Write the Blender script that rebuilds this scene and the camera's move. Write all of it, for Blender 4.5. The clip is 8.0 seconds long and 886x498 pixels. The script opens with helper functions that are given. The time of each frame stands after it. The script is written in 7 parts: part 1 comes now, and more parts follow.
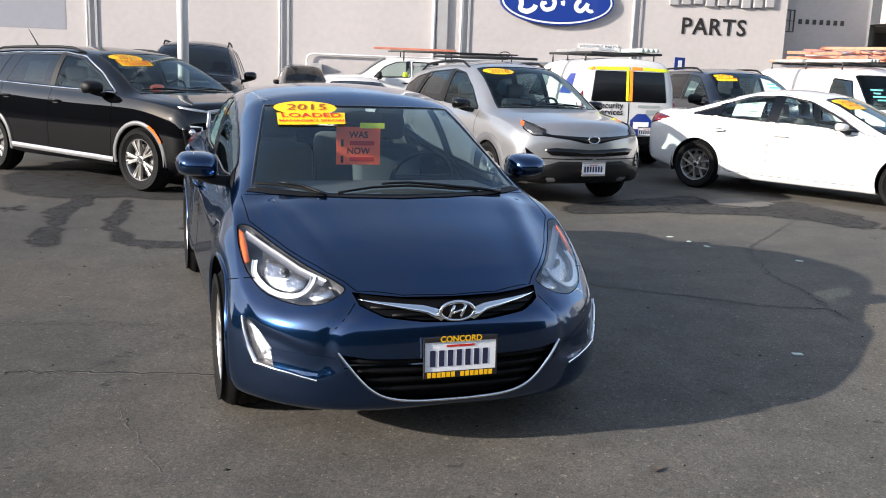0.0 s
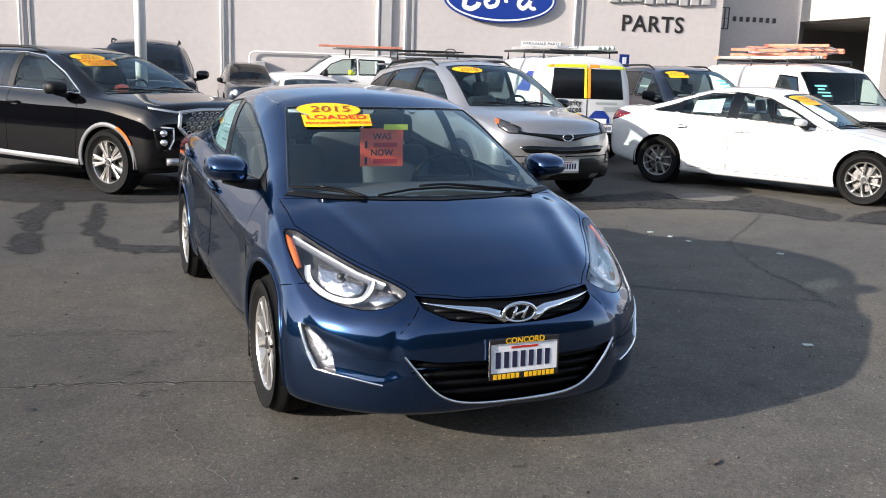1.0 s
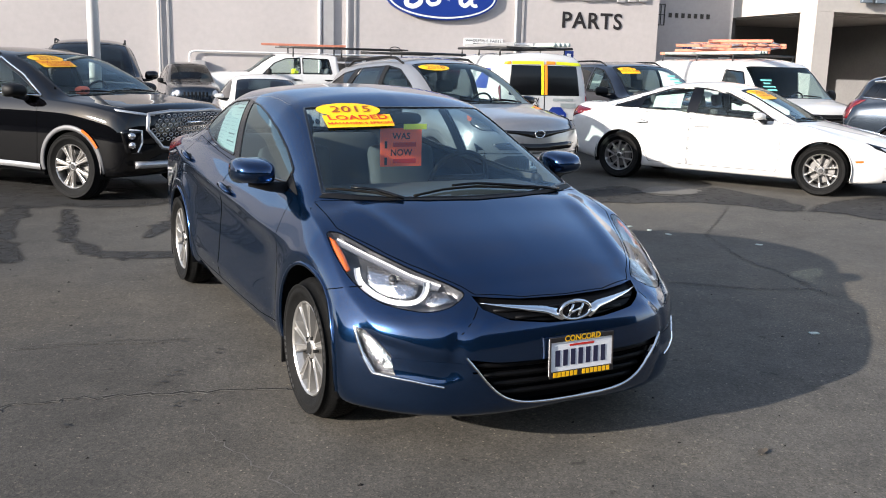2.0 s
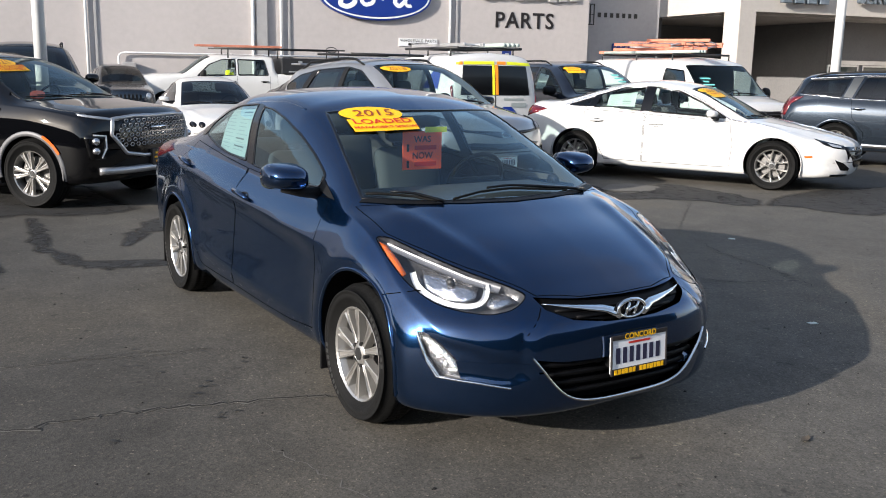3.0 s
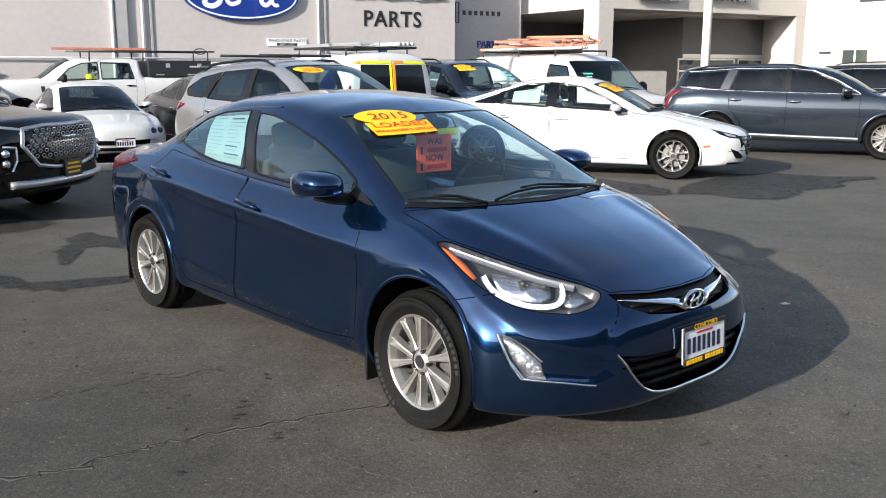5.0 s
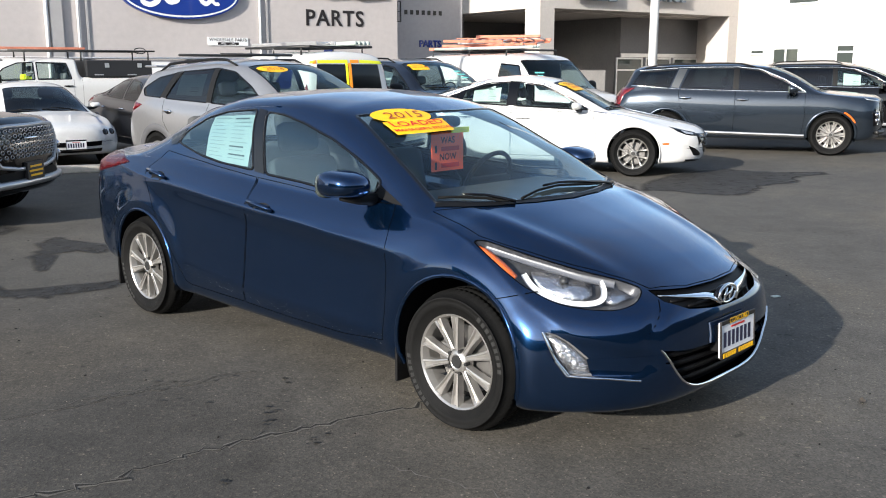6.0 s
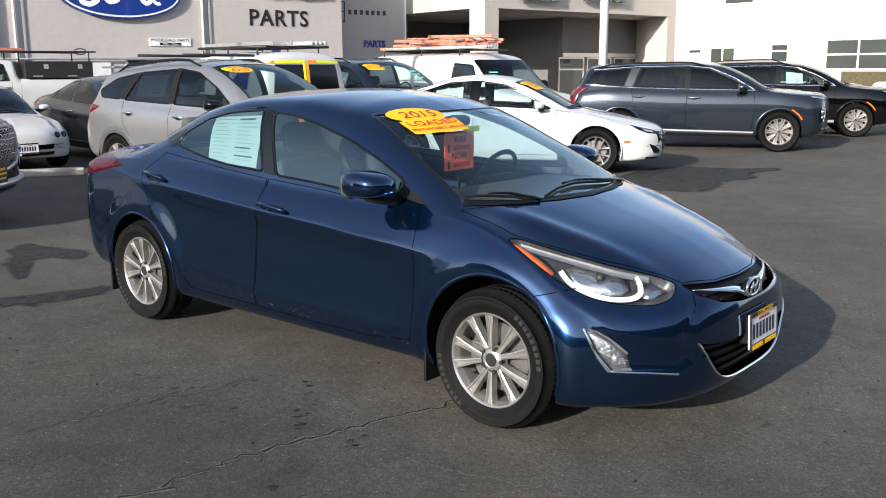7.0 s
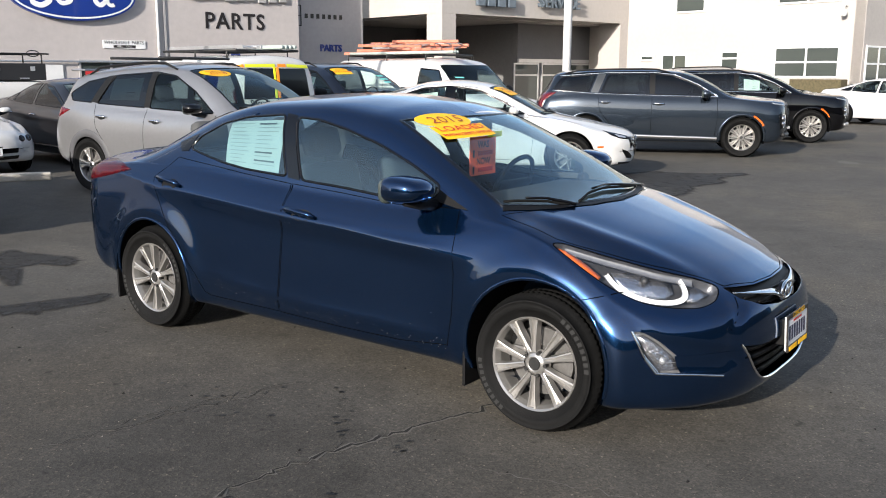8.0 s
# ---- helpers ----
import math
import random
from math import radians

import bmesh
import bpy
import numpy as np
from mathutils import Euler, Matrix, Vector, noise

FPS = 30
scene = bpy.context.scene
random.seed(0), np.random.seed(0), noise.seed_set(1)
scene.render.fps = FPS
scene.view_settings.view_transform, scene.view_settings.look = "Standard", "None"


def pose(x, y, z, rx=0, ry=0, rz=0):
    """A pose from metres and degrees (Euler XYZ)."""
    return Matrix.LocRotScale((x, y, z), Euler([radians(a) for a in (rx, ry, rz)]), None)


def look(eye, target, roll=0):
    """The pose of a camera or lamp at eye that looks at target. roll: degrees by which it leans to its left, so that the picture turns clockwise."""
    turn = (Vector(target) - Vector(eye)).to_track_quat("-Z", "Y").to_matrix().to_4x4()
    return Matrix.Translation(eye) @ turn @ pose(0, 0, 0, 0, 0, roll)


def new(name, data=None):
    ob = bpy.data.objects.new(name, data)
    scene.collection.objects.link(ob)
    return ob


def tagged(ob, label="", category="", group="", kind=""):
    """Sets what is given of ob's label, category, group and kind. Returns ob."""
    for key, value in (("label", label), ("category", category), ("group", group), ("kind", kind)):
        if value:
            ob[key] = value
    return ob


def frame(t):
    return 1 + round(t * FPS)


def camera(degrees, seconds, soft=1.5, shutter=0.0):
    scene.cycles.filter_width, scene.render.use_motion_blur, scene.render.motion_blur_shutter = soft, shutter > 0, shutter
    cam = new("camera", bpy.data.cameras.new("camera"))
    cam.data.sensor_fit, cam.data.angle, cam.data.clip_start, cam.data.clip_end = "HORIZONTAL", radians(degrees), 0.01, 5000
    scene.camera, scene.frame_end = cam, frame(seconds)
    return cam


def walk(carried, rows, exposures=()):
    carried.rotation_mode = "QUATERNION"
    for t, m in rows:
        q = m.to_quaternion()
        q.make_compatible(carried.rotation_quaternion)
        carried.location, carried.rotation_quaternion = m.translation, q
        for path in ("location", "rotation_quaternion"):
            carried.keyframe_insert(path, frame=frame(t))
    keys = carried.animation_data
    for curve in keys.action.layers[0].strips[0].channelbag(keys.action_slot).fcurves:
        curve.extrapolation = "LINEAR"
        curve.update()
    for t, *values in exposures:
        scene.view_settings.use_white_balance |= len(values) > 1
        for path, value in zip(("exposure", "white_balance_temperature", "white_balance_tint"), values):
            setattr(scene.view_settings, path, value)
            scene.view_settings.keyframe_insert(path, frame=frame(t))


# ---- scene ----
cam = camera(52.0, 8.0, 1.0)
PATH = [
    (0, (-1.208, -5.49, 1.548), (-0.574, -3.634, 1.158), 2.2),
    (0.5, (-1.407, -5.389, 1.542), (-0.712, -3.555, 1.147), 2.0),
    (1, (-1.695, -5.307, 1.553), (-0.922, -3.504, 1.161), 2.0),
    (1.5, (-1.902, -5.207, 1.543), (-1.067, -3.432, 1.15), 1.7),
    (3, (-2.622, -4.823, 1.551), (-1.57, -3.167, 1.161), 1.1),
    (3.5, (-2.792, -4.7, 1.545), (-1.681, -3.084, 1.154), 0.7),
    (4, (-2.946, -4.501, 1.553), (-1.755, -2.942, 1.163), 0.5),
    (5.5, (-3.479, -4.122, 1.556), (-2.123, -2.705, 1.165), 0.0),
    (6, (-3.613, -3.934, 1.55), (-2.202, -2.572, 1.159), 0.0),
    (6.5, (-3.73, -3.772, 1.56), (-2.267, -2.465, 1.169), -0.2),
    (7, (-3.888, -3.626, 1.546), (-2.385, -2.366, 1.155), -0.2),
    (7.5, (-4.063, -3.471, 1.563), (-2.508, -2.274, 1.176), 0.2),
    (8, (-4.158, -3.302, 1.549), (-2.581, -2.132, 1.168), 0.2),
]
walk(cam, [(t, look(eye, target, roll)) for t, eye, target, roll in PATH], [(0.0, 1.38, 6480, 12), (1.5, 1.36, 6480, 12), (3.0, 1.06, 6430, 11), (3.5, 0.90, 6430, 11), (4.0, 1.04, 6380, 10), (5.5, 1.20, 6330, 9), (6.5, 1.07, 6380, 10), (8.0, 0.98, 6430, 11)])

# ---- world, sun ----
SUN_ELEV, SUN_FROM = 18.9, Vector((-1.0, -0.12, 0.0)).normalized()
world = bpy.data.worlds.new("sky")
scene.world = world
world.use_nodes = True
sky = world.node_tree.nodes.new("ShaderNodeTexSky")
sky.sky_type, sky.sun_disc = "NISHITA", False
sky.sun_elevation = radians(SUN_ELEV)
sky.sun_rotation = math.atan2(SUN_FROM.x, SUN_FROM.y)
background = world.node_tree.nodes["Background"]
background.inputs["Strength"].default_value = 0.138
# thin high cloud: streaks of paler, greyer sky
wl = world.node_tree.links
veil, drift, grey, bright, haze = (world.node_tree.nodes.new("ShaderNode" + k) for k in ("TexNoise", "MapRange", "RGBToBW", "VectorMath", "Mix"))
veil.inputs["Scale"].default_value, veil.inputs["Detail"].default_value, veil.inputs["Roughness"].default_value, veil.inputs["Distortion"].default_value = 3.2, 6, 0.55, 0.6
for key, value in (("From Min", 0.38), ("From Max", 0.66), ("To Min", 0.03), ("To Max", 0.6)):
    drift.inputs[key].default_value = value
wl.new(veil.outputs["Fac"], drift.inputs["Value"])
wl.new(sky.outputs[0], grey.inputs[0])
bright.operation = "SCALE"
bright.inputs[0].default_value = (1.22, 1.22, 1.26)
wl.new(grey.outputs[0], bright.inputs["Scale"])
haze.data_type = "RGBA"
wl.new(drift.outputs[0], haze.inputs["Factor"])
wl.new(sky.outputs[0], haze.inputs["A"])
wl.new(bright.outputs[0], haze.inputs["B"])
wl.new(haze.outputs["Result"], background.inputs["Color"])
sun = new("sun", bpy.data.lights.new("sun", "SUN"))
sun.data.energy, sun.data.angle, sun.data.color = 4.1, radians(0.55), (1.0, 0.93, 0.83)
sun_dir = SUN_FROM * math.cos(radians(SUN_ELEV)) + Vector((0, 0, math.sin(radians(SUN_ELEV))))
sun.matrix_world = look(sun_dir * 60, (0, 0, 0))


# ---- materials ----
def material(name, color, rough=0.5, metal=0.0, coat=0.0, spec=0.5, var=0.0, scale=4.0, bump=0.0, bump_scale=60.0, trans=0.0, ior=1.45):
    """A principled surface with colour variation at two scales and a fine relief."""
    m = bpy.data.materials.new(name)
    m.use_nodes = True
    nt = m.node_tree
    p = nt.nodes["Principled BSDF"]
    p.inputs["Base Color"].default_value = (*color, 1)
    p.inputs["Roughness"].default_value = rough
    p.inputs["Metallic"].default_value = metal
    p.inputs["Coat Weight"].default_value = coat
    p.inputs["Coat Roughness"].default_value = 0.03
    p.inputs["Specular IOR Level"].default_value = spec
    p.inputs["Transmission Weight"].default_value = trans
    p.inputs["IOR"].default_value = ior
    tc = nt.nodes.new("ShaderNodeTexCoord")
    if var:
        big, small = nt.nodes.new("ShaderNodeTexNoise"), nt.nodes.new("ShaderNodeTexNoise")
        big.inputs["Scale"].default_value, small.inputs["Scale"].default_value = scale, scale * 14
        big.inputs["Detail"].default_value, small.inputs["Detail"].default_value = 5, 4
        add = nt.nodes.new("ShaderNodeMath")
        add.operation = "ADD"
        ramp = nt.nodes.new("ShaderNodeMapRange")
        ramp.inputs["From Min"].default_value, ramp.inputs["From Max"].default_value = 0.7, 1.3
        ramp.inputs["To Min"].default_value, ramp.inputs["To Max"].default_value = 1 - var, 1 + var
        mix = nt.nodes.new("ShaderNodeVectorMath")
        mix.operation = "SCALE"
        mix.inputs[0].default_value = color
        for n in (big, small):
            nt.links.new(tc.outputs["Object"], n.inputs["Vector"])
        nt.links.new(big.outputs["Fac"], add.inputs[0])
        nt.links.new(small.outputs["Fac"], add.inputs[1])
        nt.links.new(add.outputs[0], ramp.inputs["Value"])
        nt.links.new(ramp.outputs[0], mix.inputs["Scale"])
        nt.links.new(mix.outputs[0], p.inputs["Base Color"])
    if bump:
        n = nt.nodes.new("ShaderNodeTexNoise")
        n.inputs["Scale"].default_value, n.inputs["Detail"].default_value = bump_scale, 4
        b = nt.nodes.new("ShaderNodeBump")
        b.inputs["Strength"].default_value, b.inputs["Distance"].default_value = bump, 0.01
        nt.links.new(tc.outputs["Object"], n.inputs["Vector"])
        nt.links.new(n.outputs["Fac"], b.inputs["Height"])
        nt.links.new(b.outputs[0], p.inputs["Normal"])
    return m


def clear_glass(name, tint, ior=1.8, coating=(1.0, 1.0, 1.0)):
    """A thin pane: clear but for its tint, with the gloss of its face."""
    m = bpy.data.materials.new(name)
    m.use_nodes = True
    nt = m.node_tree
    nt.nodes.remove(nt.nodes["Principled BSDF"])
    see, gloss, mix, facing, power, fres = (nt.nodes.new("ShaderNode" + k) for k in ("BsdfTransparent", "BsdfGlossy", "MixShader", "LayerWeight", "Math", "MapRange"))
    see.inputs["Color"].default_value = (*tint, 1)
    gloss.inputs["Roughness"].default_value = 0.02
    gloss.inputs["Color"].default_value = (*coating, 1)
    # gloss of both faces of the pane, rising towards the grazing angle
    facing.inputs["Blend"].default_value = 0.5
    power.operation = "POWER"
    power.inputs[1].default_value = 5.0
    nt.links.new(facing.outputs["Facing"], power.inputs[0])
    nt.links.new(power.outputs[0], fres.inputs["Value"])
    once = ((ior - 1) / (ior + 1)) ** 2
    fres.inputs["To Min"].default_value = 2 * once / (1 + once)
    nt.links.new(fres.outputs[0], mix.inputs[0])
    nt.links.new(see.outputs[0], mix.inputs[1])
    nt.links.new(gloss.outputs[0], mix.inputs[2])
    nt.links.new(mix.outputs[0], nt.nodes["Material Output"].inputs["Surface"])
    return m


def asphalt(name, color, dark):
    """Worn asphalt: pale and dark stones, brown dust in wide patches, dark drips."""
    m = material(name, color, 0.82, spec=0.3)
    nt = m.node_tree
    p = nt.nodes["Principled BSDF"]
    tc = nt.nodes["Texture Coordinate"]

    def tex(kind, scale, detail=4):
        n = nt.nodes.new("ShaderNodeTex" + kind)
        n.inputs["Scale"].default_value = scale
        if kind == "Noise":
            n.inputs["Detail"].default_value = detail
        nt.links.new(tc.outputs["Object"], n.inputs["Vector"])
        return n

    def ramp(source, stops):
        r = nt.nodes.new("ShaderNodeValToRGB")
        while len(r.color_ramp.elements) < len(stops):
            r.color_ramp.elements.new(0.5)
        for e, (at, c) in zip(r.color_ramp.elements, stops):
            e.position, e.color = at, (*c, 1)
        nt.links.new(source, r.inputs[0])
        return r.outputs[0]

    def times(a, b):
        n = nt.nodes.new("ShaderNodeMix")
        n.data_type, n.blend_type = "RGBA", "MULTIPLY"
        n.inputs["Factor"].default_value = 1
        nt.links.new(a, n.inputs["A"])
        nt.links.new(b, n.inputs["B"])
        return n.outputs["Result"]

    g = lambda v: (v, v, v)
    stones = ramp(tex("Voronoi", 130).outputs["Color"], [(0.0, g(0.62)), (0.4, g(0.92)), (0.72, g(1.1)), (0.9, (1.45, 1.38, 1.28)), (0.97, (2.7, 2.55, 2.3))])
    chips = ramp(tex("Voronoi", 48).outputs["Color"], [(0.0, g(0.8)), (0.5, g(1.0)), (0.9, g(1.08)), (0.975, (1.75, 1.68, 1.55))])
    wide = ramp(tex("Noise", 0.45, 6).outputs["Fac"], [(0.32, g(0.78)), (0.5, g(1.0)), (0.66, (1.22, 1.17, 1.09))])
    mid = ramp(tex("Noise", 3.5, 6).outputs["Fac"], [(0.3, g(0.86)), (0.5, g(1.0)), (0.7, g(1.12))])
    drips = ramp(tex("Noise", 9.0, 2).outputs["Fac"], [(0.24, g(dark)), (0.30, g(1.0))])
    # coat, seal: a tone ramp along x, darker at low x, paler at high x
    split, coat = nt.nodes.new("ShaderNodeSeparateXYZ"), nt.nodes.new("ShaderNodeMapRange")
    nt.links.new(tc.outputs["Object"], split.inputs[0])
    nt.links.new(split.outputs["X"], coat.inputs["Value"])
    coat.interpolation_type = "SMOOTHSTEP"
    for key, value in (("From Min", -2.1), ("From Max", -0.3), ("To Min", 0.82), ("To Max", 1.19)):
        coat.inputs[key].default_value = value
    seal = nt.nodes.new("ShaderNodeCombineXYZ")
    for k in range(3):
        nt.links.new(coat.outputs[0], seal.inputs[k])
    x_tone = seal.outputs[0]
    base = nt.nodes.new("ShaderNodeRGB")
    base.outputs[0].default_value = (*color, 1)
    nt.links.new(times(times(times(times(times(times(base.outputs[0], stones), chips), wide), mid), drips), x_tone), p.inputs["Base Color"])
    b = nt.nodes.new("ShaderNodeBump")
    b.inputs["Strength"].default_value, b.inputs["Distance"].default_value = 0.18, 0.005
    nt.links.new(tex("Voronoi", 130).outputs["Distance"], b.inputs["Height"])
    nt.links.new(b.outputs[0], p.inputs["Normal"])
    return m


def paint(name, color, metal=0.0, rough=0.35):
    return material(name, color, rough, metal, coat=1.0, spec=0.5 if metal else 0.0, var=0.04, scale=1.5)


BLUE = paint("blue_metallic_paint", (0.0062, 0.029, 0.085), 0.9, 0.17)
BLUE.node_tree.nodes["Principled BSDF"].inputs["Specular Tint"].default_value = (0.5, 0.62, 0.78, 1)
BLACK_PAINT = paint("black_paint", (0.0015, 0.0015, 0.002))
WHITE_PAINT = paint("white_paint", (0.53, 0.527, 0.52))
SILVER_PAINT = paint("silver_paint", (0.27, 0.268, 0.272), 0.6, 0.3)
GREY_PAINT = paint("graphite_paint", (0.021, 0.030, 0.043), 0.7, 0.25)
NAVY_PAINT = paint("navy_grey_paint", (0.012, 0.018, 0.034), 0.6, 0.3)
BROWN_PAINT = paint("brown_grey_paint", (0.014, 0.0125, 0.013), 0.5, 0.3)
PLASTIC = material("black_plastic", (0.006, 0.006, 0.0065), 0.55, spec=0.25, var=0.1)
GRILLE_BLACK = material("grille_black", (0.0025, 0.0025, 0.003), 0.5, spec=0.15)
GAP = material("gap_shadow_black", (0.002, 0.002, 0.002), 1.0, spec=0.0)
GLOSS_BLACK = material("gloss_black", (0.0025, 0.0025, 0.003), 0.12)
RUBBER = material("tyre_rubber", (0.0065, 0.0065, 0.0065), 0.7, spec=0.14, var=0.25, scale=20, bump=0.2, bump_scale=200)
SIDEWALL = material("sidewall_rubber", (0.022, 0.022, 0.022), 0.6, spec=0.3)
ALLOY = material("alloy", (0.44, 0.425, 0.405), 0.3, 0.75, var=0.05, scale=10)
CHROME = material("chrome", (0.8, 0.8, 0.8), 0.08, 1.0)
DISC_STEEL = material("brake_steel", (0.16, 0.155, 0.15), 0.45, 0.6, var=0.2, scale=30)
DARK_METAL = material("dark_metal", (0.05, 0.05, 0.05), 0.5, 0.7, var=0.2, scale=20)
INTERIOR = material("interior_grey", (0.12, 0.12, 0.125), 0.8, var=0.1)
DASH = material("dash_grey", (0.045, 0.046, 0.048), 0.7, spec=0.3, var=0.15, scale=10)
BEIGE = material("interior_beige", (0.065, 0.066, 0.067), 0.8, var=0.1)
GLASS = clear_glass("window_glass", (0.82, 0.92, 0.90), 1.4, (0.62, 0.70, 0.72))
SIDE_GLASS = clear_glass("door_glass", (0.60, 0.74, 0.77), 1.7, (0.78, 0.95, 1.0))
WINDSCREEN = clear_glass("windscreen_glass", (0.86, 0.95, 0.93), 1.5, (0.80, 0.93, 0.98))
TINT = clear_glass("tinted_glass", (0.10, 0.13, 0.145), 1.42)
RED_LENS = material("red_lens", (0.10, 0.003, 0.006), 0.12, coat=0.6)
DEEP_RED = material("deep_red_lens", (0.045, 0.0015, 0.004), 0.18, spec=0.35, coat=0.25, var=0.3, scale=30)
AMBER = material("amber_lens", (0.62, 0.115, 0.015), 0.15, coat=0.6)
LENS = clear_glass("clear_lens", (0.94, 0.95, 0.96), 1.38, (0.9, 0.92, 0.95))
HOUSING = material("lamp_housing", (0.10, 0.10, 0.105), 0.3, 0.6, var=0.3, scale=25, bump=0.3, bump_scale=40)
BEZEL = material("grey_bezel", (0.24, 0.24, 0.25), 0.35, 0.5, var=0.1, scale=30)
FLUTED = material("fluted_reflector", (0.62, 0.62, 0.64), 0.16, 0.95, bump=0.7, bump_scale=75)
GUIDE = material("frosted_light_guide", (0.78, 0.78, 0.78), 0.3)
YELLOW = material("yellow_sticker", (0.87, 0.47, 0.004), 0.5)
RED_INK = material("red_ink", (0.5, 0.02, 0.01), 0.5)
YEAR_INK = material("brown_red_ink", (0.24, 0.035, 0.012), 0.5)
BLACK_INK = material("black_ink", (0.015, 0.012, 0.012), 0.5)
ORANGE_CARD = material("orange_card", (0.95, 0.13, 0.05), 0.5)
PAPER = material("white_paper", (0.43, 0.49, 0.45), 0.6)
WALL = material("painted_concrete", (0.44, 0.405, 0.395), 0.85, var=0.06, scale=0.35, bump=0.15, bump_scale=30)
WALL_WHITE = material("white_stucco", (0.41, 0.38, 0.355), 0.85, var=0.05, scale=0.5, bump=0.2, bump_scale=60)
WALL_DARK = material("grey_stucco", (0.36, 0.35, 0.36), 0.85, var=0.06, scale=0.5, bump=0.2, bump_scale=60)
POLE_WHITE = material("pole_paint", (0.72, 0.72, 0.72), 0.4, var=0.05)
CONCRETE = material("concrete", (0.5, 0.46, 0.4), 0.9, var=0.2, scale=8, bump=0.4)
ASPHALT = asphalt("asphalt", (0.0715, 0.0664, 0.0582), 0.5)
ORANGE = material("orange_fibreglass", (0.52, 0.19, 0.12), 0.6, var=0.25, scale=6)
ALUMINIUM = material("aluminium", (0.6, 0.6, 0.6), 0.4, 0.8, var=0.1)


# ---- small builders ----
def mesh_object(name, bm, mat, parent=None, label="", smooth=True):
    me = bpy.data.meshes.new(name)
    bm.normal_update()
    lay = bm.verts.layers.float_vector.get("smooth_normal")
    normals = [v[lay].normalized() for v in bm.verts] if lay else None
    if lay:
        bm.verts.layers.float_vector.remove(lay)
    bm.to_mesh(me)
    bm.free()
    if smooth:
        me.polygons.foreach_set("use_smooth", [True] * len(me.polygons))
    if normals:
        me.normals_split_custom_set_from_vertices(normals)
    me.materials.append(mat)
    ob = new(name, me)
    if parent:
        ob.parent = parent
    if label:
        ob["label"] = label
    return ob


def part(name, bm, mat, parent, label="", smooth=False):
    return mesh_object(name, bm, mat, parent, label, smooth)


def thing(name, label, category, m=None, group="", kind=""):
    ob = new(name)
    if m:
        ob.matrix_world = m
    return tagged(ob, label, category, group, kind)


def box_bm(x0, x1, y0, y1, z0, z1, bevel=0.0, bm=None, m=None):
    own = bmesh.new()
    bmesh.ops.create_cube(own, size=1)
    for v in own.verts:
        v.co = Vector((x0 + (v.co.x + 0.5) * (x1 - x0), y0 + (v.co.y + 0.5) * (y1 - y0), z0 + (v.co.z + 0.5) * (z1 - z0)))
    if bevel:
        bmesh.ops.bevel(own, geom=own.edges[:], offset=bevel, segments=2, affect="EDGES", profile=0.5)
    if m:
        own.transform(m)
    return join(bm, own)


def join(bm, own):
    if bm is None:
        return own
    me = bpy.data.meshes.new("tmp")
    own.to_mesh(me)
    own.free()
    bm.from_mesh(me)
    bpy.data.meshes.remove(me)
    return bm


def tube_bm(points, r, sides=10, bm=None):
    """A round bar along a polyline; r may be one radius or one a point."""
    own = bmesh.new()
    pts = [Vector(p) for p in points]
    rings = []
    for i, p in enumerate(pts):
        t = (pts[min(i + 1, len(pts) - 1)] - pts[max(i - 1, 0)]).normalized()
        a = t.orthogonal().normalized() if not rings else (rings[-1][1] - t * rings[-1][1].dot(t)).normalized()
        b = t.cross(a)
        rad = r[i] if isinstance(r, (list, tuple)) else r
        rings.append(([own.verts.new(p + rad * (a * math.cos(k * math.tau / sides) + b * math.sin(k * math.tau / sides))) for k in range(sides)], a))
    for (r0, _), (r1, _) in zip(rings, rings[1:]):
        for k in range(sides):
            own.faces.new((r0[k], r0[(k + 1) % sides], r1[(k + 1) % sides], r1[k]))
    own.faces.new(rings[0][0][::-1])
    own.faces.new(rings[-1][0])
    return join(bm, own)


def lathe_bm(profile, sides=48, bm=None, tread=None):
    """Turns (radius, x) pairs round the x axis; tread: the radius past which cross grooves are cut."""
    own = bmesh.new()
    rings = []
    for i, (r, x) in enumerate(profile):
        ring = []
        for k in range(sides):
            g = 0.005 if tread and r > tread and (k + (i // 2)) % 3 == 0 else 0.0
            ring.append(own.verts.new((x, (r - g) * math.cos(k * math.tau / sides), (r - g) * math.sin(k * math.tau / sides))))
        rings.append(ring)
    for r0, r1 in zip(rings, rings[1:]):
        for k in range(sides):
            own.faces.new((r0[k], r0[(k + 1) % sides], r1[(k + 1) % sides], r1[k]))
    return join(bm, own)


def spline(knots):
    """A smooth monotone curve through (s, value) knots."""
    xs, ys = [k[0] for k in knots], [k[1] for k in knots]
    n = len(xs)
    d = [(ys[i + 1] - ys[i]) / (xs[i + 1] - xs[i]) for i in range(n - 1)]
    m = [d[0]] + [0 if d[i - 1] * d[i] <= 0 else 2 * d[i - 1] * d[i] / (d[i - 1] + d[i]) for i in range(1, n - 1)] + [d[-1]]

    def value(s):
        if s <= xs[0]:
            return ys[0]
        if s >= xs[-1]:
            return ys[-1]
        i = max(k for k in range(n - 1) if xs[k] <= s)
        h = xs[i + 1] - xs[i]
        t = (s - xs[i]) / h
        return (1 + 2 * t) * (1 - t) ** 2 * ys[i] + t * (1 - t) ** 2 * h * m[i] + t * t * (3 - 2 * t) * ys[i + 1] + t * t * (t - 1) * h * m[i + 1]

    return value


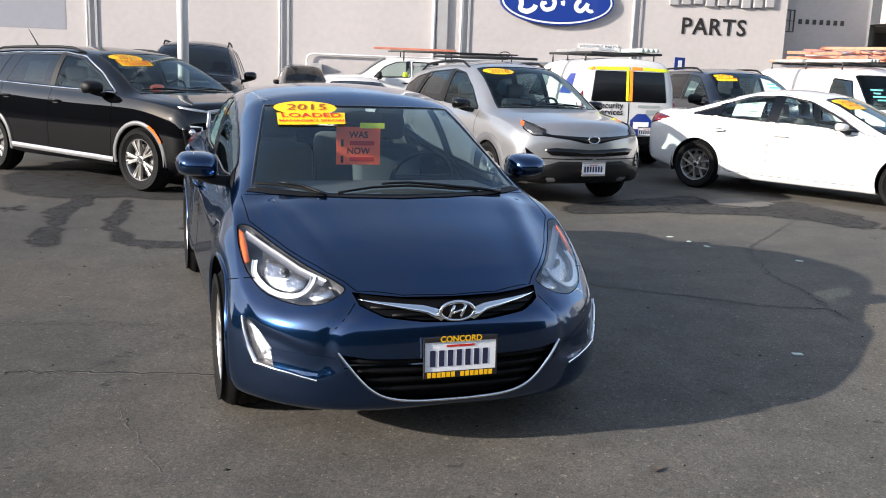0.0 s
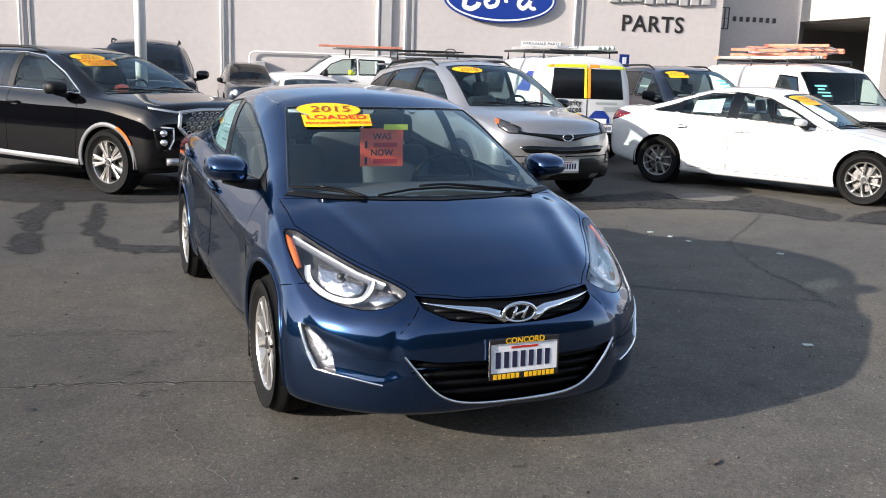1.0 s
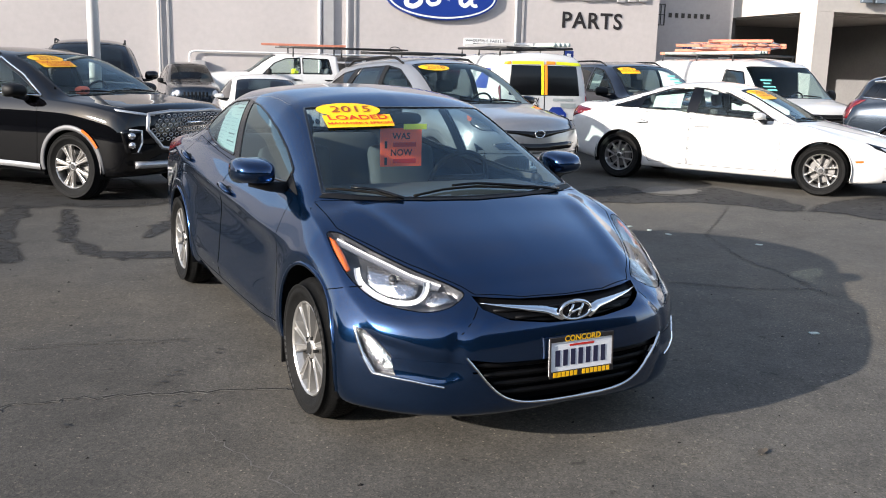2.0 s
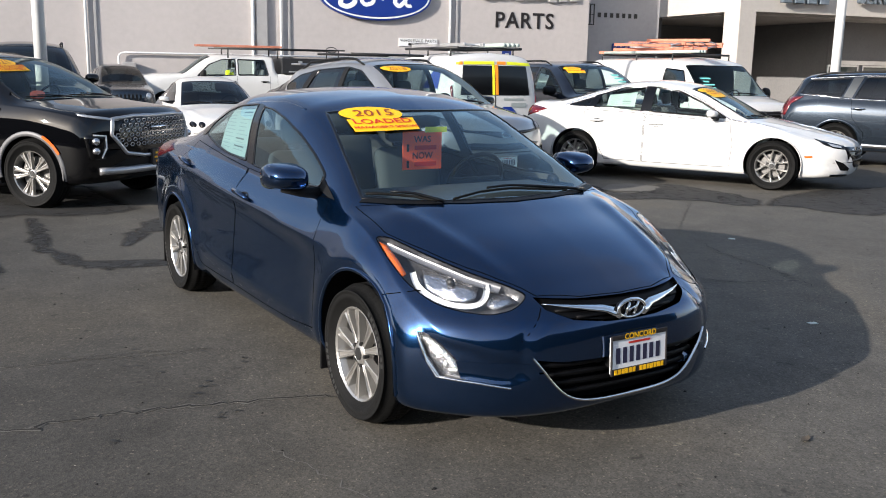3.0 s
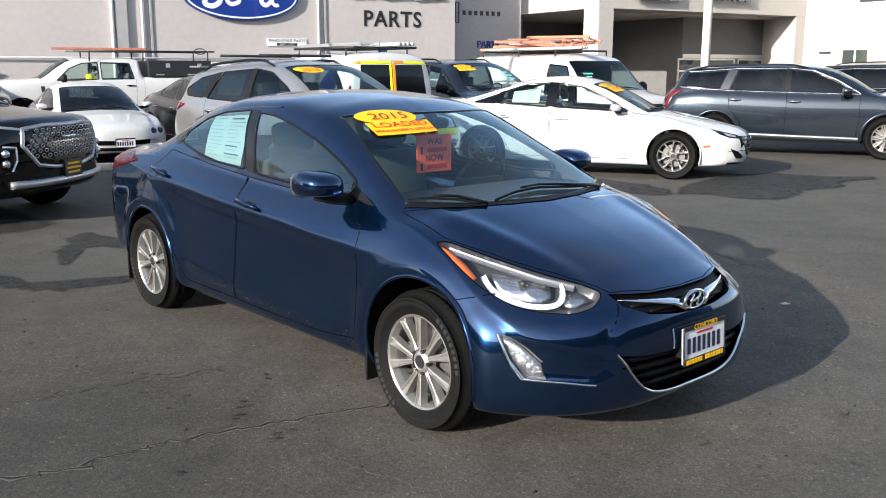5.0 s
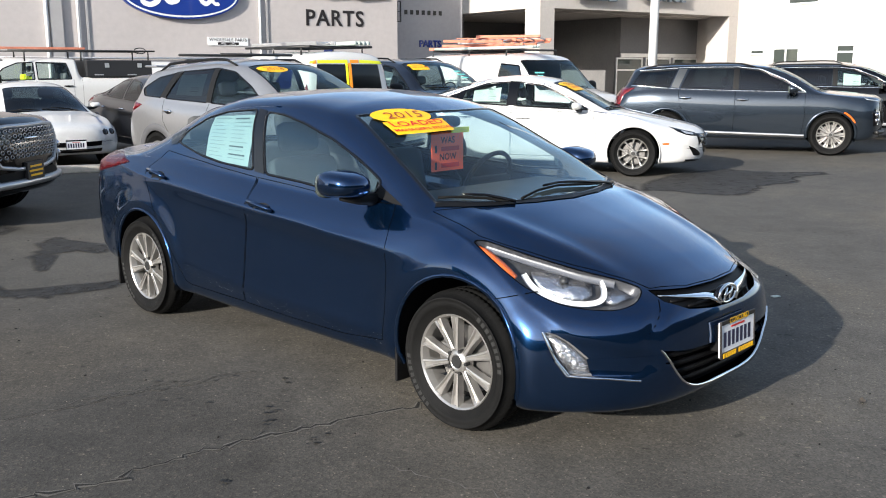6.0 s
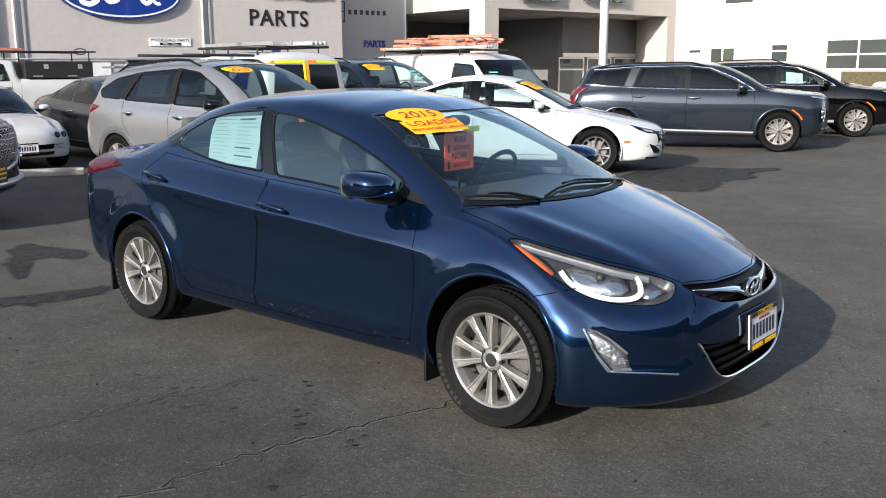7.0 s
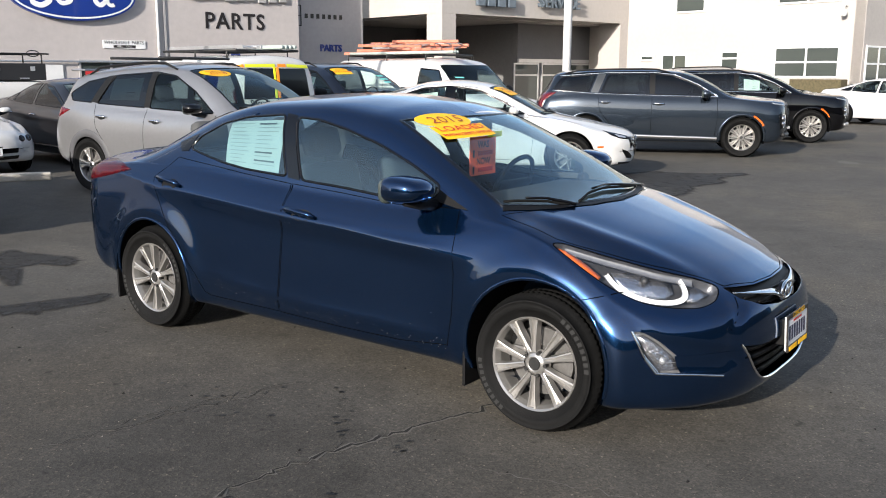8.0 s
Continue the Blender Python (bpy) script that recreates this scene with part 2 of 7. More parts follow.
def bspline(points, per):
    """A uniform cubic B-spline that starts and ends at the end points."""
    p = [2 * points[0] - points[1], *points, 2 * points[-1] - points[-2]]
    out = []
    for i in range(len(p) - 3):
        for k in range(per):
            t = k / per
            out.append(((1 - t) ** 3 * p[i] + (3 * t**3 - 6 * t * t + 4) * p[i + 1] + (-3 * t**3 + 3 * t * t + 3 * t + 1) * p[i + 2] + t**3 * p[i + 3]) / 6)
    out.append(points[-1].copy())
    return out


def inside(poly, x, y):
    hit, j = False, len(poly) - 1
    for i in range(len(poly)):
        (xi, yi), (xj, yj) = poly[i], poly[j]
        if (yi > y) != (yj > y) and x < (xj - xi) * (y - yi) / (yj - yi) + xi:
            hit = not hit
        j = i
    return hit


def nearest(poly, x, y):
    best = None
    for i in range(len(poly)):
        (ax, ay), (bx, by) = poly[i - 1], poly[i]
        dx, dy = bx - ax, by - ay
        t = max(0, min(1, ((x - ax) * dx + (y - ay) * dy) / (dx * dx + dy * dy + 1e-12)))
        px, py = ax + t * dx, ay + t * dy
        d = math.hypot(px - x, py - y)
        if best is None or d < best[0]:
            best = (d, px, py)
    return best


def rounded(poly, r=0.04, n=5):
    """The polygon with its corners rounded."""
    out = []
    for i in range(len(poly)):
        p, a, b = Vector(poly[i]), Vector(poly[i - 1]), Vector(poly[(i + 1) % len(poly)])
        ra = min(r, (a - p).length * 0.45, (b - p).length * 0.45)
        s, e = p + (a - p).normalized() * ra, p + (b - p).normalized() * ra
        out += [tuple((1 - t) ** 2 * s + 2 * t * (1 - t) * p + t * t * e) for t in (k / n for k in range(n + 1))]
    return out


R2 = math.sqrt(0.5)


def axes(view, sign=1):
    """Across, up and outward of a view of a car; corner: the front corner of one side."""
    z = Vector((0, 0, 1))
    return {
        "side": (Vector((0, 1, 0)), z, Vector((sign, 0, 0))),
        "top": (Vector((1, 0, 0)), Vector((0, 1, 0)), z),
        "front": (Vector((1, 0, 0)), z, Vector((0, -1, 0))),
        "rear": (Vector((1, 0, 0)), z, Vector((0, 1, 0))),
        "corner": (Vector((sign * R2, R2, 0)), z, Vector((sign * R2, -R2, 0))),
        "tail": (Vector((sign * R2, -R2, 0)), z, Vector((sign * R2, R2, 0))),
    }[view]


LEAST = {"side": 0.2, "top": 0.12, "front": 0.1, "rear": 0.1, "corner": 0.02, "tail": 0.02}


def cut(bm, poly, view, sign=1, snap=0.02, keep=True):
    """Takes the faces within poly (in one view) out of bm, with the border drawn to the polygon; returns them as a bmesh."""
    a, b, c = axes(view, sign)
    lo = [min(p[k] for p in poly) - 0.05 for k in (0, 1)]
    hi = [max(p[k] for p in poly) + 0.05 for k in (0, 1)]
    one_side = view in ("side", "corner", "tail")
    bm.normal_update()
    near = []
    for f in bm.faces:
        if f.normal.dot(c) < LEAST[view]:
            continue
        m = f.calc_center_median()
        if one_side and m.x * sign < 0.02 or not (lo[0] < m.dot(a) < hi[0] and lo[1] < m.dot(b) < hi[1]):
            continue
        if view == "rear" and m.y < 0 or view == "front" and m.y > 0:
            continue
        near.append(f)
    lay = bm.verts.layers.float_vector.get("smooth_normal")
    tmp = bmesh.new()
    tlay = tmp.verts.layers.float_vector.new("smooth_normal")
    ahead, home = {}, {}
    for f in near:
        vs = []
        for v in f.verts:
            if v not in ahead:
                ahead[v] = tmp.verts.new(v.co)
                ahead[v][tlay] = v[lay]
                home[ahead[v]] = v
            vs.append(ahead[v])
        tmp.faces.new(vs)
    bmesh.ops.delete(bm, geom=near, context="FACES")

    def reach(f):
        us = [v.co.dot(a) for v in f.verts]
        ws = [v.co.dot(b) for v in f.verts]
        return min(us), max(us), min(ws), max(ws)

    alive = {f: reach(f) for f in tmp.faces}
    for i in range(len(poly)):
        (px, py), (qx, qy) = poly[i - 1], poly[i]
        if math.hypot(qx - px, qy - py) < 1e-5:
            continue
        x0, x1, y0, y1 = min(px, qx) - 0.002, max(px, qx) + 0.002, min(py, qy) - 0.002, max(py, qy) + 0.002
        some = [f for f, (u0, u1, w0, w1) in alive.items() if u1 > x0 and u0 < x1 and w1 > y0 and w0 < y1]
        if not some:
            continue
        geom = list({v for f in some for v in f.verts}) + list({e for f in some for e in f.edges}) + some
        for f in some:
            del alive[f]
        got = bmesh.ops.bisect_plane(tmp, geom=geom, dist=1e-5, plane_co=a * px + b * py, plane_no=(a * (py - qy) + b * (qx - px)).normalized())
        for f in got["geom"]:
            if isinstance(f, bmesh.types.BMFace):
                alive[f] = reach(f)
        for f in some:
            if f.is_valid and f not in alive:
                alive[f] = reach(f)
    out = bmesh.new()
    olay = out.verts.layers.float_vector.new("smooth_normal")
    made, back = {}, {}
    for f in tmp.faces:
        m = f.calc_center_median()
        into = inside(poly, m.dot(a), m.dot(b))
        if into and not keep:
            continue
        vs = []
        for v in f.verts:
            if into:
                if v not in made:
                    made[v] = out.verts.new(v.co)
                    made[v][olay] = v[tlay]
                vs.append(made[v])
            else:
                if v not in back:
                    was = home.get(v)
                    if was is None or not was.is_valid:
                        was = bm.verts.new(v.co)
                        was[lay] = v[tlay]
                    back[v] = was
                vs.append(back[v])
        (out if into else bm).faces.new(vs)
    tmp.free()
    out.normal_update()
    return out


def caster(bm):
    from mathutils.bvhtree import BVHTree
    return BVHTree.FromBMesh(bm)


def drop_on(tree, view, sign, p, q):
    """The point of the shell under (p, q) of a view, with its normal."""
    a, b, c = axes(view, sign)
    start = a * p + b * q + c * 6.0
    hit, n, _, _ = tree.ray_cast(start, -c)
    if hit is None:
        hit, n, _, _ = tree.find_nearest(a * p + b * q + c * 0.9)
    if n.dot(c) < 0:
        n = -n
    return hit.copy(), n.copy()


def ribbon(tree, pts, view, sign, width, height=0.004, closed=True, step=0.03, bm=None):
    """A flat strip laid on the shell along a line of a view."""
    line = []
    n = len(pts)
    for i in range(n if closed else n - 1):
        p, q = Vector(pts[i]), Vector(pts[(i + 1) % n])
        k = max(1, int((q - p).length / step))
        line += [p.lerp(q, j / k) for j in range(k)]
    if not closed:
        line.append(Vector(pts[-1]))
    own = bmesh.new()
    on = [drop_on(tree, view, sign, *p) for p in line]
    rows = []
    for i, (p, nm) in enumerate(on):
        t = on[(i + 1) % len(on)][0] - on[i - 1][0] if closed or 0 < i < len(on) - 1 else (on[min(i + 1, len(on) - 1)][0] - on[max(i - 1, 0)][0])
        side = nm.cross(t.normalized()).normalized() * width / 2
        rows.append([own.verts.new(p - side - nm * 0.004), own.verts.new(p - side * 0.8 + nm * height), own.verts.new(p + side * 0.8 + nm * height), own.verts.new(p + side - nm * 0.004)])
    for i in range(len(rows) if closed else len(rows) - 1):
        r0, r1 = rows[i], rows[(i + 1) % len(rows)]
        for k in range(3):
            own.faces.new((r0[k], r0[k + 1], r1[k + 1], r1[k]))
    return join(bm, own)


def patch(tree, poly, view, sign=1, lift=0.004, step=0.05, rim=0.01, bm=None):
    """A sheet in the shape of poly, laid on the shell, with a turned-down rim."""
    from mathutils.geometry import delaunay_2d_cdt
    line = []
    n = len(poly)
    for i in range(n):
        p, q = Vector(poly[i]), Vector(poly[(i + 1) % n])
        k = max(1, int((q - p).length / step))
        line += [p.lerp(q, j / k) for j in range(k)]
    border = len(line)
    lo = [min(p[k] for p in line) for k in (0, 1)]
    hi = [max(p[k] for p in line) for k in (0, 1)]
    flat = [tuple(p) for p in line]
    x = lo[0] + step / 2
    while x < hi[0]:
        y = lo[1] + step / 2
        while y < hi[1]:
            if inside(flat, x, y) and nearest(flat, x, y)[0] > step * 0.4:
                line.append(Vector((x, y)))
            y += step
        x += step
    vs, _, fs, _, _, _ = delaunay_2d_cdt(line, [(i, (i + 1) % border) for i in range(border)], [], 1, 1e-5)
    own = bmesh.new()
    on = [drop_on(tree, view, sign, *p) for p in vs]
    made = [own.verts.new(p + nm * lift) for p, nm in on]
    for f in fs:
        try:
            own.faces.new([made[k] for k in f])
        except ValueError:
            pass
    own.normal_update()
    mean = sum((nm for _, nm in on), Vector())
    if sum((f.normal for f in own.faces), Vector()).dot(mean) < 0:
        bmesh.ops.reverse_faces(own, faces=own.faces[:])
    if rim:
        edges = [e for e in own.edges if e.is_boundary]
        got = bmesh.ops.extrude_edge_only(own, edges=edges)
        away = mean.normalized()
        for v in got["geom"]:
            if isinstance(v, bmesh.types.BMVert):
                v.co -= away * rim
    return join(bm, own)


# ---- vehicles ----
def shell(c):
    """The body's skin as a loft of sections along y. c: the curves of one kind of car."""
    zt, zsh, zb, w, wsh, wr, crown = (spline(c[k]) for k in ("top", "shoulder", "bottom", "width", "belt", "rail", "crown"))
    s0, s1 = c["ends"]
    step = c.get("step", 0.05)
    n = max(8, int((s1 - s0 - 0.30) / step))
    rows = [(s0 + 0.15 + (s1 - s0 - 0.30) * i / n, 1.0) for i in range(n + 1)]
    caps = [(0.97, 0.10), (0.92, 0.06), (0.84, 0.035), (0.7, 0.018), (0.5, 0.008), (0.28, 0.002), (0.02, 0.0)]
    if c.get("fine"):
        depth = spline([(k, d) for k, d in caps[::-1]] + [(1.0, 0.15)])
        nose = [(k / 24, depth(k / 24)) for k in range(1, 24)]
        rows = [(s0 + d, k) for k, d in [(0.02, 0.0)] + nose] + rows
    else:
        rows = [(s0 + d, k) for k, d in caps[::-1]] + rows
    rows = rows + [(s1 - d, k) for k, d in caps]
    bend0, bend1, fade = c.get("bend0", 0.5), c.get("bend1", 0.3), c.get("fade", 1.1)
    per = c.get("per", 5)
    bm = bmesh.new()
    grid = []
    for s, k in rows:
        b, t, sh, ww, ws, r, cr = zb(s), zt(s), zsh(s), w(s), wsh(s), wr(s), crown(s)
        hi = t - cr
        sh = min(sh, hi - 0.01)
        waist = b + (sh - b) * 0.62
        pts = [(0, b + 0.02), (ww * 0.5, b + 0.01), (ww - 0.09, b), (ww - 0.035, b + 0.02), (ww - 0.012, b + 0.1), (ww - 0.004, b + (waist - b) * 0.6), (ww, waist),
               (ww - (ww - ws) * 0.25, waist + (sh - waist) * 0.65), (ws + 0.004, sh - 0.012), (ws, sh), (ws - (ws - r) * 0.25 + 0.008, sh + (hi - sh) * 0.3), (ws - (ws - r) * 0.62 + 0.012, sh + (hi - sh) * 0.7),
               (r + 0.004, hi - (hi - sh) * 0.06), (r * 0.9, hi + cr * 0.28), (r * 0.6, hi + cr * 0.72), (r * 0.3, t - cr * 0.06), (0, t)]
        mid = b + (sh - b) * (0.6 if s < 0 else 0.55)
        ring = []
        for p in bspline([Vector((x, 0, z)) for x, z in pts], per):
            x, z = p.x * (1 - (1 - k) * c.get("pinch", 0.14)), mid + (p.z - mid) * k
            f = max(0.0, 1 - (s - s0) / fade)
            g = max(0.0, 1 - (s1 - s) / fade)
            y = s + bend0 * abs(x) ** c.get("power", 2.8) * f * f * (3 - 2 * f) - bend1 * abs(x) ** 2.8 * g * g * (3 - 2 * g)
            if "shape" in c:
                x, y, z = c["shape"](x, y, z, s, k)
            ring.append((x, y, z))
        ring[0] = (0, ring[0][1], ring[0][2])
        ring[-1] = (0, ring[-1][1], ring[-1][2])
        right = [bm.verts.new(p) for p in ring]
        left = [right[0]] + [bm.verts.new((-x, y, z)) for x, y, z in ring[1:-1]] + [right[-1]]
        grid.append((right, left))
    for (r0, l0), (r1, l1) in zip(grid, grid[1:]):
        for i in range(len(r0) - 1):
            bm.faces.new((r0[i], r1[i], r1[i + 1], r0[i + 1]))
            bm.faces.new((l0[i], l0[i + 1], l1[i + 1], l1[i]))
    bm.normal_update()
    lay = bm.verts.layers.float_vector.new("smooth_normal")
    for v in bm.verts:
        v[lay] = v.normal
    return bm


def wheel_parts(car, x, y, r, width, rim_r, style, mat, tread=False, parent_name="wheel", sunk=0.0):
    """One wheel with its tyre, rim and spokes; x gives the side."""
    s = 1 if x > 0 else -1
    hub = new(parent_name)
    hub.parent = car
    hub.location = (x, y, r - sunk)
    h = width / 2
    bm = lathe_bm([(rim_r - 0.012, -h + 0.03), (rim_r + 0.005, -h + 0.012), (r * 0.795, -h + 0.001), (r * 0.80, -h - 0.003), (r * 0.86, -h - 0.002), (r * 0.895, -h - 0.001), (r * 0.90, -h - 0.004), (r * 0.925, -h - 0.004), (r * 0.93, -h - 0.001), (r - 0.03, -h + 0.004), (r - 0.008, -h + 0.03), (r, -h + 0.05), (r + 0.003, -h + 0.055), (r + 0.003, -0.032), (r - 0.006, -0.029), (r - 0.006, -0.02), (r + 0.003, -0.017), (r + 0.003, 0.017), (r - 0.006, 0.02), (r - 0.006, 0.029), (r + 0.003, 0.032), (r + 0.003, h - 0.055), (r, h - 0.05), (r - 0.008, h - 0.03), (r - 0.03, h - 0.004), (r * 0.93, h + 0.001), (r * 0.925, h + 0.004), (r * 0.90, h + 0.004), (r * 0.895, h + 0.001), (r * 0.86, h + 0.002), (r * 0.80, h + 0.003), (r * 0.795, h - 0.001), (rim_r + 0.005, h - 0.012), (rim_r - 0.012, h - 0.03)], 216 if tread else 56, None, r - 0.004 if tread else None)
    part("tyre", bm, RUBBER, hub, smooth=True)
    o = s * (h - 0.02)
    bm = lathe_bm([(rim_r - 0.028, -s * h * 0.6), (rim_r - 0.022, o * 0.6), (rim_r - 0.012, o - s * 0.002), (rim_r - 0.004, o + s * 0.006), (rim_r, o), (rim_r - 0.004, o - s * 0.02)], 56)
    n, split, tw, *inner = style
    for i in range(n):
        for sgn in ((-1, 1) if split else (0,)):
            a = i * math.tau / n
            aw = a + sgn * (split or 0)
            ab = a + sgn * (split or 0) * (inner[0] if inner else 0.7)
            p0 = Vector((o - s * 0.014, 0.055 * math.cos(ab), 0.055 * math.sin(ab)))
            p1 = Vector((o - s * 0.004, (rim_r - 0.011) * math.cos(aw), (rim_r - 0.011) * math.sin(aw)))
            t = (p1 - p0).normalized()
            side = t.cross(Vector((1, 0, 0))).normalized()
            vs = []
            for p, ww, groove in ((p0, tw * 0.5, 0.002), (p0.lerp(p1, 0.35), tw * 0.58, -0.006), (p0.lerp(p1, 0.7), tw * 0.78, -0.009), (p1, tw * 1.06, -0.004)):
                vs.append([bm.verts.new(p + side * ww * a + Vector((s * b, 0, 0))) for a, b in ((1.0, -0.034), (0.92, 0.003), (0.6, 0.005), (0.36, groove), (-0.36, groove), (-0.6, 0.005), (-0.92, 0.003), (-1.0, -0.034))])
            for r0, r1 in zip(vs, vs[1:]):
                for k in range(7):
                    bm.faces.new((r0[k], r0[k + 1], r1[k + 1], r1[k]))
    lathe_bm([(0.0, o - s * 0.008), (0.028, o - s * 0.008), (0.034, o - s * 0.004), (0.046, o - s * 0.010), (0.056, o - s * 0.02), (0.06, o - s * 0.05)], 24, bm)
    part("rim", bm, mat, hub)
    part("brake_disc", lathe_bm([(0.0, o - s * 0.075), (rim_r * 0.72, o - s * 0.075), (rim_r * 0.72, o - s * 0.09)], 40), DISC_STEEL, hub)
    part("brake_caliper", box_bm(min(o - s * 0.074, o - s * 0.05), max(o - s * 0.074, o - s * 0.05), 0.07 if y < 0 else -0.15, 0.15 if y < 0 else -0.07, -0.055, 0.055, 0.012), DISC_STEEL, hub)
    part("inner_barrel", lathe_bm([(0.0, o - s * 0.1), (rim_r - 0.02, o - s * 0.1), (rim_r - 0.02, -o)], 40), PLASTIC, hub)
    cap = lathe_bm([(0.0, o - s * 0.001), (0.026, o - s * 0.001), (0.029, o - s * 0.006)], 20)
    part("hub_cap", cap, DARK_METAL, hub)
    for i in range(5):
        a = (i + 0.5) * math.tau / 5
        part("lug_nut", tube_bm([(o - s * 0.03, 0.052 * math.cos(a), 0.052 * math.sin(a)), (o - s * 0.004, 0.052 * math.cos(a), 0.052 * math.sin(a))], 0.009, 6), DARK_METAL, hub)
    if tread:
        # raised sidewall marks, as plain bars
        for a0 in (0.6, 0.6 + math.pi):
            for k in range(9):
                m = Matrix.Translation((s * (h + 0.002), 0, 0)) @ Matrix.Rotation(a0 + k * 0.11, 4, "X")
                part("sidewall_mark", box_bm(-0.001, 0.001, -0.009, 0.009, r * 0.865 - 0.011, r * 0.865 + 0.011, 0, None, m), SIDEWALL, hub)
    return hub


def seat_bm(x, y, z, w=0.5, h=0.62, lean=0.22):
    bm = box_bm(x - w / 2, x + w / 2, y - 0.5, y, z, z + 0.16, 0.05)
    m = Matrix.Translation((x, y - 0.02, z + 0.08)) @ Matrix.Rotation(-lean, 4, "X")
    box_bm(-w / 2 + 0.02, w / 2 - 0.02, -0.07, 0.07, 0, h, 0.06, bm, m)
    box_bm(-0.13, 0.13, -0.05, 0.05, h + 0.03, h + 0.2, 0.04, bm, m)
    return bm


def build_car(c, name, label, m, group=""):
    """A whole car from its curves: skin, openings, panes, wheels, seats. Returns the thing and a caster on its skin."""
    car = thing(name, label, c.get("category", "car"), m, group)
    bm = shell(c)
    tree = caster(bm)
    snap = c.get("step", 0.05) * 0.62
    r = c["tyre"]
    arches = []
    for ya in c["axles"]:
        arch = [(ya + (r + 0.045) * math.cos(a), r + 0.01 + (r + 0.045) * math.sin(a)) for a in (k * math.tau / 40 for k in range(40))]
        for sign in (1, -1):
            cut(bm, arch, "side", sign, snap, False)
            lip = [p for p in arch if p[1] > spline(c["bottom"])(p[0]) + 0.01]
            k = max(range(len(lip)), key=lambda i: -lip[i][1] * 0 + (lip[i][0] - lip[i - 1][0]) ** 2 + (lip[i][1] - lip[i - 1][1]) ** 2)
            part("wheel_arch", ribbon(tree, lip[k:] + lip[:k], "side", sign, c.get("lip", 0.03), 0.008, False), c.get("lip_mat", PLASTIC), car, smooth=True)
    for ya in c["axles"]:
        for sign in (1, -1):
            xo = c["track"] + c["tyre_w"] / 2 - 0.01
            lin = bmesh.new()
            rows = [[lin.verts.new((sign * x, ya + (r + 0.05) * math.cos(a), r + 0.01 + (r + 0.05) * math.sin(a))) for x in (0.45, xo)] for a in (math.pi * (k / 20 * 1.2 - 0.1) for k in range(21))]
            for p, q in zip(rows, rows[1:]):
                lin.faces.new((p[0], p[1], q[1], q[0]))
            part("arch_liner", lin, PLASTIC, car, smooth=True)
    ws = c["windshield"]
    for nm, view, poly, mat in [("windshield", "top", ws, c.get("glass", GLASS))] + ([("rear_window", c.get("rear_view", "top"), c["backlight"], c.get("rear_glass", TINT))] if "backlight" in c else []):
        pane = cut(bm, poly, view, 1, snap)
        part(nm, pane, mat, car, smooth=True)
        part("window_seal", ribbon(tree, poly, view, 1, c.get("seal", 0.03)), GLOSS_BLACK, car, smooth=True)
    for poly, mat in c["windows"]:
        poly = rounded(poly, 0.03, 3)
        for sign in (1, -1):
            pane = cut(bm, poly, "side", sign, snap)
            part("side_window", pane, mat, car, smooth=True)
            part("window_frame", ribbon(tree, poly, "side", sign, c.get("side_seal", c.get("seal", 0.03))), c.get("frame_mat", GLOSS_BLACK), car, smooth=True)
    for nm, view, poly, sides, o in c.get("panels", []):
        for sign in sides:
            panel = cut(bm, poly, view, sign, snap)
            if "back" in o:
                back = panel.copy()
                back.verts.layers.float_vector.remove(back.verts.layers.float_vector["smooth_normal"])
                back.normal_update()
                rim = {v for e in back.edges if e.is_boundary for v in e.verts}
                for v in back.verts:
                    v.co -= v.normal * (0.004 if v in rim else o["back"])
            if "sink" in o:
                for v in panel.verts:
                    v.co -= axes(view, sign)[2] * o["sink"]
            ob = part(nm, panel, o.get("mat", c["paint"]), car, smooth=True)
            if "back" in o:
                part("housing", back, o["back_mat"], ob, smooth=True)
                ob.visible_shadow = False
            if "gap" in o:
                part("panel_gap", ribbon(tree, poly, view, sign, o["gap"], 0.0006), GAP, car, smooth=True)
    lining = bm.copy()
    lining.verts.layers.float_vector.remove(lining.verts.layers.float_vector["smooth_normal"])
    lining.normal_update()
    for v in lining.verts:
        v.co -= v.normal * 0.012
    low = c["axles"][0] + 0.4
    bmesh.ops.delete(lining, geom=[f for f in lining.faces if f.calc_center_median().z < 0.75 or not (c["cabin"][0] < f.calc_center_median().y < c["cabin"][1])], context="FACES")
    part("interior_trim", lining, c.get("trim", INTERIOR), car, smooth=True)
    part("body", bm, c["paint"], car, smooth=True)
    for ya in c["axles"]:
        for sign in (1, -1):
            wheel_parts(car, sign * c["track"], ya, r, c["tyre_w"], c["rim"], c.get("wheel", (5, 0.12, 0.03)), c.get("rim_mat", ALLOY), c.get("tread", False), sunk=c.get("sag", 0.0) if ya < 0 else 0.0)
    sx, sy, sz = c["seat"]
    for sign in (1, -1):
        part("front_seat", seat_bm(sign * sx, sy, sz), c.get("seat_mat", INTERIOR), car, smooth=True)
    if "rear_seat" in c:
        for sign in (1, -1):
            part("rear_seat", seat_bm(sign * sx * 0.95, c["rear_seat"], sz, 0.6), c.get("seat_mat", INTERIOR), car, smooth=True)
    y0, y1, zd, wd = c["dash"]
    part("dashboard", box_bm(-wd, wd, y0, y1, zd - 0.3, zd, 0.06), DASH, car, smooth=True)
    part("floor_pan", box_bm(-wd, wd, c["cabin"][0], c["cabin"][1], 0.3, 0.36), PLASTIC, car)
    swm = Matrix.Translation((sx, y1 + 0.14, zd - 0.02)) @ Matrix.Rotation(radians(-65), 4, "X")
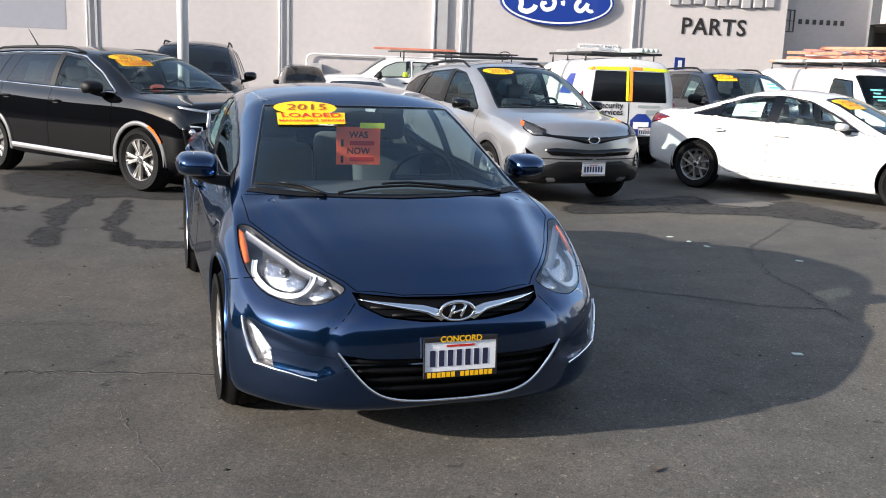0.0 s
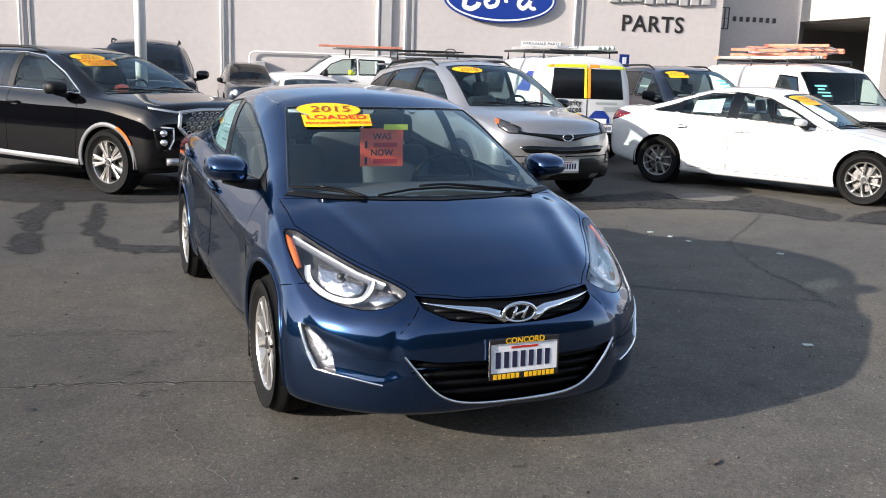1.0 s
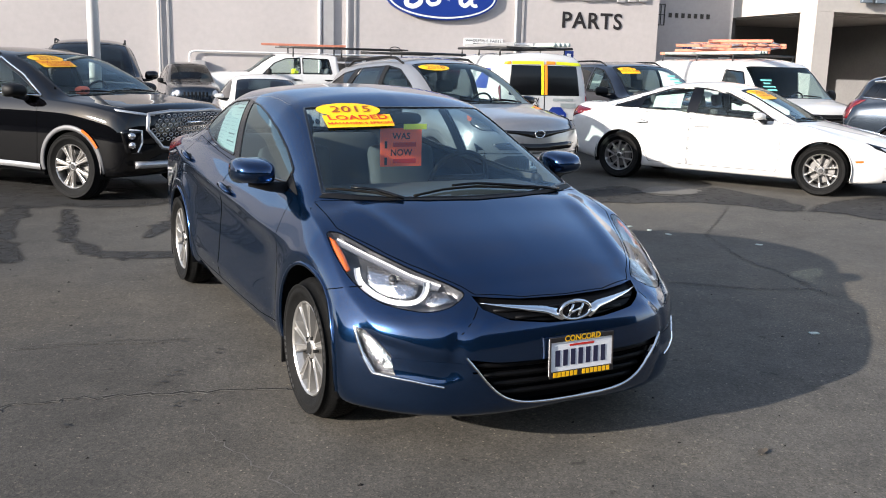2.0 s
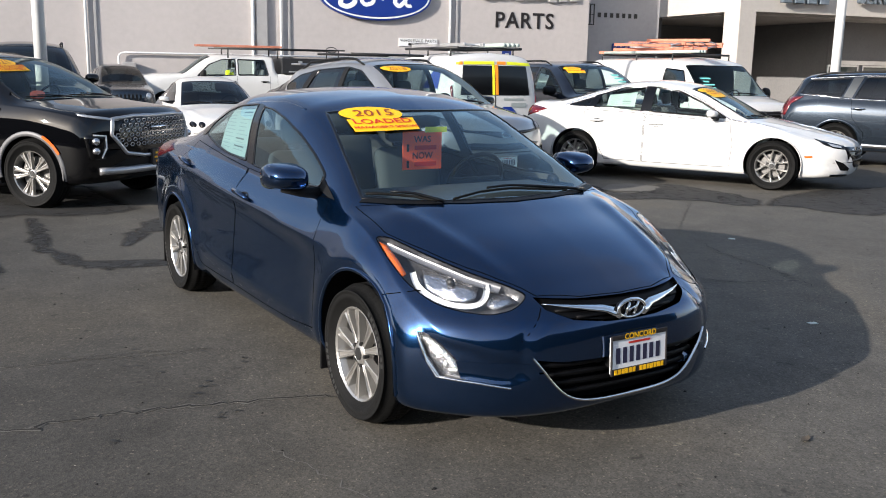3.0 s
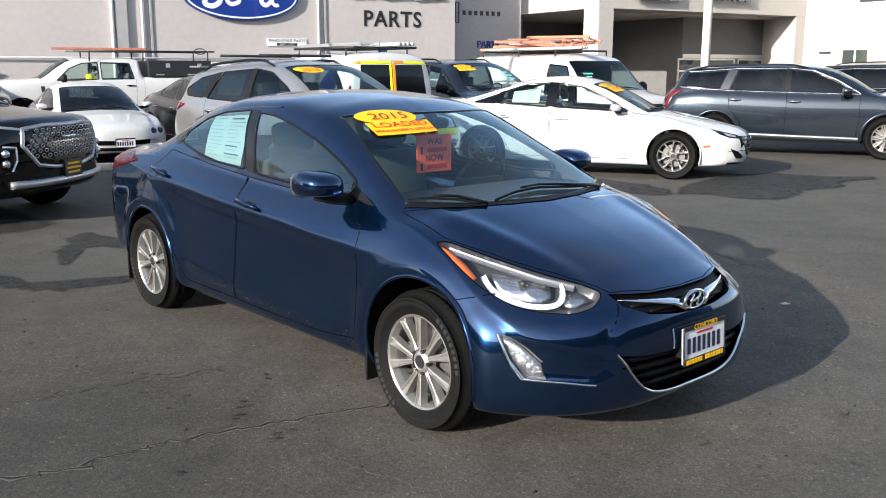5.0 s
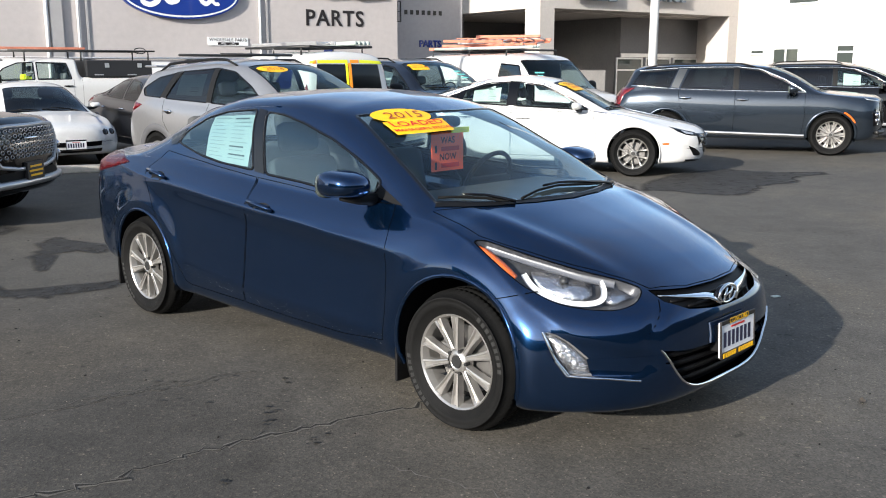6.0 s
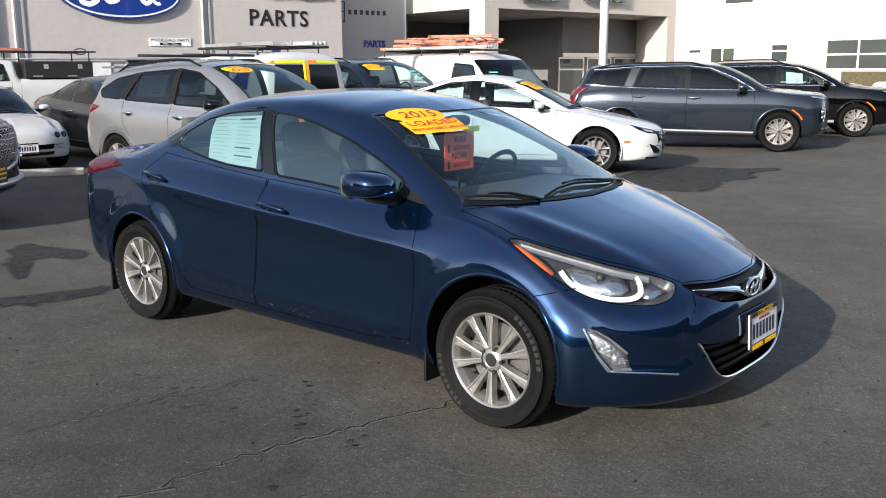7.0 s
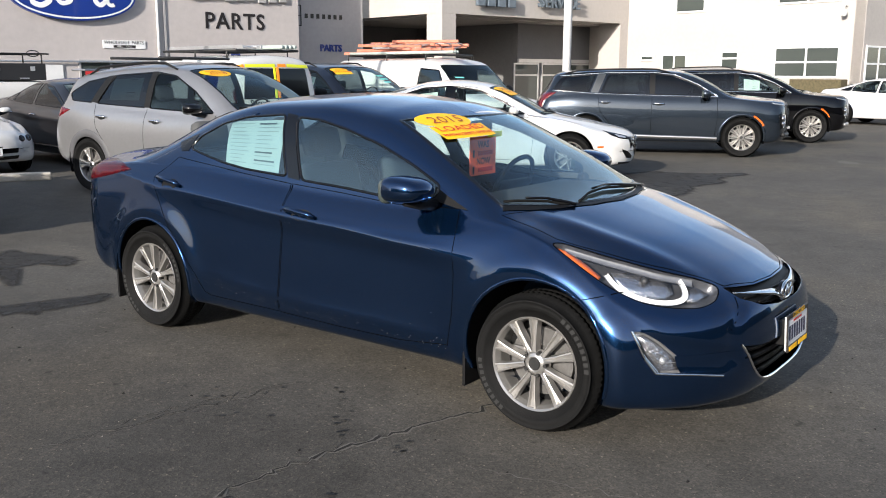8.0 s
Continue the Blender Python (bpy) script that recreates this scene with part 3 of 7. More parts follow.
    ring = tube_bm([swm @ Vector((0.18 * math.cos(a), 0.18 * math.sin(a), 0)) for a in (k * math.tau / 24 for k in range(25))], 0.014, 8)
    box_bm(-0.17, 0.17, -0.03, 0.03, -0.02, 0.01, 0.01, ring, swm)
    part("steering_wheel", ring, PLASTIC, car, smooth=True)
    return car, tree


def glass_line(yc, wc, bow, yh, wh, bow2, n=10):
    """A windscreen's outline seen from above: cowl, then header."""
    low = [(wc * t, yc + bow * (1 - t * t)) for t in (-1 + 2 * k / n for k in range(n + 1))]
    high = [(wh * t, yh + bow2 * (1 - t * t)) for t in (1 - 2 * k / n for k in range(n + 1))]
    return low + high


def text_bm(string, size, extrude=0.0, bold=0.0, shear=0.0, spacing=1.0):
    """Letters in the x-y plane, centred on the origin, as a bmesh."""
    cu = bpy.data.curves.new("text", "FONT")
    cu.body, cu.size, cu.extrude, cu.offset, cu.shear, cu.space_character = string, size, extrude, bold, shear, spacing
    cu.align_x, cu.align_y, cu.resolution_u = "CENTER", "CENTER", 3
    ob = new("text", cu)
    me = bpy.data.meshes.new_from_object(ob.evaluated_get(bpy.context.evaluated_depsgraph_get()))
    bpy.data.objects.remove(ob)
    bm = bmesh.new()
    bm.from_mesh(me)
    bpy.data.meshes.remove(me)
    return bm


def text_on(tree, string, size, view, sign, at, tilt=0.0, squash=1.0, lift=0.008, bold=0.0, shear=0.0):
    """Letters laid on a shell, centred at a point of a view."""
    bm = text_bm(string, size, 0.0, bold, shear)
    flip = -1 if view in ("rear",) or view == "side" and sign < 0 or view == "tail" else 1
    bmesh.ops.triangulate(bm, faces=bm.faces[:])
    for v in bm.verts:
        u, w = v.co.x * flip, v.co.y * squash
        hit, n = drop_on(tree, view, sign, at[0] + u * math.cos(tilt) - w * math.sin(tilt) * 0, at[1] + w + u * math.sin(tilt))
        v.co = hit + n * lift
    return bm


def ellipse(cx, cy, rx, ry, n=28, tilt=0.0):
    return [(cx + rx * math.cos(a), cy + ry * math.sin(a) + rx * math.cos(a) * math.sin(tilt)) for a in (k * math.tau / n for k in range(n))]


def lump(cx, cy, cz, rx, ry, rz, p=2.6, seg=16):
    """A rounded lump, between a ball and a box."""
    bm = bmesh.new()
    bmesh.ops.create_uvsphere(bm, u_segments=seg, v_segments=seg // 2 + 2, radius=1)
    for v in bm.verts:
        x, y, z = (math.copysign(abs(k) ** (2 / p), k) for k in v.co)
        v.co = Vector((cx + x * rx, cy + y * ry, cz + z * rz))
    return bm


def place(x, y, heading):
    """Where a car stands: its middle, and the way that its nose points, in degrees from the x axis."""
    return pose(x, y, 0, 0, 0, heading + 90)


def side_point(c, k, front=True, right=True):
    return Vector((-(c["track"] + c["tyre_w"] / 2) if right else c["track"] + c["tyre_w"] / 2, c["axles"][0 if front else 1], 0))


def place_wheel(c, x, y, heading, front=True, right=True, z=0.0):
    """Stands a car so that one of its tyres touches the ground at (x, y)."""
    turn = Matrix.Rotation(radians(heading + 90), 4, "Z")
    o = turn @ side_point(c, 0, front, right)
    return Matrix.Translation((x - o.x, y - o.y, z)) @ turn


CREASE = spline([(-1.5, 0.70), (-0.9, 0.742), (-0.3, 0.785), (0.22, 0.82), (0.7, 0.853), (1.3, 0.895), (1.7, 0.94), (2.2, 0.95)])
SILL = spline([(-1.0, 0.33), (0, 0.35), (1.0, 0.42)])


POCKET = [(-0.70, 0.53), (-0.93, 0.485), (-1.12, 0.44), (-1.19, 0.375), (-1.10, 0.305), (-0.957, 0.318), (-0.784, 0.33), (-0.72, 0.40)]
CHIN = spline([(0.30, 0.47), (0.36, 0.49), (0.43, 0.515), (0.50, 0.51), (0.56, 0.455), (0.64, 0.385)])


def ease(t):
    t = min(1.0, max(0.0, t))
    return t * t * (3 - 2 * t)


def sedan_shape(x, y, z, s, k):
    """Creases along the flank and the swell over the wheels."""
    if x > 0.6 and z < 1.0:
        side = min(1.0, (x - 0.6) / 0.15)
        fade = ease((y + 1.35) / 0.75)
        d = z - CREASE(y)
        x += side * fade * (0.024 * math.exp(-abs(d) / (0.055 if d > 0 else 0.075)))
        x -= side * 0.024 * ease(-d / 0.10) * ease((d + 0.52) / 0.42) * ease((1.3 - y) / 0.5) * ease((y + 1.05) / 0.4)
        z -= fade * side * 0.85 * d * math.exp(-((d / 0.016) ** 2))
        if -1.0 < y < 1.0:
            x += side * 0.012 * math.exp(-abs(z - SILL(y)) / 0.05) * min(1.0, (1.0 - abs(y)) / 0.3)
        for ya in (-1.35, 1.35):
            d = math.hypot(y - ya, z - 0.32)
            x += side * 0.016 * math.exp(-(((d - 0.40) / 0.07) ** 2))
    if y < -1.15 and z > 0.6:
        xc = 0.60 + (y + 1.2) * 0.2
        z += 0.014 * math.exp(-(((x - xc) / 0.06) ** 2)) * min(1.0, (-1.15 - y) / 0.25) * min(1.0, max(0.0, (y + 2.1) / 0.3))
    if y < -1.45 and 0.25 < z < 0.68:
        p = (x + y) * R2
        if inside(POCKET, p, z):
            y += 0.017 * ease(nearest(POCKET, p, z)[0] / 0.05)
        if x < 0.62 and 0.32 < z:
            y += 0.008 * math.exp(-(((x - CHIN(z)) / 0.022) ** 2)) * ease((0.68 - z) / 0.05) * ease((z - 0.32) / 0.06)
            y -= 0.006 * ease((CHIN(z) - x) / 0.05) * ease((0.68 - z) / 0.05) * ease((z - 0.32) / 0.06)
    return x, y, z


def mirrored(points):
    """A closed outline from its right half, listed from top middle to bottom middle."""
    return points + [(-x, y) for x, y in points[::-1] if x > 1e-6]


HEAD = rounded([(-0.417, 0.828), (-0.473, 0.827), (-0.643, 0.778), (-0.852, 0.725), (-1.026, 0.688), (-1.12, 0.655), (-1.076, 0.612), (-0.991, 0.591), (-0.86, 0.595), (-0.74, 0.615), (-0.616, 0.673), (-0.512, 0.75)], 0.05, 3)
FOG = rounded([(-0.685, 0.512), (-0.735, 0.507), (-0.80, 0.47), (-0.86, 0.42), (-0.93, 0.358), (-0.915, 0.338), (-0.79, 0.338), (-0.733, 0.41)], 0.02, 3)
UPPER_GRILLE = mirrored([(0.0, 0.637), (0.215, 0.639), (0.40, 0.649), (0.385, 0.61), (0.295, 0.574), (0.13, 0.554), (0.0, 0.55)])
LOWER_GRILLE = mirrored([(0.0, 0.413), (0.142, 0.413), (0.359, 0.416), (0.473, 0.43), (0.40, 0.34), (0.33, 0.265), (0.222, 0.23), (0.0, 0.226)])
HOOD_LINE = [("front", 0.0, 0.641), ("front", 0.2, 0.643), ("front", 0.38, 0.652), ("corner", -1.085, 0.678), ("corner", -0.99, 0.705), ("corner", -0.852, 0.737), ("corner", -0.74, 0.763), ("corner", -0.643, 0.789)]
FRONT_GLASS = [(0.155, 0.988), (0.295, 1.312), (0.13, 1.302), (-0.074, 1.262), (-0.315, 1.197), (-0.535, 1.112), (-0.735, 1.02), (-0.725, 0.963), (-0.395, 0.952), (-0.148, 0.972)]
REAR_GLASS = [(0.27, 1.0), (0.40, 1.322), (0.7, 1.30), (0.9, 1.258), (1.08, 1.17), (1.12, 1.105), (0.8, 1.045), (0.6, 1.02)]
FRONT_DOOR = [(-0.877, 0.93), (-0.906, 0.81), (-0.918, 0.645), (-0.915, 0.455), (-0.89, 0.30), (-0.6, 0.272), (-0.2, 0.27), (0.235, 0.28), (0.217, 0.65), (0.205, 0.83), (0.212, 0.965), (-0.148, 0.945), (-0.5, 0.92)]
REAR_DOOR = [(0.225, 0.965), (0.214, 0.83), (0.226, 0.65), (0.244, 0.282), (0.812, 0.284), (0.86, 0.30), (0.922, 0.40), (1.105, 0.595), (1.23, 0.778), (1.33, 0.93), (1.2, 1.05), (0.8, 1.015), (0.6, 0.995)]
SATIN = material("satin_reflector", (0.55, 0.56, 0.58), 0.3, 0.7, var=0.15, scale=40)

SEDAN = dict(
    fine=True, sag=0.018, category="car", paint=BLUE, ends=(-2.19, 2.30), axles=(-1.35, 1.35), track=0.775, tyre=0.313, tyre_w=0.205, rim=0.215, step=0.03, per=7, shape=sedan_shape,
    top=[(-2.19, 0.60), (-2.04, 0.665), (-1.9, 0.735), (-1.7, 0.815), (-1.45, 0.89), (-1.3, 0.935), (-1.18, 0.965), (-0.8, 1.165), (-0.42, 1.335), (-0.2, 1.395), (0.2, 1.432), (0.6, 1.42), (1.0, 1.355), (1.4, 1.205), (1.72, 1.07), (1.85, 1.045), (2.12, 1.035), (2.3, 1.0)],
    shoulder=[(-2.19, 0.53), (-1.9, 0.69), (-1.6, 0.795), (-1.35, 0.85), (-1.15, 0.885), (-0.6, 0.91), (0, 0.935), (0.6, 0.975), (1.2, 1.005), (1.7, 0.99), (2.3, 0.95)],
    bottom=[(-2.19, 0.145), (-1.9, 0.16), (-1.7, 0.17), (-1.0, 0.185), (1.0, 0.20), (1.8, 0.24), (2.3, 0.30)],
    width=[(-2.19, 0.87), (-1.9, 0.875), (-1.35, 0.872), (-0.6, 0.875), (0.4, 0.88), (1.35, 0.87), (1.9, 0.855), (2.3, 0.84)],
    belt=[(-2.19, 0.78), (-1.9, 0.80), (-1.5, 0.80), (-1.15, 0.79), (-0.6, 0.77), (0, 0.768), (0.6, 0.77), (1.2, 0.765), (1.7, 0.765), (2.3, 0.76)],
    rail=[(-2.19, 0.64), (-1.5, 0.67), (-1.15, 0.665), (-0.8, 0.64), (-0.4, 0.615), (0.2, 0.605), (0.8, 0.59), (1.2, 0.575), (1.7, 0.60), (2.3, 0.62)],
    crown=[(-2.19, 0.05), (-1.5, 0.05), (-1.15, 0.055), (-0.6, 0.08), (-0.2, 0.07), (0.8, 0.06), (1.4, 0.06), (1.8, 0.03), (2.3, 0.03)],
    bend0=0.72, bend1=0.42, power=3.3, tread=True, lip=0.018, lip_mat=BLUE,
    windshield=glass_line(-1.065, 0.685, -0.23, -0.34, 0.53, -0.12), seal=0.018, backlight=glass_line(1.03, 0.50, 0.06, 1.66, 0.56, 0.10),
    windows=[(FRONT_GLASS, SIDE_GLASS), (REAR_GLASS, SIDE_GLASS)], side_seal=0.014,
    panels=[("headlight", "corner", HEAD, (1, -1), dict(mat=LENS, back=0.05, back_mat=HOUSING, gap=0.0045)), ("fog_lamp", "corner", FOG, (1, -1), dict(mat=LENS, back=0.03, back_mat=BEZEL)),
            ("upper_grille", "front", UPPER_GRILLE, (1,), dict(mat=GRILLE_BLACK, sink=0.035)), ("lower_grille", "front", LOWER_GRILLE, (1,), dict(mat=GRILLE_BLACK, sink=0.05)),
            ("hood", "top", HOOD_LINE, (1,), dict(gap=0.0045)), ("front_door", "side", FRONT_DOOR, (1, -1), dict(gap=0.0045)), ("rear_door", "side", REAR_DOOR, (1, -1), dict(gap=0.0045))],
    cabin=(-1.15, 1.75), seat=(0.36, 0.25, 0.36), rear_seat=1.25, dash=(-1.1, -0.6, 0.93, 0.66), trim=BEIGE, seat_mat=BEIGE, glass=WINDSCREEN, rear_glass=GLASS, wheel=(5, 0.275, 0.0235),
)

SUV = dict(
    category="car", paint=BLACK_PAINT, ends=(-2.45, 2.53), axles=(-1.45, 1.45), track=0.85, tyre=0.372, tyre_w=0.245, rim=0.245, step=0.05, per=4,
    top=[(-2.45, 0.95), (-2.25, 1.06), (-1.9, 1.10), (-1.35, 1.17), (-1.25, 1.2), (-0.9, 1.43), (-0.5, 1.63), (-0.25, 1.70), (0.4, 1.745), (1.2, 1.73), (1.9, 1.68), (2.1, 1.62), (2.32, 1.25), (2.45, 1.1), (2.53, 1.0)],
    shoulder=[(-2.45, 0.8), (-2.2, 0.98), (-1.4, 1.07), (-0.6, 1.1), (0.6, 1.13), (1.6, 1.16), (2.3, 1.1), (2.53, 0.9)],
    bottom=[(-2.45, 0.3), (-1.9, 0.26), (1.6, 0.27), (2.2, 0.33), (2.53, 0.4)],
    width=[(-2.45, 0.93), (-2.1, 0.96), (-1.45, 0.985), (1.45, 0.985), (2.1, 0.96), (2.53, 0.92)],
    belt=[(-2.45, 0.86), (-1.45, 0.92), (0, 0.9), (1.5, 0.9), (2.3, 0.87), (2.53, 0.8)],
    rail=[(-2.45, 0.74), (-1.35, 0.76), (-0.9, 0.74), (-0.3, 0.68), (0.5, 0.67), (1.8, 0.66), (2.3, 0.7), (2.53, 0.7)],
    crown=[(-2.45, 0.03), (-1.35, 0.05), (-0.9, 0.08), (-0.3, 0.07), (1.8, 0.06), (2.3, 0.04), (2.53, 0.03)],
    bend0=0.3, bend1=0.2,
    windshield=glass_line(-1.28, 0.77, -0.16, -0.33, 0.62, -0.10), backlight=[(-0.62, 1.2), (0.62, 1.2), (0.55, 1.6), (-0.55, 1.6)], rear_view="rear",
    windows=[([(-0.95, 1.14), (-0.6, 1.36), (-0.2, 1.56), (0.18, 1.61), (0.18, 1.16)], GLASS), ([(0.26, 1.16), (0.26, 1.61), (1.05, 1.60), (1.2, 1.19)], TINT), ([(1.42, 1.2), (1.3, 1.58), (1.95, 1.53), (2.12, 1.26)], TINT)],
    cabin=(-1.2, 2.2), seat=(0.4, 0.3, 0.5), rear_seat=1.3, dash=(-1.2, -0.65, 1.12, 0.78), wheel=(5, 0.13, 0.03),
)

CROSSOVER = dict(SUV, paint=SILVER_PAINT, ends=(-2.27, 2.30), axles=(-1.33, 1.33), track=0.79, tyre=0.358, tyre_w=0.225, rim=0.228,
    top=[(-2.27, 0.92), (-2.1, 0.99), (-1.7, 1.06), (-1.25, 1.13), (-1.15, 1.17), (-0.8, 1.4), (-0.4, 1.58), (-0.1, 1.645), (0.4, 1.675), (1.1, 1.64), (1.75, 1.56), (1.9, 1.5), (2.12, 1.2), (2.2, 1.1), (2.3, 1.0)],
    shoulder=[(-2.27, 0.78), (-2.0, 0.92), (-1.3, 1.02), (-0.6, 1.04), (0.6, 1.09), (1.5, 1.13), (2.1, 1.08), (2.3, 0.9)],
    width=[(-2.27, 0.86), (-1.9, 0.90), (-1.33, 0.92), (1.33, 0.92), (1.9, 0.89), (2.3, 0.84)],
    belt=[(-2.27, 0.8), (-1.33, 0.85), (0, 0.83), (1.4, 0.83), (2.1, 0.8), (2.3, 0.75)],
    rail=[(-2.27, 0.68), (-1.25, 0.7), (-0.8, 0.68), (-0.2, 0.62), (0.5, 0.61), (1.6, 0.6), (2.1, 0.64), (2.3, 0.64)],
    crown=[(-2.27, 0.04), (-1.25, 0.05), (-0.8, 0.08), (-0.2, 0.07), (1.7, 0.06), (2.1, 0.04), (2.3, 0.03)],
    bottom=[(-2.27, 0.28), (-1.7, 0.25), (1.5, 0.27), (2.0, 0.35), (2.3, 0.42)], bend0=0.42, bend1=0.35,
    windshield=glass_line(-1.18, 0.70, -0.16, -0.24, 0.56, -0.10), backlight=[(-0.56, 1.17), (0.56, 1.17), (0.5, 1.5), (-0.5, 1.5)],
    windows=[([(-0.88, 1.07), (-0.5, 1.32), (-0.1, 1.5), (0.22, 1.54), (0.22, 1.11)], GLASS), ([(0.3, 1.115), (0.3, 1.54), (1.0, 1.5), (1.2, 1.15)], TINT), ([(1.3, 1.16), (1.12, 1.48), (1.5, 1.42), (1.8, 1.27), (1.72, 1.18)], TINT)],
    cabin=(-1.1, 1.95), seat=(0.38, 0.3, 0.48), rear_seat=1.2, dash=(-1.1, -0.6, 1.07, 0.72))

FASTBACK = dict(SEDAN, tread=False, fine=False, sag=0.0, paint=WHITE_PAINT, ends=(-2.42, 2.46), axles=(-1.42, 1.42), track=0.81, tyre=0.335, tyre_w=0.225, rim=0.225, step=0.05, per=4,
    top=[(-2.42, 0.66), (-2.2, 0.73), (-1.9, 0.8), (-1.4, 0.9), (-1.1, 0.97), (-0.7, 1.18), (-0.3, 1.36), (0, 1.42), (0.3, 1.443), (0.7, 1.42), (1.2, 1.31), (1.7, 1.16), (2.0, 1.10), (2.25, 1.09), (2.46, 1.0)],
    shoulder=[(-2.42, 0.55), (-2.1, 0.7), (-1.6, 0.82), (-1.1, 0.88), (0, 0.95), (1.0, 0.99), (1.7, 1.01), (2.46, 0.95)],
    bottom=[(-2.42, 0.2), (-1.8, 0.18), (1.6, 0.2), (2.0, 0.26), (2.46, 0.34)],
    width=[(-2.42, 0.84), (-2.0, 0.9), (-1.42, 0.92), (0.5, 0.93), (1.42, 0.92), (2.0, 0.89), (2.46, 0.82)],
    belt=[(-2.42, 0.75), (-1.6, 0.84), (-1.1, 0.82), (0, 0.81), (1.2, 0.81), (2.46, 0.72)],
    rail=[(-2.42, 0.62), (-1.2, 0.68), (-0.7, 0.65), (-0.2, 0.6), (0.8, 0.57), (1.4, 0.57), (2.46, 0.6)],
    crown=[(-2.42, 0.05), (-1.2, 0.05), (-0.6, 0.08), (0, 0.07), (1.2, 0.06), (2.0, 0.03), (2.46, 0.03)],
    windshield=glass_line(-1.02, 0.69, -0.18, -0.2, 0.54, -0.1), backlight=glass_line(1.1, 0.5, 0.06, 1.8, 0.56, 0.1),
    windows=[([(-0.75, 0.95), (-0.4, 1.14), (-0.05, 1.29), (0.33, 1.345), (0.36, 1.0)], GLASS), ([(0.44, 1.0), (0.42, 1.345), (0.8, 1.32), (1.15, 1.21), (1.2, 1.04)], GLASS), ([(1.25, 1.04), (1.2, 1.18), (1.6, 1.05)], TINT)],
    cabin=(-1.0, 1.8), seat=(0.37, 0.3, 0.36), rear_seat=1.25, dash=(-0.95, -0.45, 0.93, 0.68), wheel=(5, 0.14, 0.022), glass=GLASS, side_seal=0.03)

VAN = dict(SUV, paint=WHITE_PAINT, ends=(-2.7, 2.75), axles=(-1.75, 1.75), track=0.85, tyre=0.37, tyre_w=0.235, rim=0.21, step=0.06, category="van",
    top=[(-2.7, 1.0), (-2.5, 1.12), (-2.2, 1.18), (-1.75, 1.27), (-1.65, 1.32), (-1.1, 1.85), (-0.85, 2.02), (-0.4, 2.08), (2.4, 2.08), (2.62, 2.0), (2.75, 1.2)],
    shoulder=[(-2.7, 0.85), (-2.3, 1.05), (-1.6, 1.12), (0, 1.15), (2.6, 1.15), (2.75, 1.0)],
    bottom=[(-2.7, 0.38), (-1.7, 0.33), (2.0, 0.33), (2.75, 0.42)],
    width=[(-2.7, 0.93), (-2.2, 0.98), (2.5, 0.99), (2.75, 0.96)], belt=[(-2.7, 0.88), (-1.6, 0.96), (2.5, 0.96), (2.75, 0.93)],
    rail=[(-2.7, 0.75), (-1.7, 0.82), (-1.0, 0.80), (-0.4, 0.82), (2.5, 0.82), (2.75, 0.8)],
    crown=[(-2.7, 0.03), (-1.7, 0.05), (-0.9, 0.08), (2.6, 0.09), (2.75, 0.05)], bend0=0.22, bend1=0.05,
    windshield=glass_line(-1.72, 0.82, -0.12, -0.98, 0.72, -0.08), backlight=[(-0.75, 1.2), (0.75, 1.2), (0.7, 1.75), (-0.7, 1.75)],
    windows=[([(-1.38, 1.2), (-1.0, 1.76), (-0.55, 1.79), (-0.5, 1.2)], GLASS)],
    cabin=(-1.7, 2.5), seat=(0.45, -0.2, 0.75), dash=(-1.6, -1.15, 1.2, 0.85), wheel=(8, 0, 0.03))
del VAN["rear_seat"]

SMALL_VAN = dict(VAN, ends=(-2.2, 2.2), axles=(-1.33, 1.33), track=0.78, tyre=0.325, tyre_w=0.205, rim=0.2,
    top=[(-2.2, 0.95), (-2.0, 1.05), (-1.6, 1.15), (-1.4, 1.25), (-0.8, 1.68), (-0.5, 1.8), (0.2, 1.84), (1.9, 1.83), (2.1, 1.76), (2.2, 1.1)],
    shoulder=[(-2.2, 0.8), (-1.8, 0.98), (0, 1.08), (2.1, 1.1), (2.2, 0.95)], bottom=[(-2.2, 0.28), (1.8, 0.28), (2.2, 0.36)],
    width=[(-2.2, 0.84), (-1.8, 0.9), (1.9, 0.91), (2.2, 0.89)], belt=[(-2.2, 0.8), (-1.4, 0.86), (1.9, 0.87), (2.2, 0.85)],
    rail=[(-2.2, 0.68), (-1.4, 0.7), (-0.8, 0.7), (0, 0.7), (2.0, 0.7), (2.2, 0.7)], crown=[(-2.2, 0.03), (-1.4, 0.05), (-0.6, 0.08), (2.1, 0.07), (2.2, 0.04)],
    windshield=glass_line(-1.42, 0.72, -0.16, -0.62, 0.62, -0.1), backlight=[(-0.66, 1.12), (0.66, 1.12), (0.6, 1.6), (-0.6, 1.6)],
    windows=[([(-1.1, 1.12), (-0.6, 1.56), (0.05, 1.62), (0.1, 1.14)], GLASS)], cabin=(-1.4, 2.1), seat=(0.38, 0.15, 0.5), dash=(-1.35, -0.9, 1.1, 0.75))

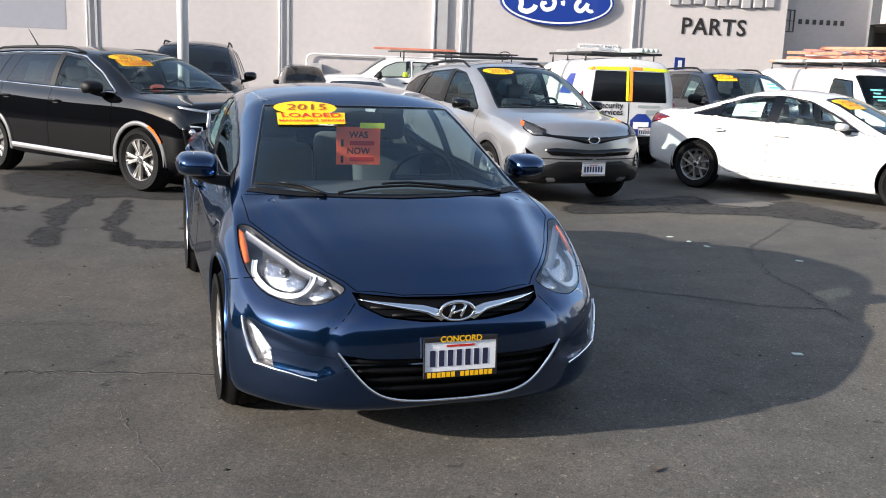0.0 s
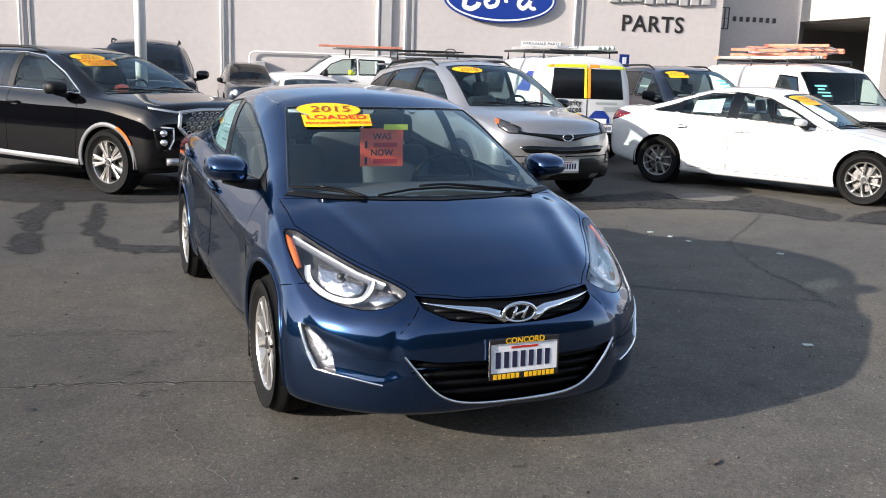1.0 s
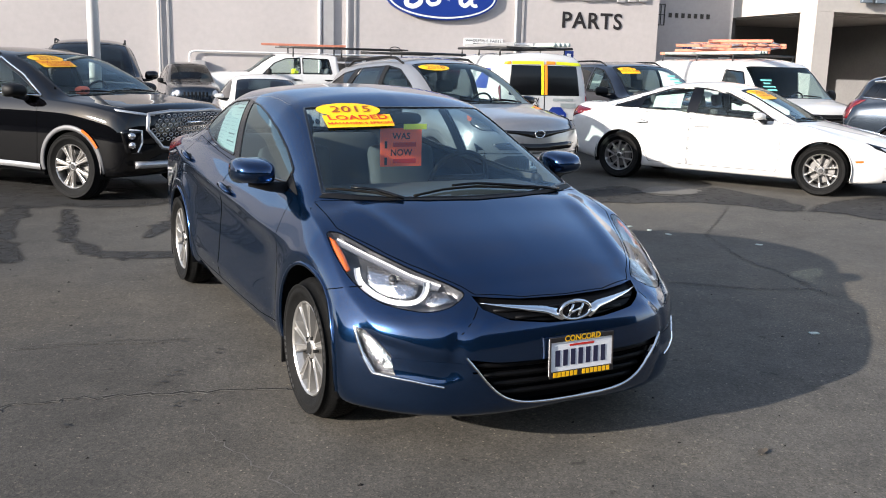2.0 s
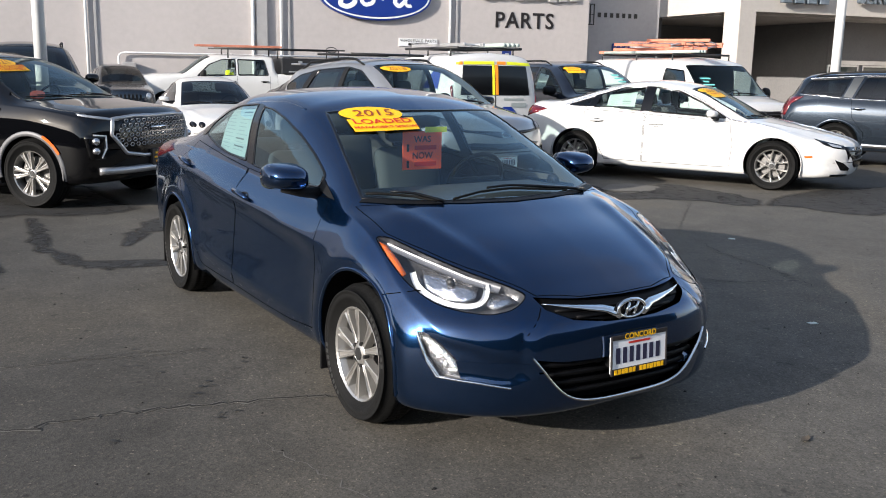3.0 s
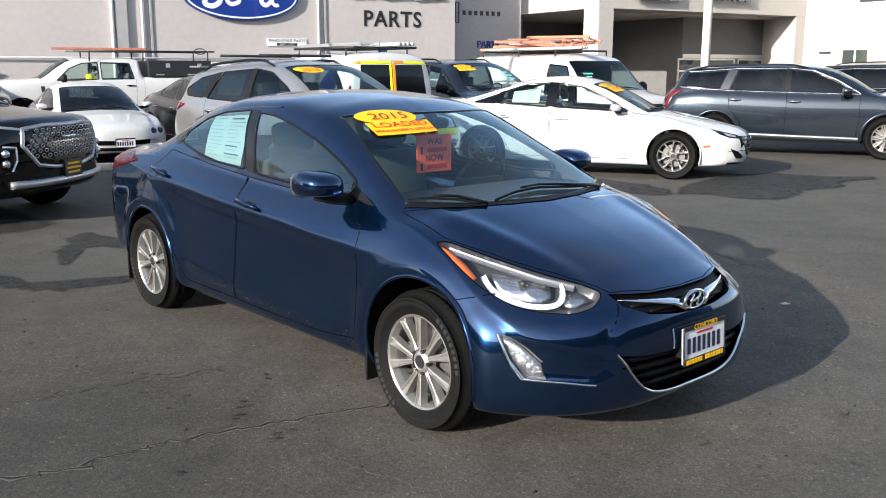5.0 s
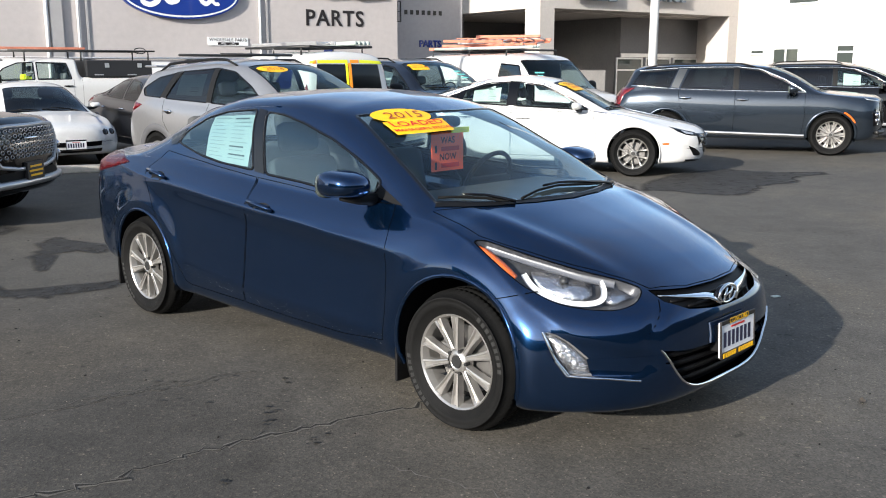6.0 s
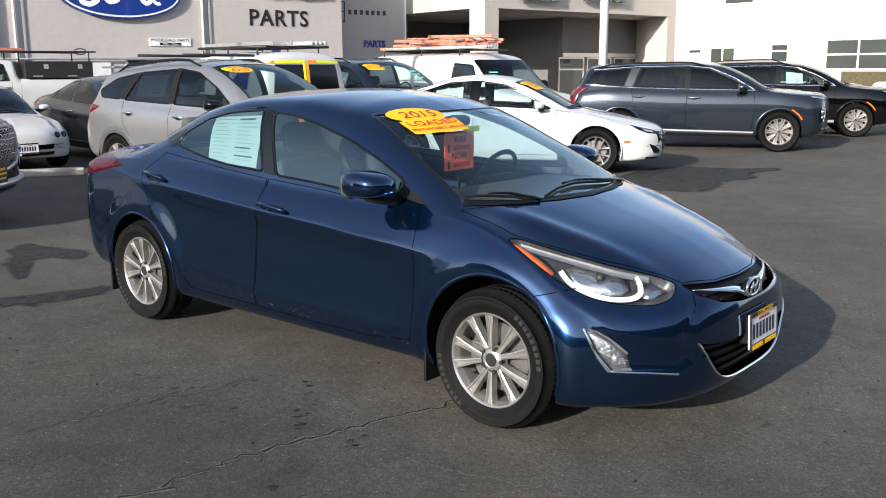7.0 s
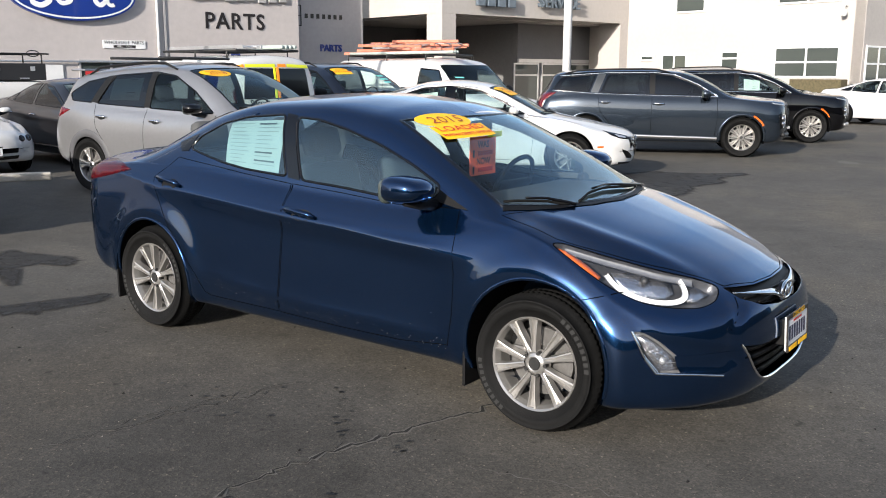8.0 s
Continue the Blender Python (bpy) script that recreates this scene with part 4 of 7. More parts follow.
PICKUP = dict(SUV, paint=WHITE_PAINT, ends=(-2.95, 3.25), axles=(-2.0, 2.0), track=0.87, tyre=0.41, tyre_w=0.27, rim=0.23, step=0.06, category="pickup truck",
    top=[(-2.95, 1.2), (-2.8, 1.32), (-2.3, 1.38), (-1.55, 1.42), (-1.45, 1.46), (-1.0, 1.8), (-0.75, 1.93), (-0.4, 1.97), (0.8, 1.97), (1.12, 1.93), (1.2, 1.45), (1.28, 1.44), (3.1, 1.42), (3.25, 1.3)],
    shoulder=[(-2.95, 1.1), (-2.6, 1.22), (-1.5, 1.28), (1.1, 1.3), (3.25, 1.3)], bottom=[(-2.95, 0.5), (-2.0, 0.45), (2.6, 0.5), (3.25, 0.6)],
    width=[(-2.95, 0.95), (-2.5, 1.0), (3.0, 1.01), (3.25, 0.98)], belt=[(-2.95, 0.9), (-1.5, 0.97), (3.0, 0.97), (3.25, 0.95)],
    rail=[(-2.95, 0.8), (-1.5, 0.85), (-0.8, 0.76), (1.1, 0.74), (1.3, 0.9), (3.25, 0.9)], crown=[(-2.95, 0.04), (-1.5, 0.05), (-0.6, 0.08), (1.0, 0.07), (1.3, 0.02), (3.25, 0.02)],
    bend0=0.15, bend1=0.03, windshield=glass_line(-1.5, 0.84, -0.1, -0.72, 0.68, -0.07), backlight=[(-0.6, 1.5), (0.6, 1.5), (0.55, 1.85), (-0.55, 1.85)],
    windows=[([(-1.1, 1.33), (-0.75, 1.66), (-0.4, 1.8), (0.0, 1.82), (0.0, 1.36)], GLASS), ([(0.08, 1.36), (0.08, 1.82), (0.85, 1.8), (0.95, 1.37)], GLASS)],
    cabin=(-1.4, 1.1), seat=(0.42, -0.05, 0.85), rear_seat=0.75, dash=(-1.4, -0.95, 1.35, 0.8), wheel=(6, 0.1, 0.035))

COUPE = dict(SEDAN, tread=False, fine=False, sag=0.0, paint=WHITE_PAINT, ends=(-2.15, 2.2), axles=(-1.29, 1.29), track=0.72, tyre=0.3, tyre_w=0.195, rim=0.19, step=0.05, per=4,
    top=[(-2.15, 0.62), (-1.95, 0.69), (-1.4, 0.79), (-0.85, 0.88), (-0.4, 1.12), (0, 1.27), (0.4, 1.32), (0.8, 1.28), (1.4, 1.08), (1.8, 0.96), (2.2, 0.9)],
    shoulder=[(-2.15, 0.57), (-1.8, 0.66), (-0.9, 0.78), (0, 0.84), (1, 0.88), (2.2, 0.85)], bottom=[(-2.15, 0.2), (1.6, 0.2), (2.2, 0.3)],
    width=[(-2.15, 0.75), (-1.7, 0.83), (1.3, 0.85), (2.2, 0.75)], belt=[(-2.15, 0.68), (-1.3, 0.76), (1.2, 0.75), (2.2, 0.66)], rail=[(-2.15, 0.55), (-0.9, 0.62), (-0.3, 0.56), (0.8, 0.52), (2.2, 0.54)],
    windshield=glass_line(-0.78, 0.64, -0.16, -0.02, 0.5, -0.1), backlight=glass_line(0.9, 0.48, 0.05, 1.6, 0.52, 0.08),
    windows=[([(-0.5, 0.86), (-0.15, 1.06), (0.2, 1.18), (0.6, 1.2), (0.65, 0.9)], TINT), ([(0.72, 0.9), (0.68, 1.19), (1.0, 1.12), (1.35, 0.95)], TINT)],
    cabin=(-0.8, 1.6), seat=(0.34, 0.45, 0.32), dash=(-0.75, -0.3, 0.84, 0.62), glass=TINT, panels=[])
del COUPE["rear_seat"]


# ---- ground and buildings ----
def ground_z(x, y):
    d = min(1.0, max(0.0, (y - 12.0) / 12.0))
    return -0.14 * d * d * (3 - 2 * d) + 0.0135 * min(0.0, max(-2.0, y))


U, V = Vector((0.977, -0.213, 0)), Vector((0.213, 0.977, 0))
CORNER = Vector((20.0, 21.2, 0))
PORCH = Vector((24.2, 17.2, 0))
JUNCTION = Vector((34.36, 14.985, 0))


def wall_m(p, along=U):
    """A frame on a wall: x along it, y into it, z up, at the place p."""
    a = along.normalized()
    m = Matrix.Identity(4)
    m.col[0][:3], m.col[1][:3], m.col[2][:3], m.col[3][:3] = a, (-a.y, a.x, 0), (0, 0, 1), p
    return m


WM = wall_m(CORNER)
PM = wall_m(PORCH)
BM = wall_m(JUNCTION, -V)


def structure(name, bm, mat, m, label, category, smooth=False):
    ob = mesh_object(name, bm, mat, smooth=smooth)
    ob.matrix_world = m
    return tagged(ob, label, category, kind="structure")


gb = bmesh.new()
xs = [-400, -120, -50] + [-30 + 2 * i for i in range(36)] + [60, 140, 400]
ys = [-400, -120, -40, -20] + [-14 + 2 * i for i in range(26)] + [60, 140, 400]
gv = [[gb.verts.new((x, y, ground_z(x, y))) for x in xs] for y in ys]
for r0, r1 in zip(gv, gv[1:]):
    for k in range(len(xs) - 1):
        gb.faces.new((r0[k], r0[k + 1], r1[k + 1], r1[k]))
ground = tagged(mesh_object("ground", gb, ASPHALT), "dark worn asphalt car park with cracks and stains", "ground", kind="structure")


def fade_edge(m):
    """Lets a thin patch run out softly towards its rim."""
    nt = m.node_tree
    at, see, mix = (nt.nodes.new("ShaderNode" + k) for k in ("Attribute", "BsdfTransparent", "MixShader"))
    at.attribute_name = "cover"
    nt.links.new(at.outputs["Fac"], mix.inputs[0])
    nt.links.new(see.outputs[0], mix.inputs[1])
    nt.links.new(nt.nodes["Principled BSDF"].outputs[0], mix.inputs[2])
    nt.links.new(mix.outputs[0], nt.nodes["Material Output"].inputs["Surface"])


def crack(points, width, seed, mat=None, z=0.004):
    """A jagged crack in the asphalt along a line."""
    rnd = random.Random(seed)
    line = []
    for p, q in zip(points, points[1:]):
        p, q = Vector(p), Vector(q)
        k = max(2, int((q - p).length / 0.035))
        line += [p.lerp(q, j / k) + Vector((rnd.gauss(0, 0.015), rnd.gauss(0, 0.015))) for j in range(k)]
    bm = bmesh.new()
    last = None
    for i, p in enumerate(line):
        t = (line[min(i + 1, len(line) - 1)] - line[max(i - 1, 0)]).normalized()
        s = Vector((-t.y, t.x)) * width * rnd.uniform(0.25, 1.0) * min(1, 0.3 + i / 6, 0.3 + (len(line) - i) / 6)
        now = [bm.verts.new((*(p - s), ground_z(*p) + z)), bm.verts.new((*(p + s), ground_z(*p) + z))]
        if last:
            bm.faces.new((last[0], now[0], now[1], last[1]))
        last = now
    return part("crack", bm, mat or CRACK, ground)


CRACK = material("crack_dirt", (0.012, 0.011, 0.010), 0.95, var=0.3, scale=30)
CRACK_PALE = material("crack_dust", (0.115, 0.108, 0.096), 0.95, var=0.3, scale=30)
OIL = material("oil_drip", (0.012, 0.0115, 0.011), 0.6, var=0.3, scale=20)
# damp ground, also used where car shade is put into the colour
WET_SHADE = asphalt("damp_asphalt", (0.027, 0.0265, 0.026), 0.6)
fade_edge(WET_SHADE)
for i, (pts, w) in enumerate([
    ([(-2.6, -0.6), (-2.13, -0.77), (-1.98, -0.73), (-1.79, -0.78), (-1.52, -0.8), (-1.36, -0.86), (-1.18, -0.89), (-1.02, -0.93), (-0.85, -1.02), (-0.5, -1.05)], 0.0105),
    ([(-2.3, 0.2), (-1.9, 0.07), (-1.64, 0.06), (-1.46, -0.01), (-1.18, -0.1)], 0.003),
    ([(1.2, 0.9), (2.0, 0.41), (2.46, 0.03), (2.9, -0.35), (3.38, -0.52), (3.29, -0.8)], 0.006),
    ([(3.94, 1.03), (3.66, 0.51), (3.51, -0.13), (3.38, -0.52)], 0.006),
    ([(3.94, 1.03), (4.18, 1.5), (4.64, 1.87), (5.68, 2.74), (6.21, 3.49)], 0.005),
    ([(-1.99, 0.19), (-1.52, 0.07), (-0.99, -0.11)], 0.0025),
    ([(-1.56, -0.82), (-1.49, -0.77), (-1.41, -0.79)], 0.003),
]):
    crack(pts, w * 1.0, i)
    crack(pts, w * 2.4, i, CRACK_PALE, 0.002)
crack([(-1.33, -1.33), (-1.27, -1.61), (-1.2, -1.87), (-1.13, -2.15)], 0.004, 21, CRACK_PALE, 0.002)


def stain(outline, z, mat, seed, rough=0.03, soft=0.0):
    """A thin uneven patch on the asphalt that runs out softly at its rim."""
    from mathutils.geometry import delaunay_2d_cdt
    rnd = random.Random(seed)
    rim = [Vector((x + rnd.gauss(0, rough), y + rnd.gauss(0, rough))) for x, y in rounded(outline, 0.4, 6)]
    flat, n = [tuple(p) for p in rim], len(rim)
    line, step = list(rim), max(0.06, soft * 0.7)
    if soft:
        x = min(p.x for p in rim)
        while x < max(p.x for p in rim):
            y = min(p.y for p in rim)
            while y < max(p.y for p in rim):
                q = Vector((x + rnd.uniform(-0.3, 0.3) * step, y + rnd.uniform(-0.3, 0.3) * step))
                if inside(flat, q.x, q.y) and nearest(flat, q.x, q.y)[0] > step * 0.25:
                    line.append(q)
                y += step
            x += step
    vs, _, fs, _, _, _ = delaunay_2d_cdt(line, [(i, (i + 1) % n) for i in range(n)], [], 1, 1e-5)
    bm = bmesh.new()
    cover = bm.verts.layers.float.new("cover")
    made = []
    for p in vs:
        v = bm.verts.new((p.x, p.y, ground_z(p.x, p.y) + z))
        v[cover] = min(1.0, nearest(flat, p.x, p.y)[0] / soft) * rnd.uniform(0.75, 1.0) if soft else 1.0
        made.append(v)
    for f in fs:
        bm.faces.new([made[k] for k in f])
    return part("stain", bm, mat, ground)


for i, o in enumerate([
    [(-2.14, 2.67), (-2.03, 3.64), (-2.14, 4.34), (-1.79, 5.31), (-1.29, 6.53), (-1.66, 4.87), (-1.89, 3.47), (-1.77, 2.38), (-2.02, 2.37)],
    [(-1.54, 3.28), (-1.52, 3.92), (-1.29, 5.27), (-1.25, 4.44), (-1.33, 3.56), (-1.3, 2.68), (-0.5, 2.4), (-0.55, 2.15), (-1.2, 2.2), (-1.43, 2.45)],
    [(-2.6, 4.5), (-2.3, 4.75), (-2.2, 4.4), (-2.5, 4.2)],
    [(-0.75, -0.86), (-0.70, -0.9), (-0.74, -0.94), (-0.80, -0.9)],
    # under the black SUV: damp, with the shade beneath it put in
    [(-2.93, 7.48), (-2.15, 8.12), (-0.2, 7.4), (-0.1, 5.0), (-0.79, 4.75), (-1.5, 5.15), (-2.0, 5.0), (-2.69, 5.6)],
    [(3.45, 4.2), (4.99, 4.68), (5.94, 4.98), (5.55, 3.69), (7.04, 4.52), (6.96, 2.79), (6.27, 2.06), (5.9, 3.1), (4.67, 3.52), (3.3, 3.5)],
    # before the white sedan: damp, with the car's shadow put in
    [(6.3, 2.3), (6.67, 2.04), (6.62, 1.6), (6.95, 1.05), (7.6, 1.15), (8.18, 1.35), (8.75, 1.08), (9.3, 1.42), (10.1, 1.22), (10.3, 1.5), (9.65, 2.1), (9.7, 2.75), (8.6, 3.0), (7.4, 2.8)],
    [(-0.12, 4.62), (0.08, 3.53), (-0.2, 3.34), (-0.36, 3.73), (-0.83, 3.04), (-0.95, 3.06), (-0.6, 3.9)],
]):
    stain(o, 0.0025 + 0.0006 * i, WET_SHADE, i, 0.02 if i == 3 else 0.03, (0.05, 0.05, 0.04, 0.02, 0.15, 0.08, 0.1, 0.05)[i])
# oil drips in short trails
drip = random.Random(8)
for x0, y0, x1, y1, n in ((-1.0, -0.31, -1.2, -0.52, 9), (-1.3, -0.6, -1.44, -0.76, 6), (-1.24, -0.88, -1.43, -1.04, 7), (-0.72, -0.88, -0.8, -0.93, 3), (-1.45, 0.1, -1.5, 0.13, 2), (-1.82, -1.03, -1.88, -1.1, 3), (-1.6, 0.55, -1.1, -0.2, 6), (-1.9, 0.4, -1.3, -0.6, 7)):
    for k in range(n):
        f = drip.uniform(0, 1)
        cx, cy, rr = x0 + (x1 - x0) * f + drip.gauss(0, 0.018), y0 + (y1 - y0) * f + drip.gauss(0, 0.018), drip.uniform(0.004, 0.012)
        stain([(cx + rr * math.cos(a) * drip.uniform(0.7, 1.6), cy + rr * math.sin(a) * drip.uniform(0.6, 1.1)) for a in (j * math.tau / 6 for j in range(6))], 0.0075, OIL, k, 0.001)
stain([(5.53, 4.24), (6.44, 4.68), (6.57, 4.06), (5.91, 3.74)], 0.009, CRACK_PALE, 31)
stain([(13.37, 0.78), (13.27, 0.4), (12.83, 0.3), (12.92, 0.67)], 0.006, CRACK_PALE, 32, 0.01)


def specks(name, n, lo, hi, mat, seed, label):
    """Loose grit and leaf bits strewn over the asphalt."""
    rnd = random.Random(seed)
    verts, faces = [], []
    for _ in range(n):
        x, y, r, a = rnd.uniform(-4.0, 8.0), rnd.uniform(-3.2, 5.0), rnd.uniform(lo, hi), rnd.uniform(0, 6.28)
        k = len(verts)
        for j in range(4):
            d = r * rnd.uniform(0.5, 1.3)
            verts.append((x + d * math.cos(a + j * 1.57), y + d * math.sin(a + j * 1.57) * 0.7, ground_z(x, y) + 0.001))
        verts.append((x, y, ground_z(x, y) + r * 0.7))
        faces += [(k + j, k + (j + 1) % 4, k + 4) for j in range(4)]
    me = bpy.data.meshes.new(name)
    me.from_pydata(verts, [], faces)
    me.materials.append(mat)
    return tagged(new(name, me), label, "grit", kind="stuff")


GRIT = material("pale_grit_stone", (0.26, 0.23, 0.19), 0.9, var=0.4, scale=2)
specks("pale_grit", 320, 0.002, 0.006, GRIT, 5, "pale loose grit strewn over asphalt")
specks("dark_leaf_bits", 260, 0.004, 0.013, CRACK, 6, "dark leaf bits strewn over asphalt")
for i, (x, y) in enumerate(((3.76, 2.14), (3.81, 1.89), (3.84, 1.64), (4.3, 0.92), (2.43, -1.33))):
    scrap = tagged(mesh_object("paper_scrap", box_bm(-0.03, 0.03, -0.02, 0.02, 0.0, 0.006, 0.002), PAPER), "small pale paper scrap on asphalt", "litter", "paper scraps")
    scrap.matrix_world = pose(x, y, ground_z(x, y) + 0.001, 0, 0, 40 * i)

bm = bmesh.new()
ring = [bm.verts.new((0.034 * math.cos(a) * (1.25 if k % 2 else 0.9), 0.017 * math.sin(a), 0.004 + 0.012 * math.cos(2 * a) ** 2)) for k, a in enumerate(j * math.tau / 10 for j in range(10))]
hub = bm.verts.new((0, 0, 0.002))
for k in range(10):
    bm.faces.new((ring[k], ring[(k + 1) % 10], hub))
leaf = tagged(mesh_object("dry_leaf", bm, material("leaf_brown", (0.075, 0.06, 0.045), 0.8, var=0.3, scale=60)), "curled dry brown leaf on asphalt", "leaf")
leaf.matrix_world = pose(0.76, -2.51, ground_z(0.76, -2.51) + 0.002, 0, 0, 20)

structure("wall_warehouse", box_bm(-60, 0, 0, 0.4, -0.5, 8.0), WALL, WM, "pale grey painted concrete warehouse wall", "wall")
structure("wall_recess", box_bm(-0.3, 3.82, 1.3, 1.7, -0.5, 8.0), WALL_DARK, WM, "darker grey recessed stucco wall", "wall")
structure("wall_return", box_bm(-0.35, 0, 0.42, 1.28, -0.5, 8.0), WALL, WM, "short return of pale grey painted wall", "wall")


def wall_x(x):
    return (x - CORNER.x) / U.x


GREY_PIPE = material("grey_pipe", (0.34, 0.33, 0.33), 0.5, var=0.1)
for x in (-2.4, 3.45, 9.2, 14.88):
    a = wall_x(x)
    structure("trim_downpipe", tube_bm([(a - 0.16, -0.07, -0.2), (a - 0.16, -0.07, 7.5)], 0.042), POLE_WHITE, WM, "white painted downpipe on warehouse wall", "pipe", True)
    structure("trim_joint", box_bm(a + 0.07, a + 0.15, -0.04, 0.02, -0.2, 7.9, 0.01), GREY_PIPE, WM, "grey vertical joint cover on concrete wall", "trim")
a = wall_x(8.28)
structure("trim_pilaster", box_bm(a - 0.02, a + 0.34, -0.10, 0.02, -0.2, 7.9, 0.01), GREY_PIPE, WM, "grey steel pilaster on warehouse wall", "trim")
structure("trim_downpipe", tube_bm([(a - 0.12, -0.08, -0.2), (a - 0.12, -0.08, 7.5)], 0.06), POLE_WHITE, WM, "white painted downpipe on warehouse wall", "pipe", True)
# thin flat rectangle, darker and bluer than the wall
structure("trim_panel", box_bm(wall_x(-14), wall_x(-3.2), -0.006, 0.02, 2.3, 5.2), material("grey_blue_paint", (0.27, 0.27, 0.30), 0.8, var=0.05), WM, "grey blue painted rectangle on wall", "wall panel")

conduit = thing("conduit", "pale metal conduit with bend along warehouse wall", "conduit", WM)
a, b = wall_x(4.15), wall_x(15.0)
part("pipe", tube_bm([(a, -0.1, 1.1), (a, -0.1, 1.7), (a + 0.03, -0.1, 1.79), (a + 0.1, -0.1, 1.83), (a + 0.2, -0.1, 1.85), (b, -0.1, 1.85)], 0.03), POLE_WHITE, conduit, smooth=True)
part("box", box_bm(a - 0.06, a + 0.12, -0.2, 0, 1.15, 1.5, 0.02), POLE_WHITE, conduit)
part("bracket", box_bm(a + 0.1, a + 0.5, -0.22, -0.02, 1.3, 1.55, 0.02), GREY_PIPE, conduit)

BLUE_SIGN = material("blue_enamel", (0.006, 0.03, 0.22), 0.3, coat=0.5)
WHITE_SIGN = material("white_enamel", (0.8, 0.8, 0.8), 0.4)
sign = thing("oval_sign", "large blue and white oval dealer sign", "sign", WM @ Matrix.Translation((wall_x(12.14), 0, 3.86)))


def disc(rx, rz, y0, y1, n=64):
    bm = bmesh.new()
    front, back = ([bm.verts.new((rx * math.cos(k * math.tau / n), y, rz * math.sin(k * math.tau / n))) for k in range(n)] for y in (y0, y1))
    bm.faces.new(front)
    for k in range(n):
        bm.faces.new((front[k], back[k], back[(k + 1) % n], front[(k + 1) % n]))
    return bm


part("rim", disc(1.92, 0.78, -0.14, 0.02), BLUE_SIGN, sign)
part("white_band", disc(1.86, 0.725, -0.146, -0.10), WHITE_SIGN, sign)
part("face", disc(1.80, 0.67, -0.152, -0.10), BLUE_SIGN, sign)
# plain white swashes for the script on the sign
for pts, r in (([(-1.35, 0.25), (-1.2, -0.1), (-1.25, -0.3), (-1.0, -0.38), (-0.75, -0.25), (-0.7, 0.1)], 0.085), ([(-0.75, 0.0), (-0.45, -0.1), (-0.1, 0.15)], 0.06),
               ([(-0.35, 0.08), (-0.55, -0.12), (-0.4, -0.3), (-0.12, -0.22), (-0.08, 0.02), (-0.32, 0.1)], 0.07), ([(0.12, 0.1), (0.2, -0.05), (0.1, -0.3)], 0.07), ([(0.18, 0.02), (0.4, 0.14), (0.5, 0.05)], 0.06),
               ([(0.95, 0.05), (0.7, 0.05), (0.6, -0.18), (0.78, -0.32), (1.0, -0.12), (1.18, 0.38)], 0.075), ([(1.05, 0.1), (1.0, -0.22), (1.15, -0.3), (1.35, -0.15)], 0.06)):
    bm = tube_bm([(x, 0, z) for x, z in rounded(pts, 0.1, 4)[5:-5] or pts], r, 8)
    for v in bm.verts:
        v.co.y = -0.16 if v.co.y < 0 else -0.14
    part("swash", bm, WHITE_SIGN, sign)


def wall_text(name, string, x, z, size, mat, m, depth, label, bold=0.0, spacing=1.0, y=0.0):
    bm = text_bm(string, size, depth / 2, bold, 0, spacing)
    bm.transform(Matrix.Translation((x, y - depth / 2, z)) @ Matrix.Rotation(radians(90), 4, "X"))
    ob = mesh_object(name, bm, mat, smooth=False)
    ob.matrix_world = m
    return tagged(ob, label, "sign")


wall_text("parts_sign", "PARTS", wall_x(17.5), 3.24, 0.76, BLACK_INK, WM, 0.02, "black raised capital letters on pale wall", 0.012, 1.10)
wall_text("parts_sign", "PARTS", 2.27, 2.47, 0.36, BLUE_SIGN, WM @ Matrix.Translation((0, 1.3, 0)), 0.04, "small blue capital letters on grey wall", 0.01)
script = thing("script_sign", "grey metal script sign drawn as bars", "sign", WM)
for k in range(9):
    part("letter", box_bm(wall_x(15.9) + k * 0.42, wall_x(15.9) + k * 0.42 + 0.33, -0.1, 0.0, 3.92 + (k % 3) * 0.03, 4.45, 0.03), GREY_PIPE, script)
badge = thing("brand_badge", "dark bars of brand lettering on grey wall", "sign", WM @ Matrix.Translation((0.55, 1.3, 3.62)))
for x0, x1, z0, z1 in ((0.05, 0.08, -0.32, 0.42), (0.36, 0.39, -0.32, 0.42), (0.05, 0.39, -0.34, -0.31), (0.05, 0.39, 0.41, 0.44), (0.205, 0.235, -0.3, 0.4), (0.1, 0.34, 0.04, 0.06)):
    part("emblem_bar", box_bm(x0, x1, -0.03, 0.0, z0, z1), DARK_METAL, badge)
for k in range(7):
    part("letter_bar", box_bm(0.55 + k * 0.265, 0.55 + k * 0.265 + 0.13, -0.02, 0.0, -0.04, 0.13), DARK_METAL, badge)
board = thing("notice_board", "white wall board reading wholesale parts", "sign", WM @ Matrix.Translation((wall_x(13.62), 0, 2.4)))
part("panel", box_bm(-0.69, 0.69, -0.03, 0.0, -0.125, 0.125), WHITE_SIGN, board)
part("text_bar", box_bm(-0.36, 0.36, -0.036, -0.03, -0.105, -0.02), BLACK_INK, board)
for word, x, z, size, ink in (("WHOLESALE", -0.24, 0.055, 0.145, BLACK_INK), ("PARTS", 0.44, 0.055, 0.145, BLACK_INK), ("WILL", -0.16, -0.062, 0.085, WHITE_SIGN), ("CALL", 0.15, -0.062, 0.085, WHITE_SIGN)):
    bm = text_bm(word, size)
    bm.transform(Matrix.Translation((x, -0.0385, z)) @ Matrix.Rotation(radians(90), 4, "X"))
    part("lettering", bm, ink, board)


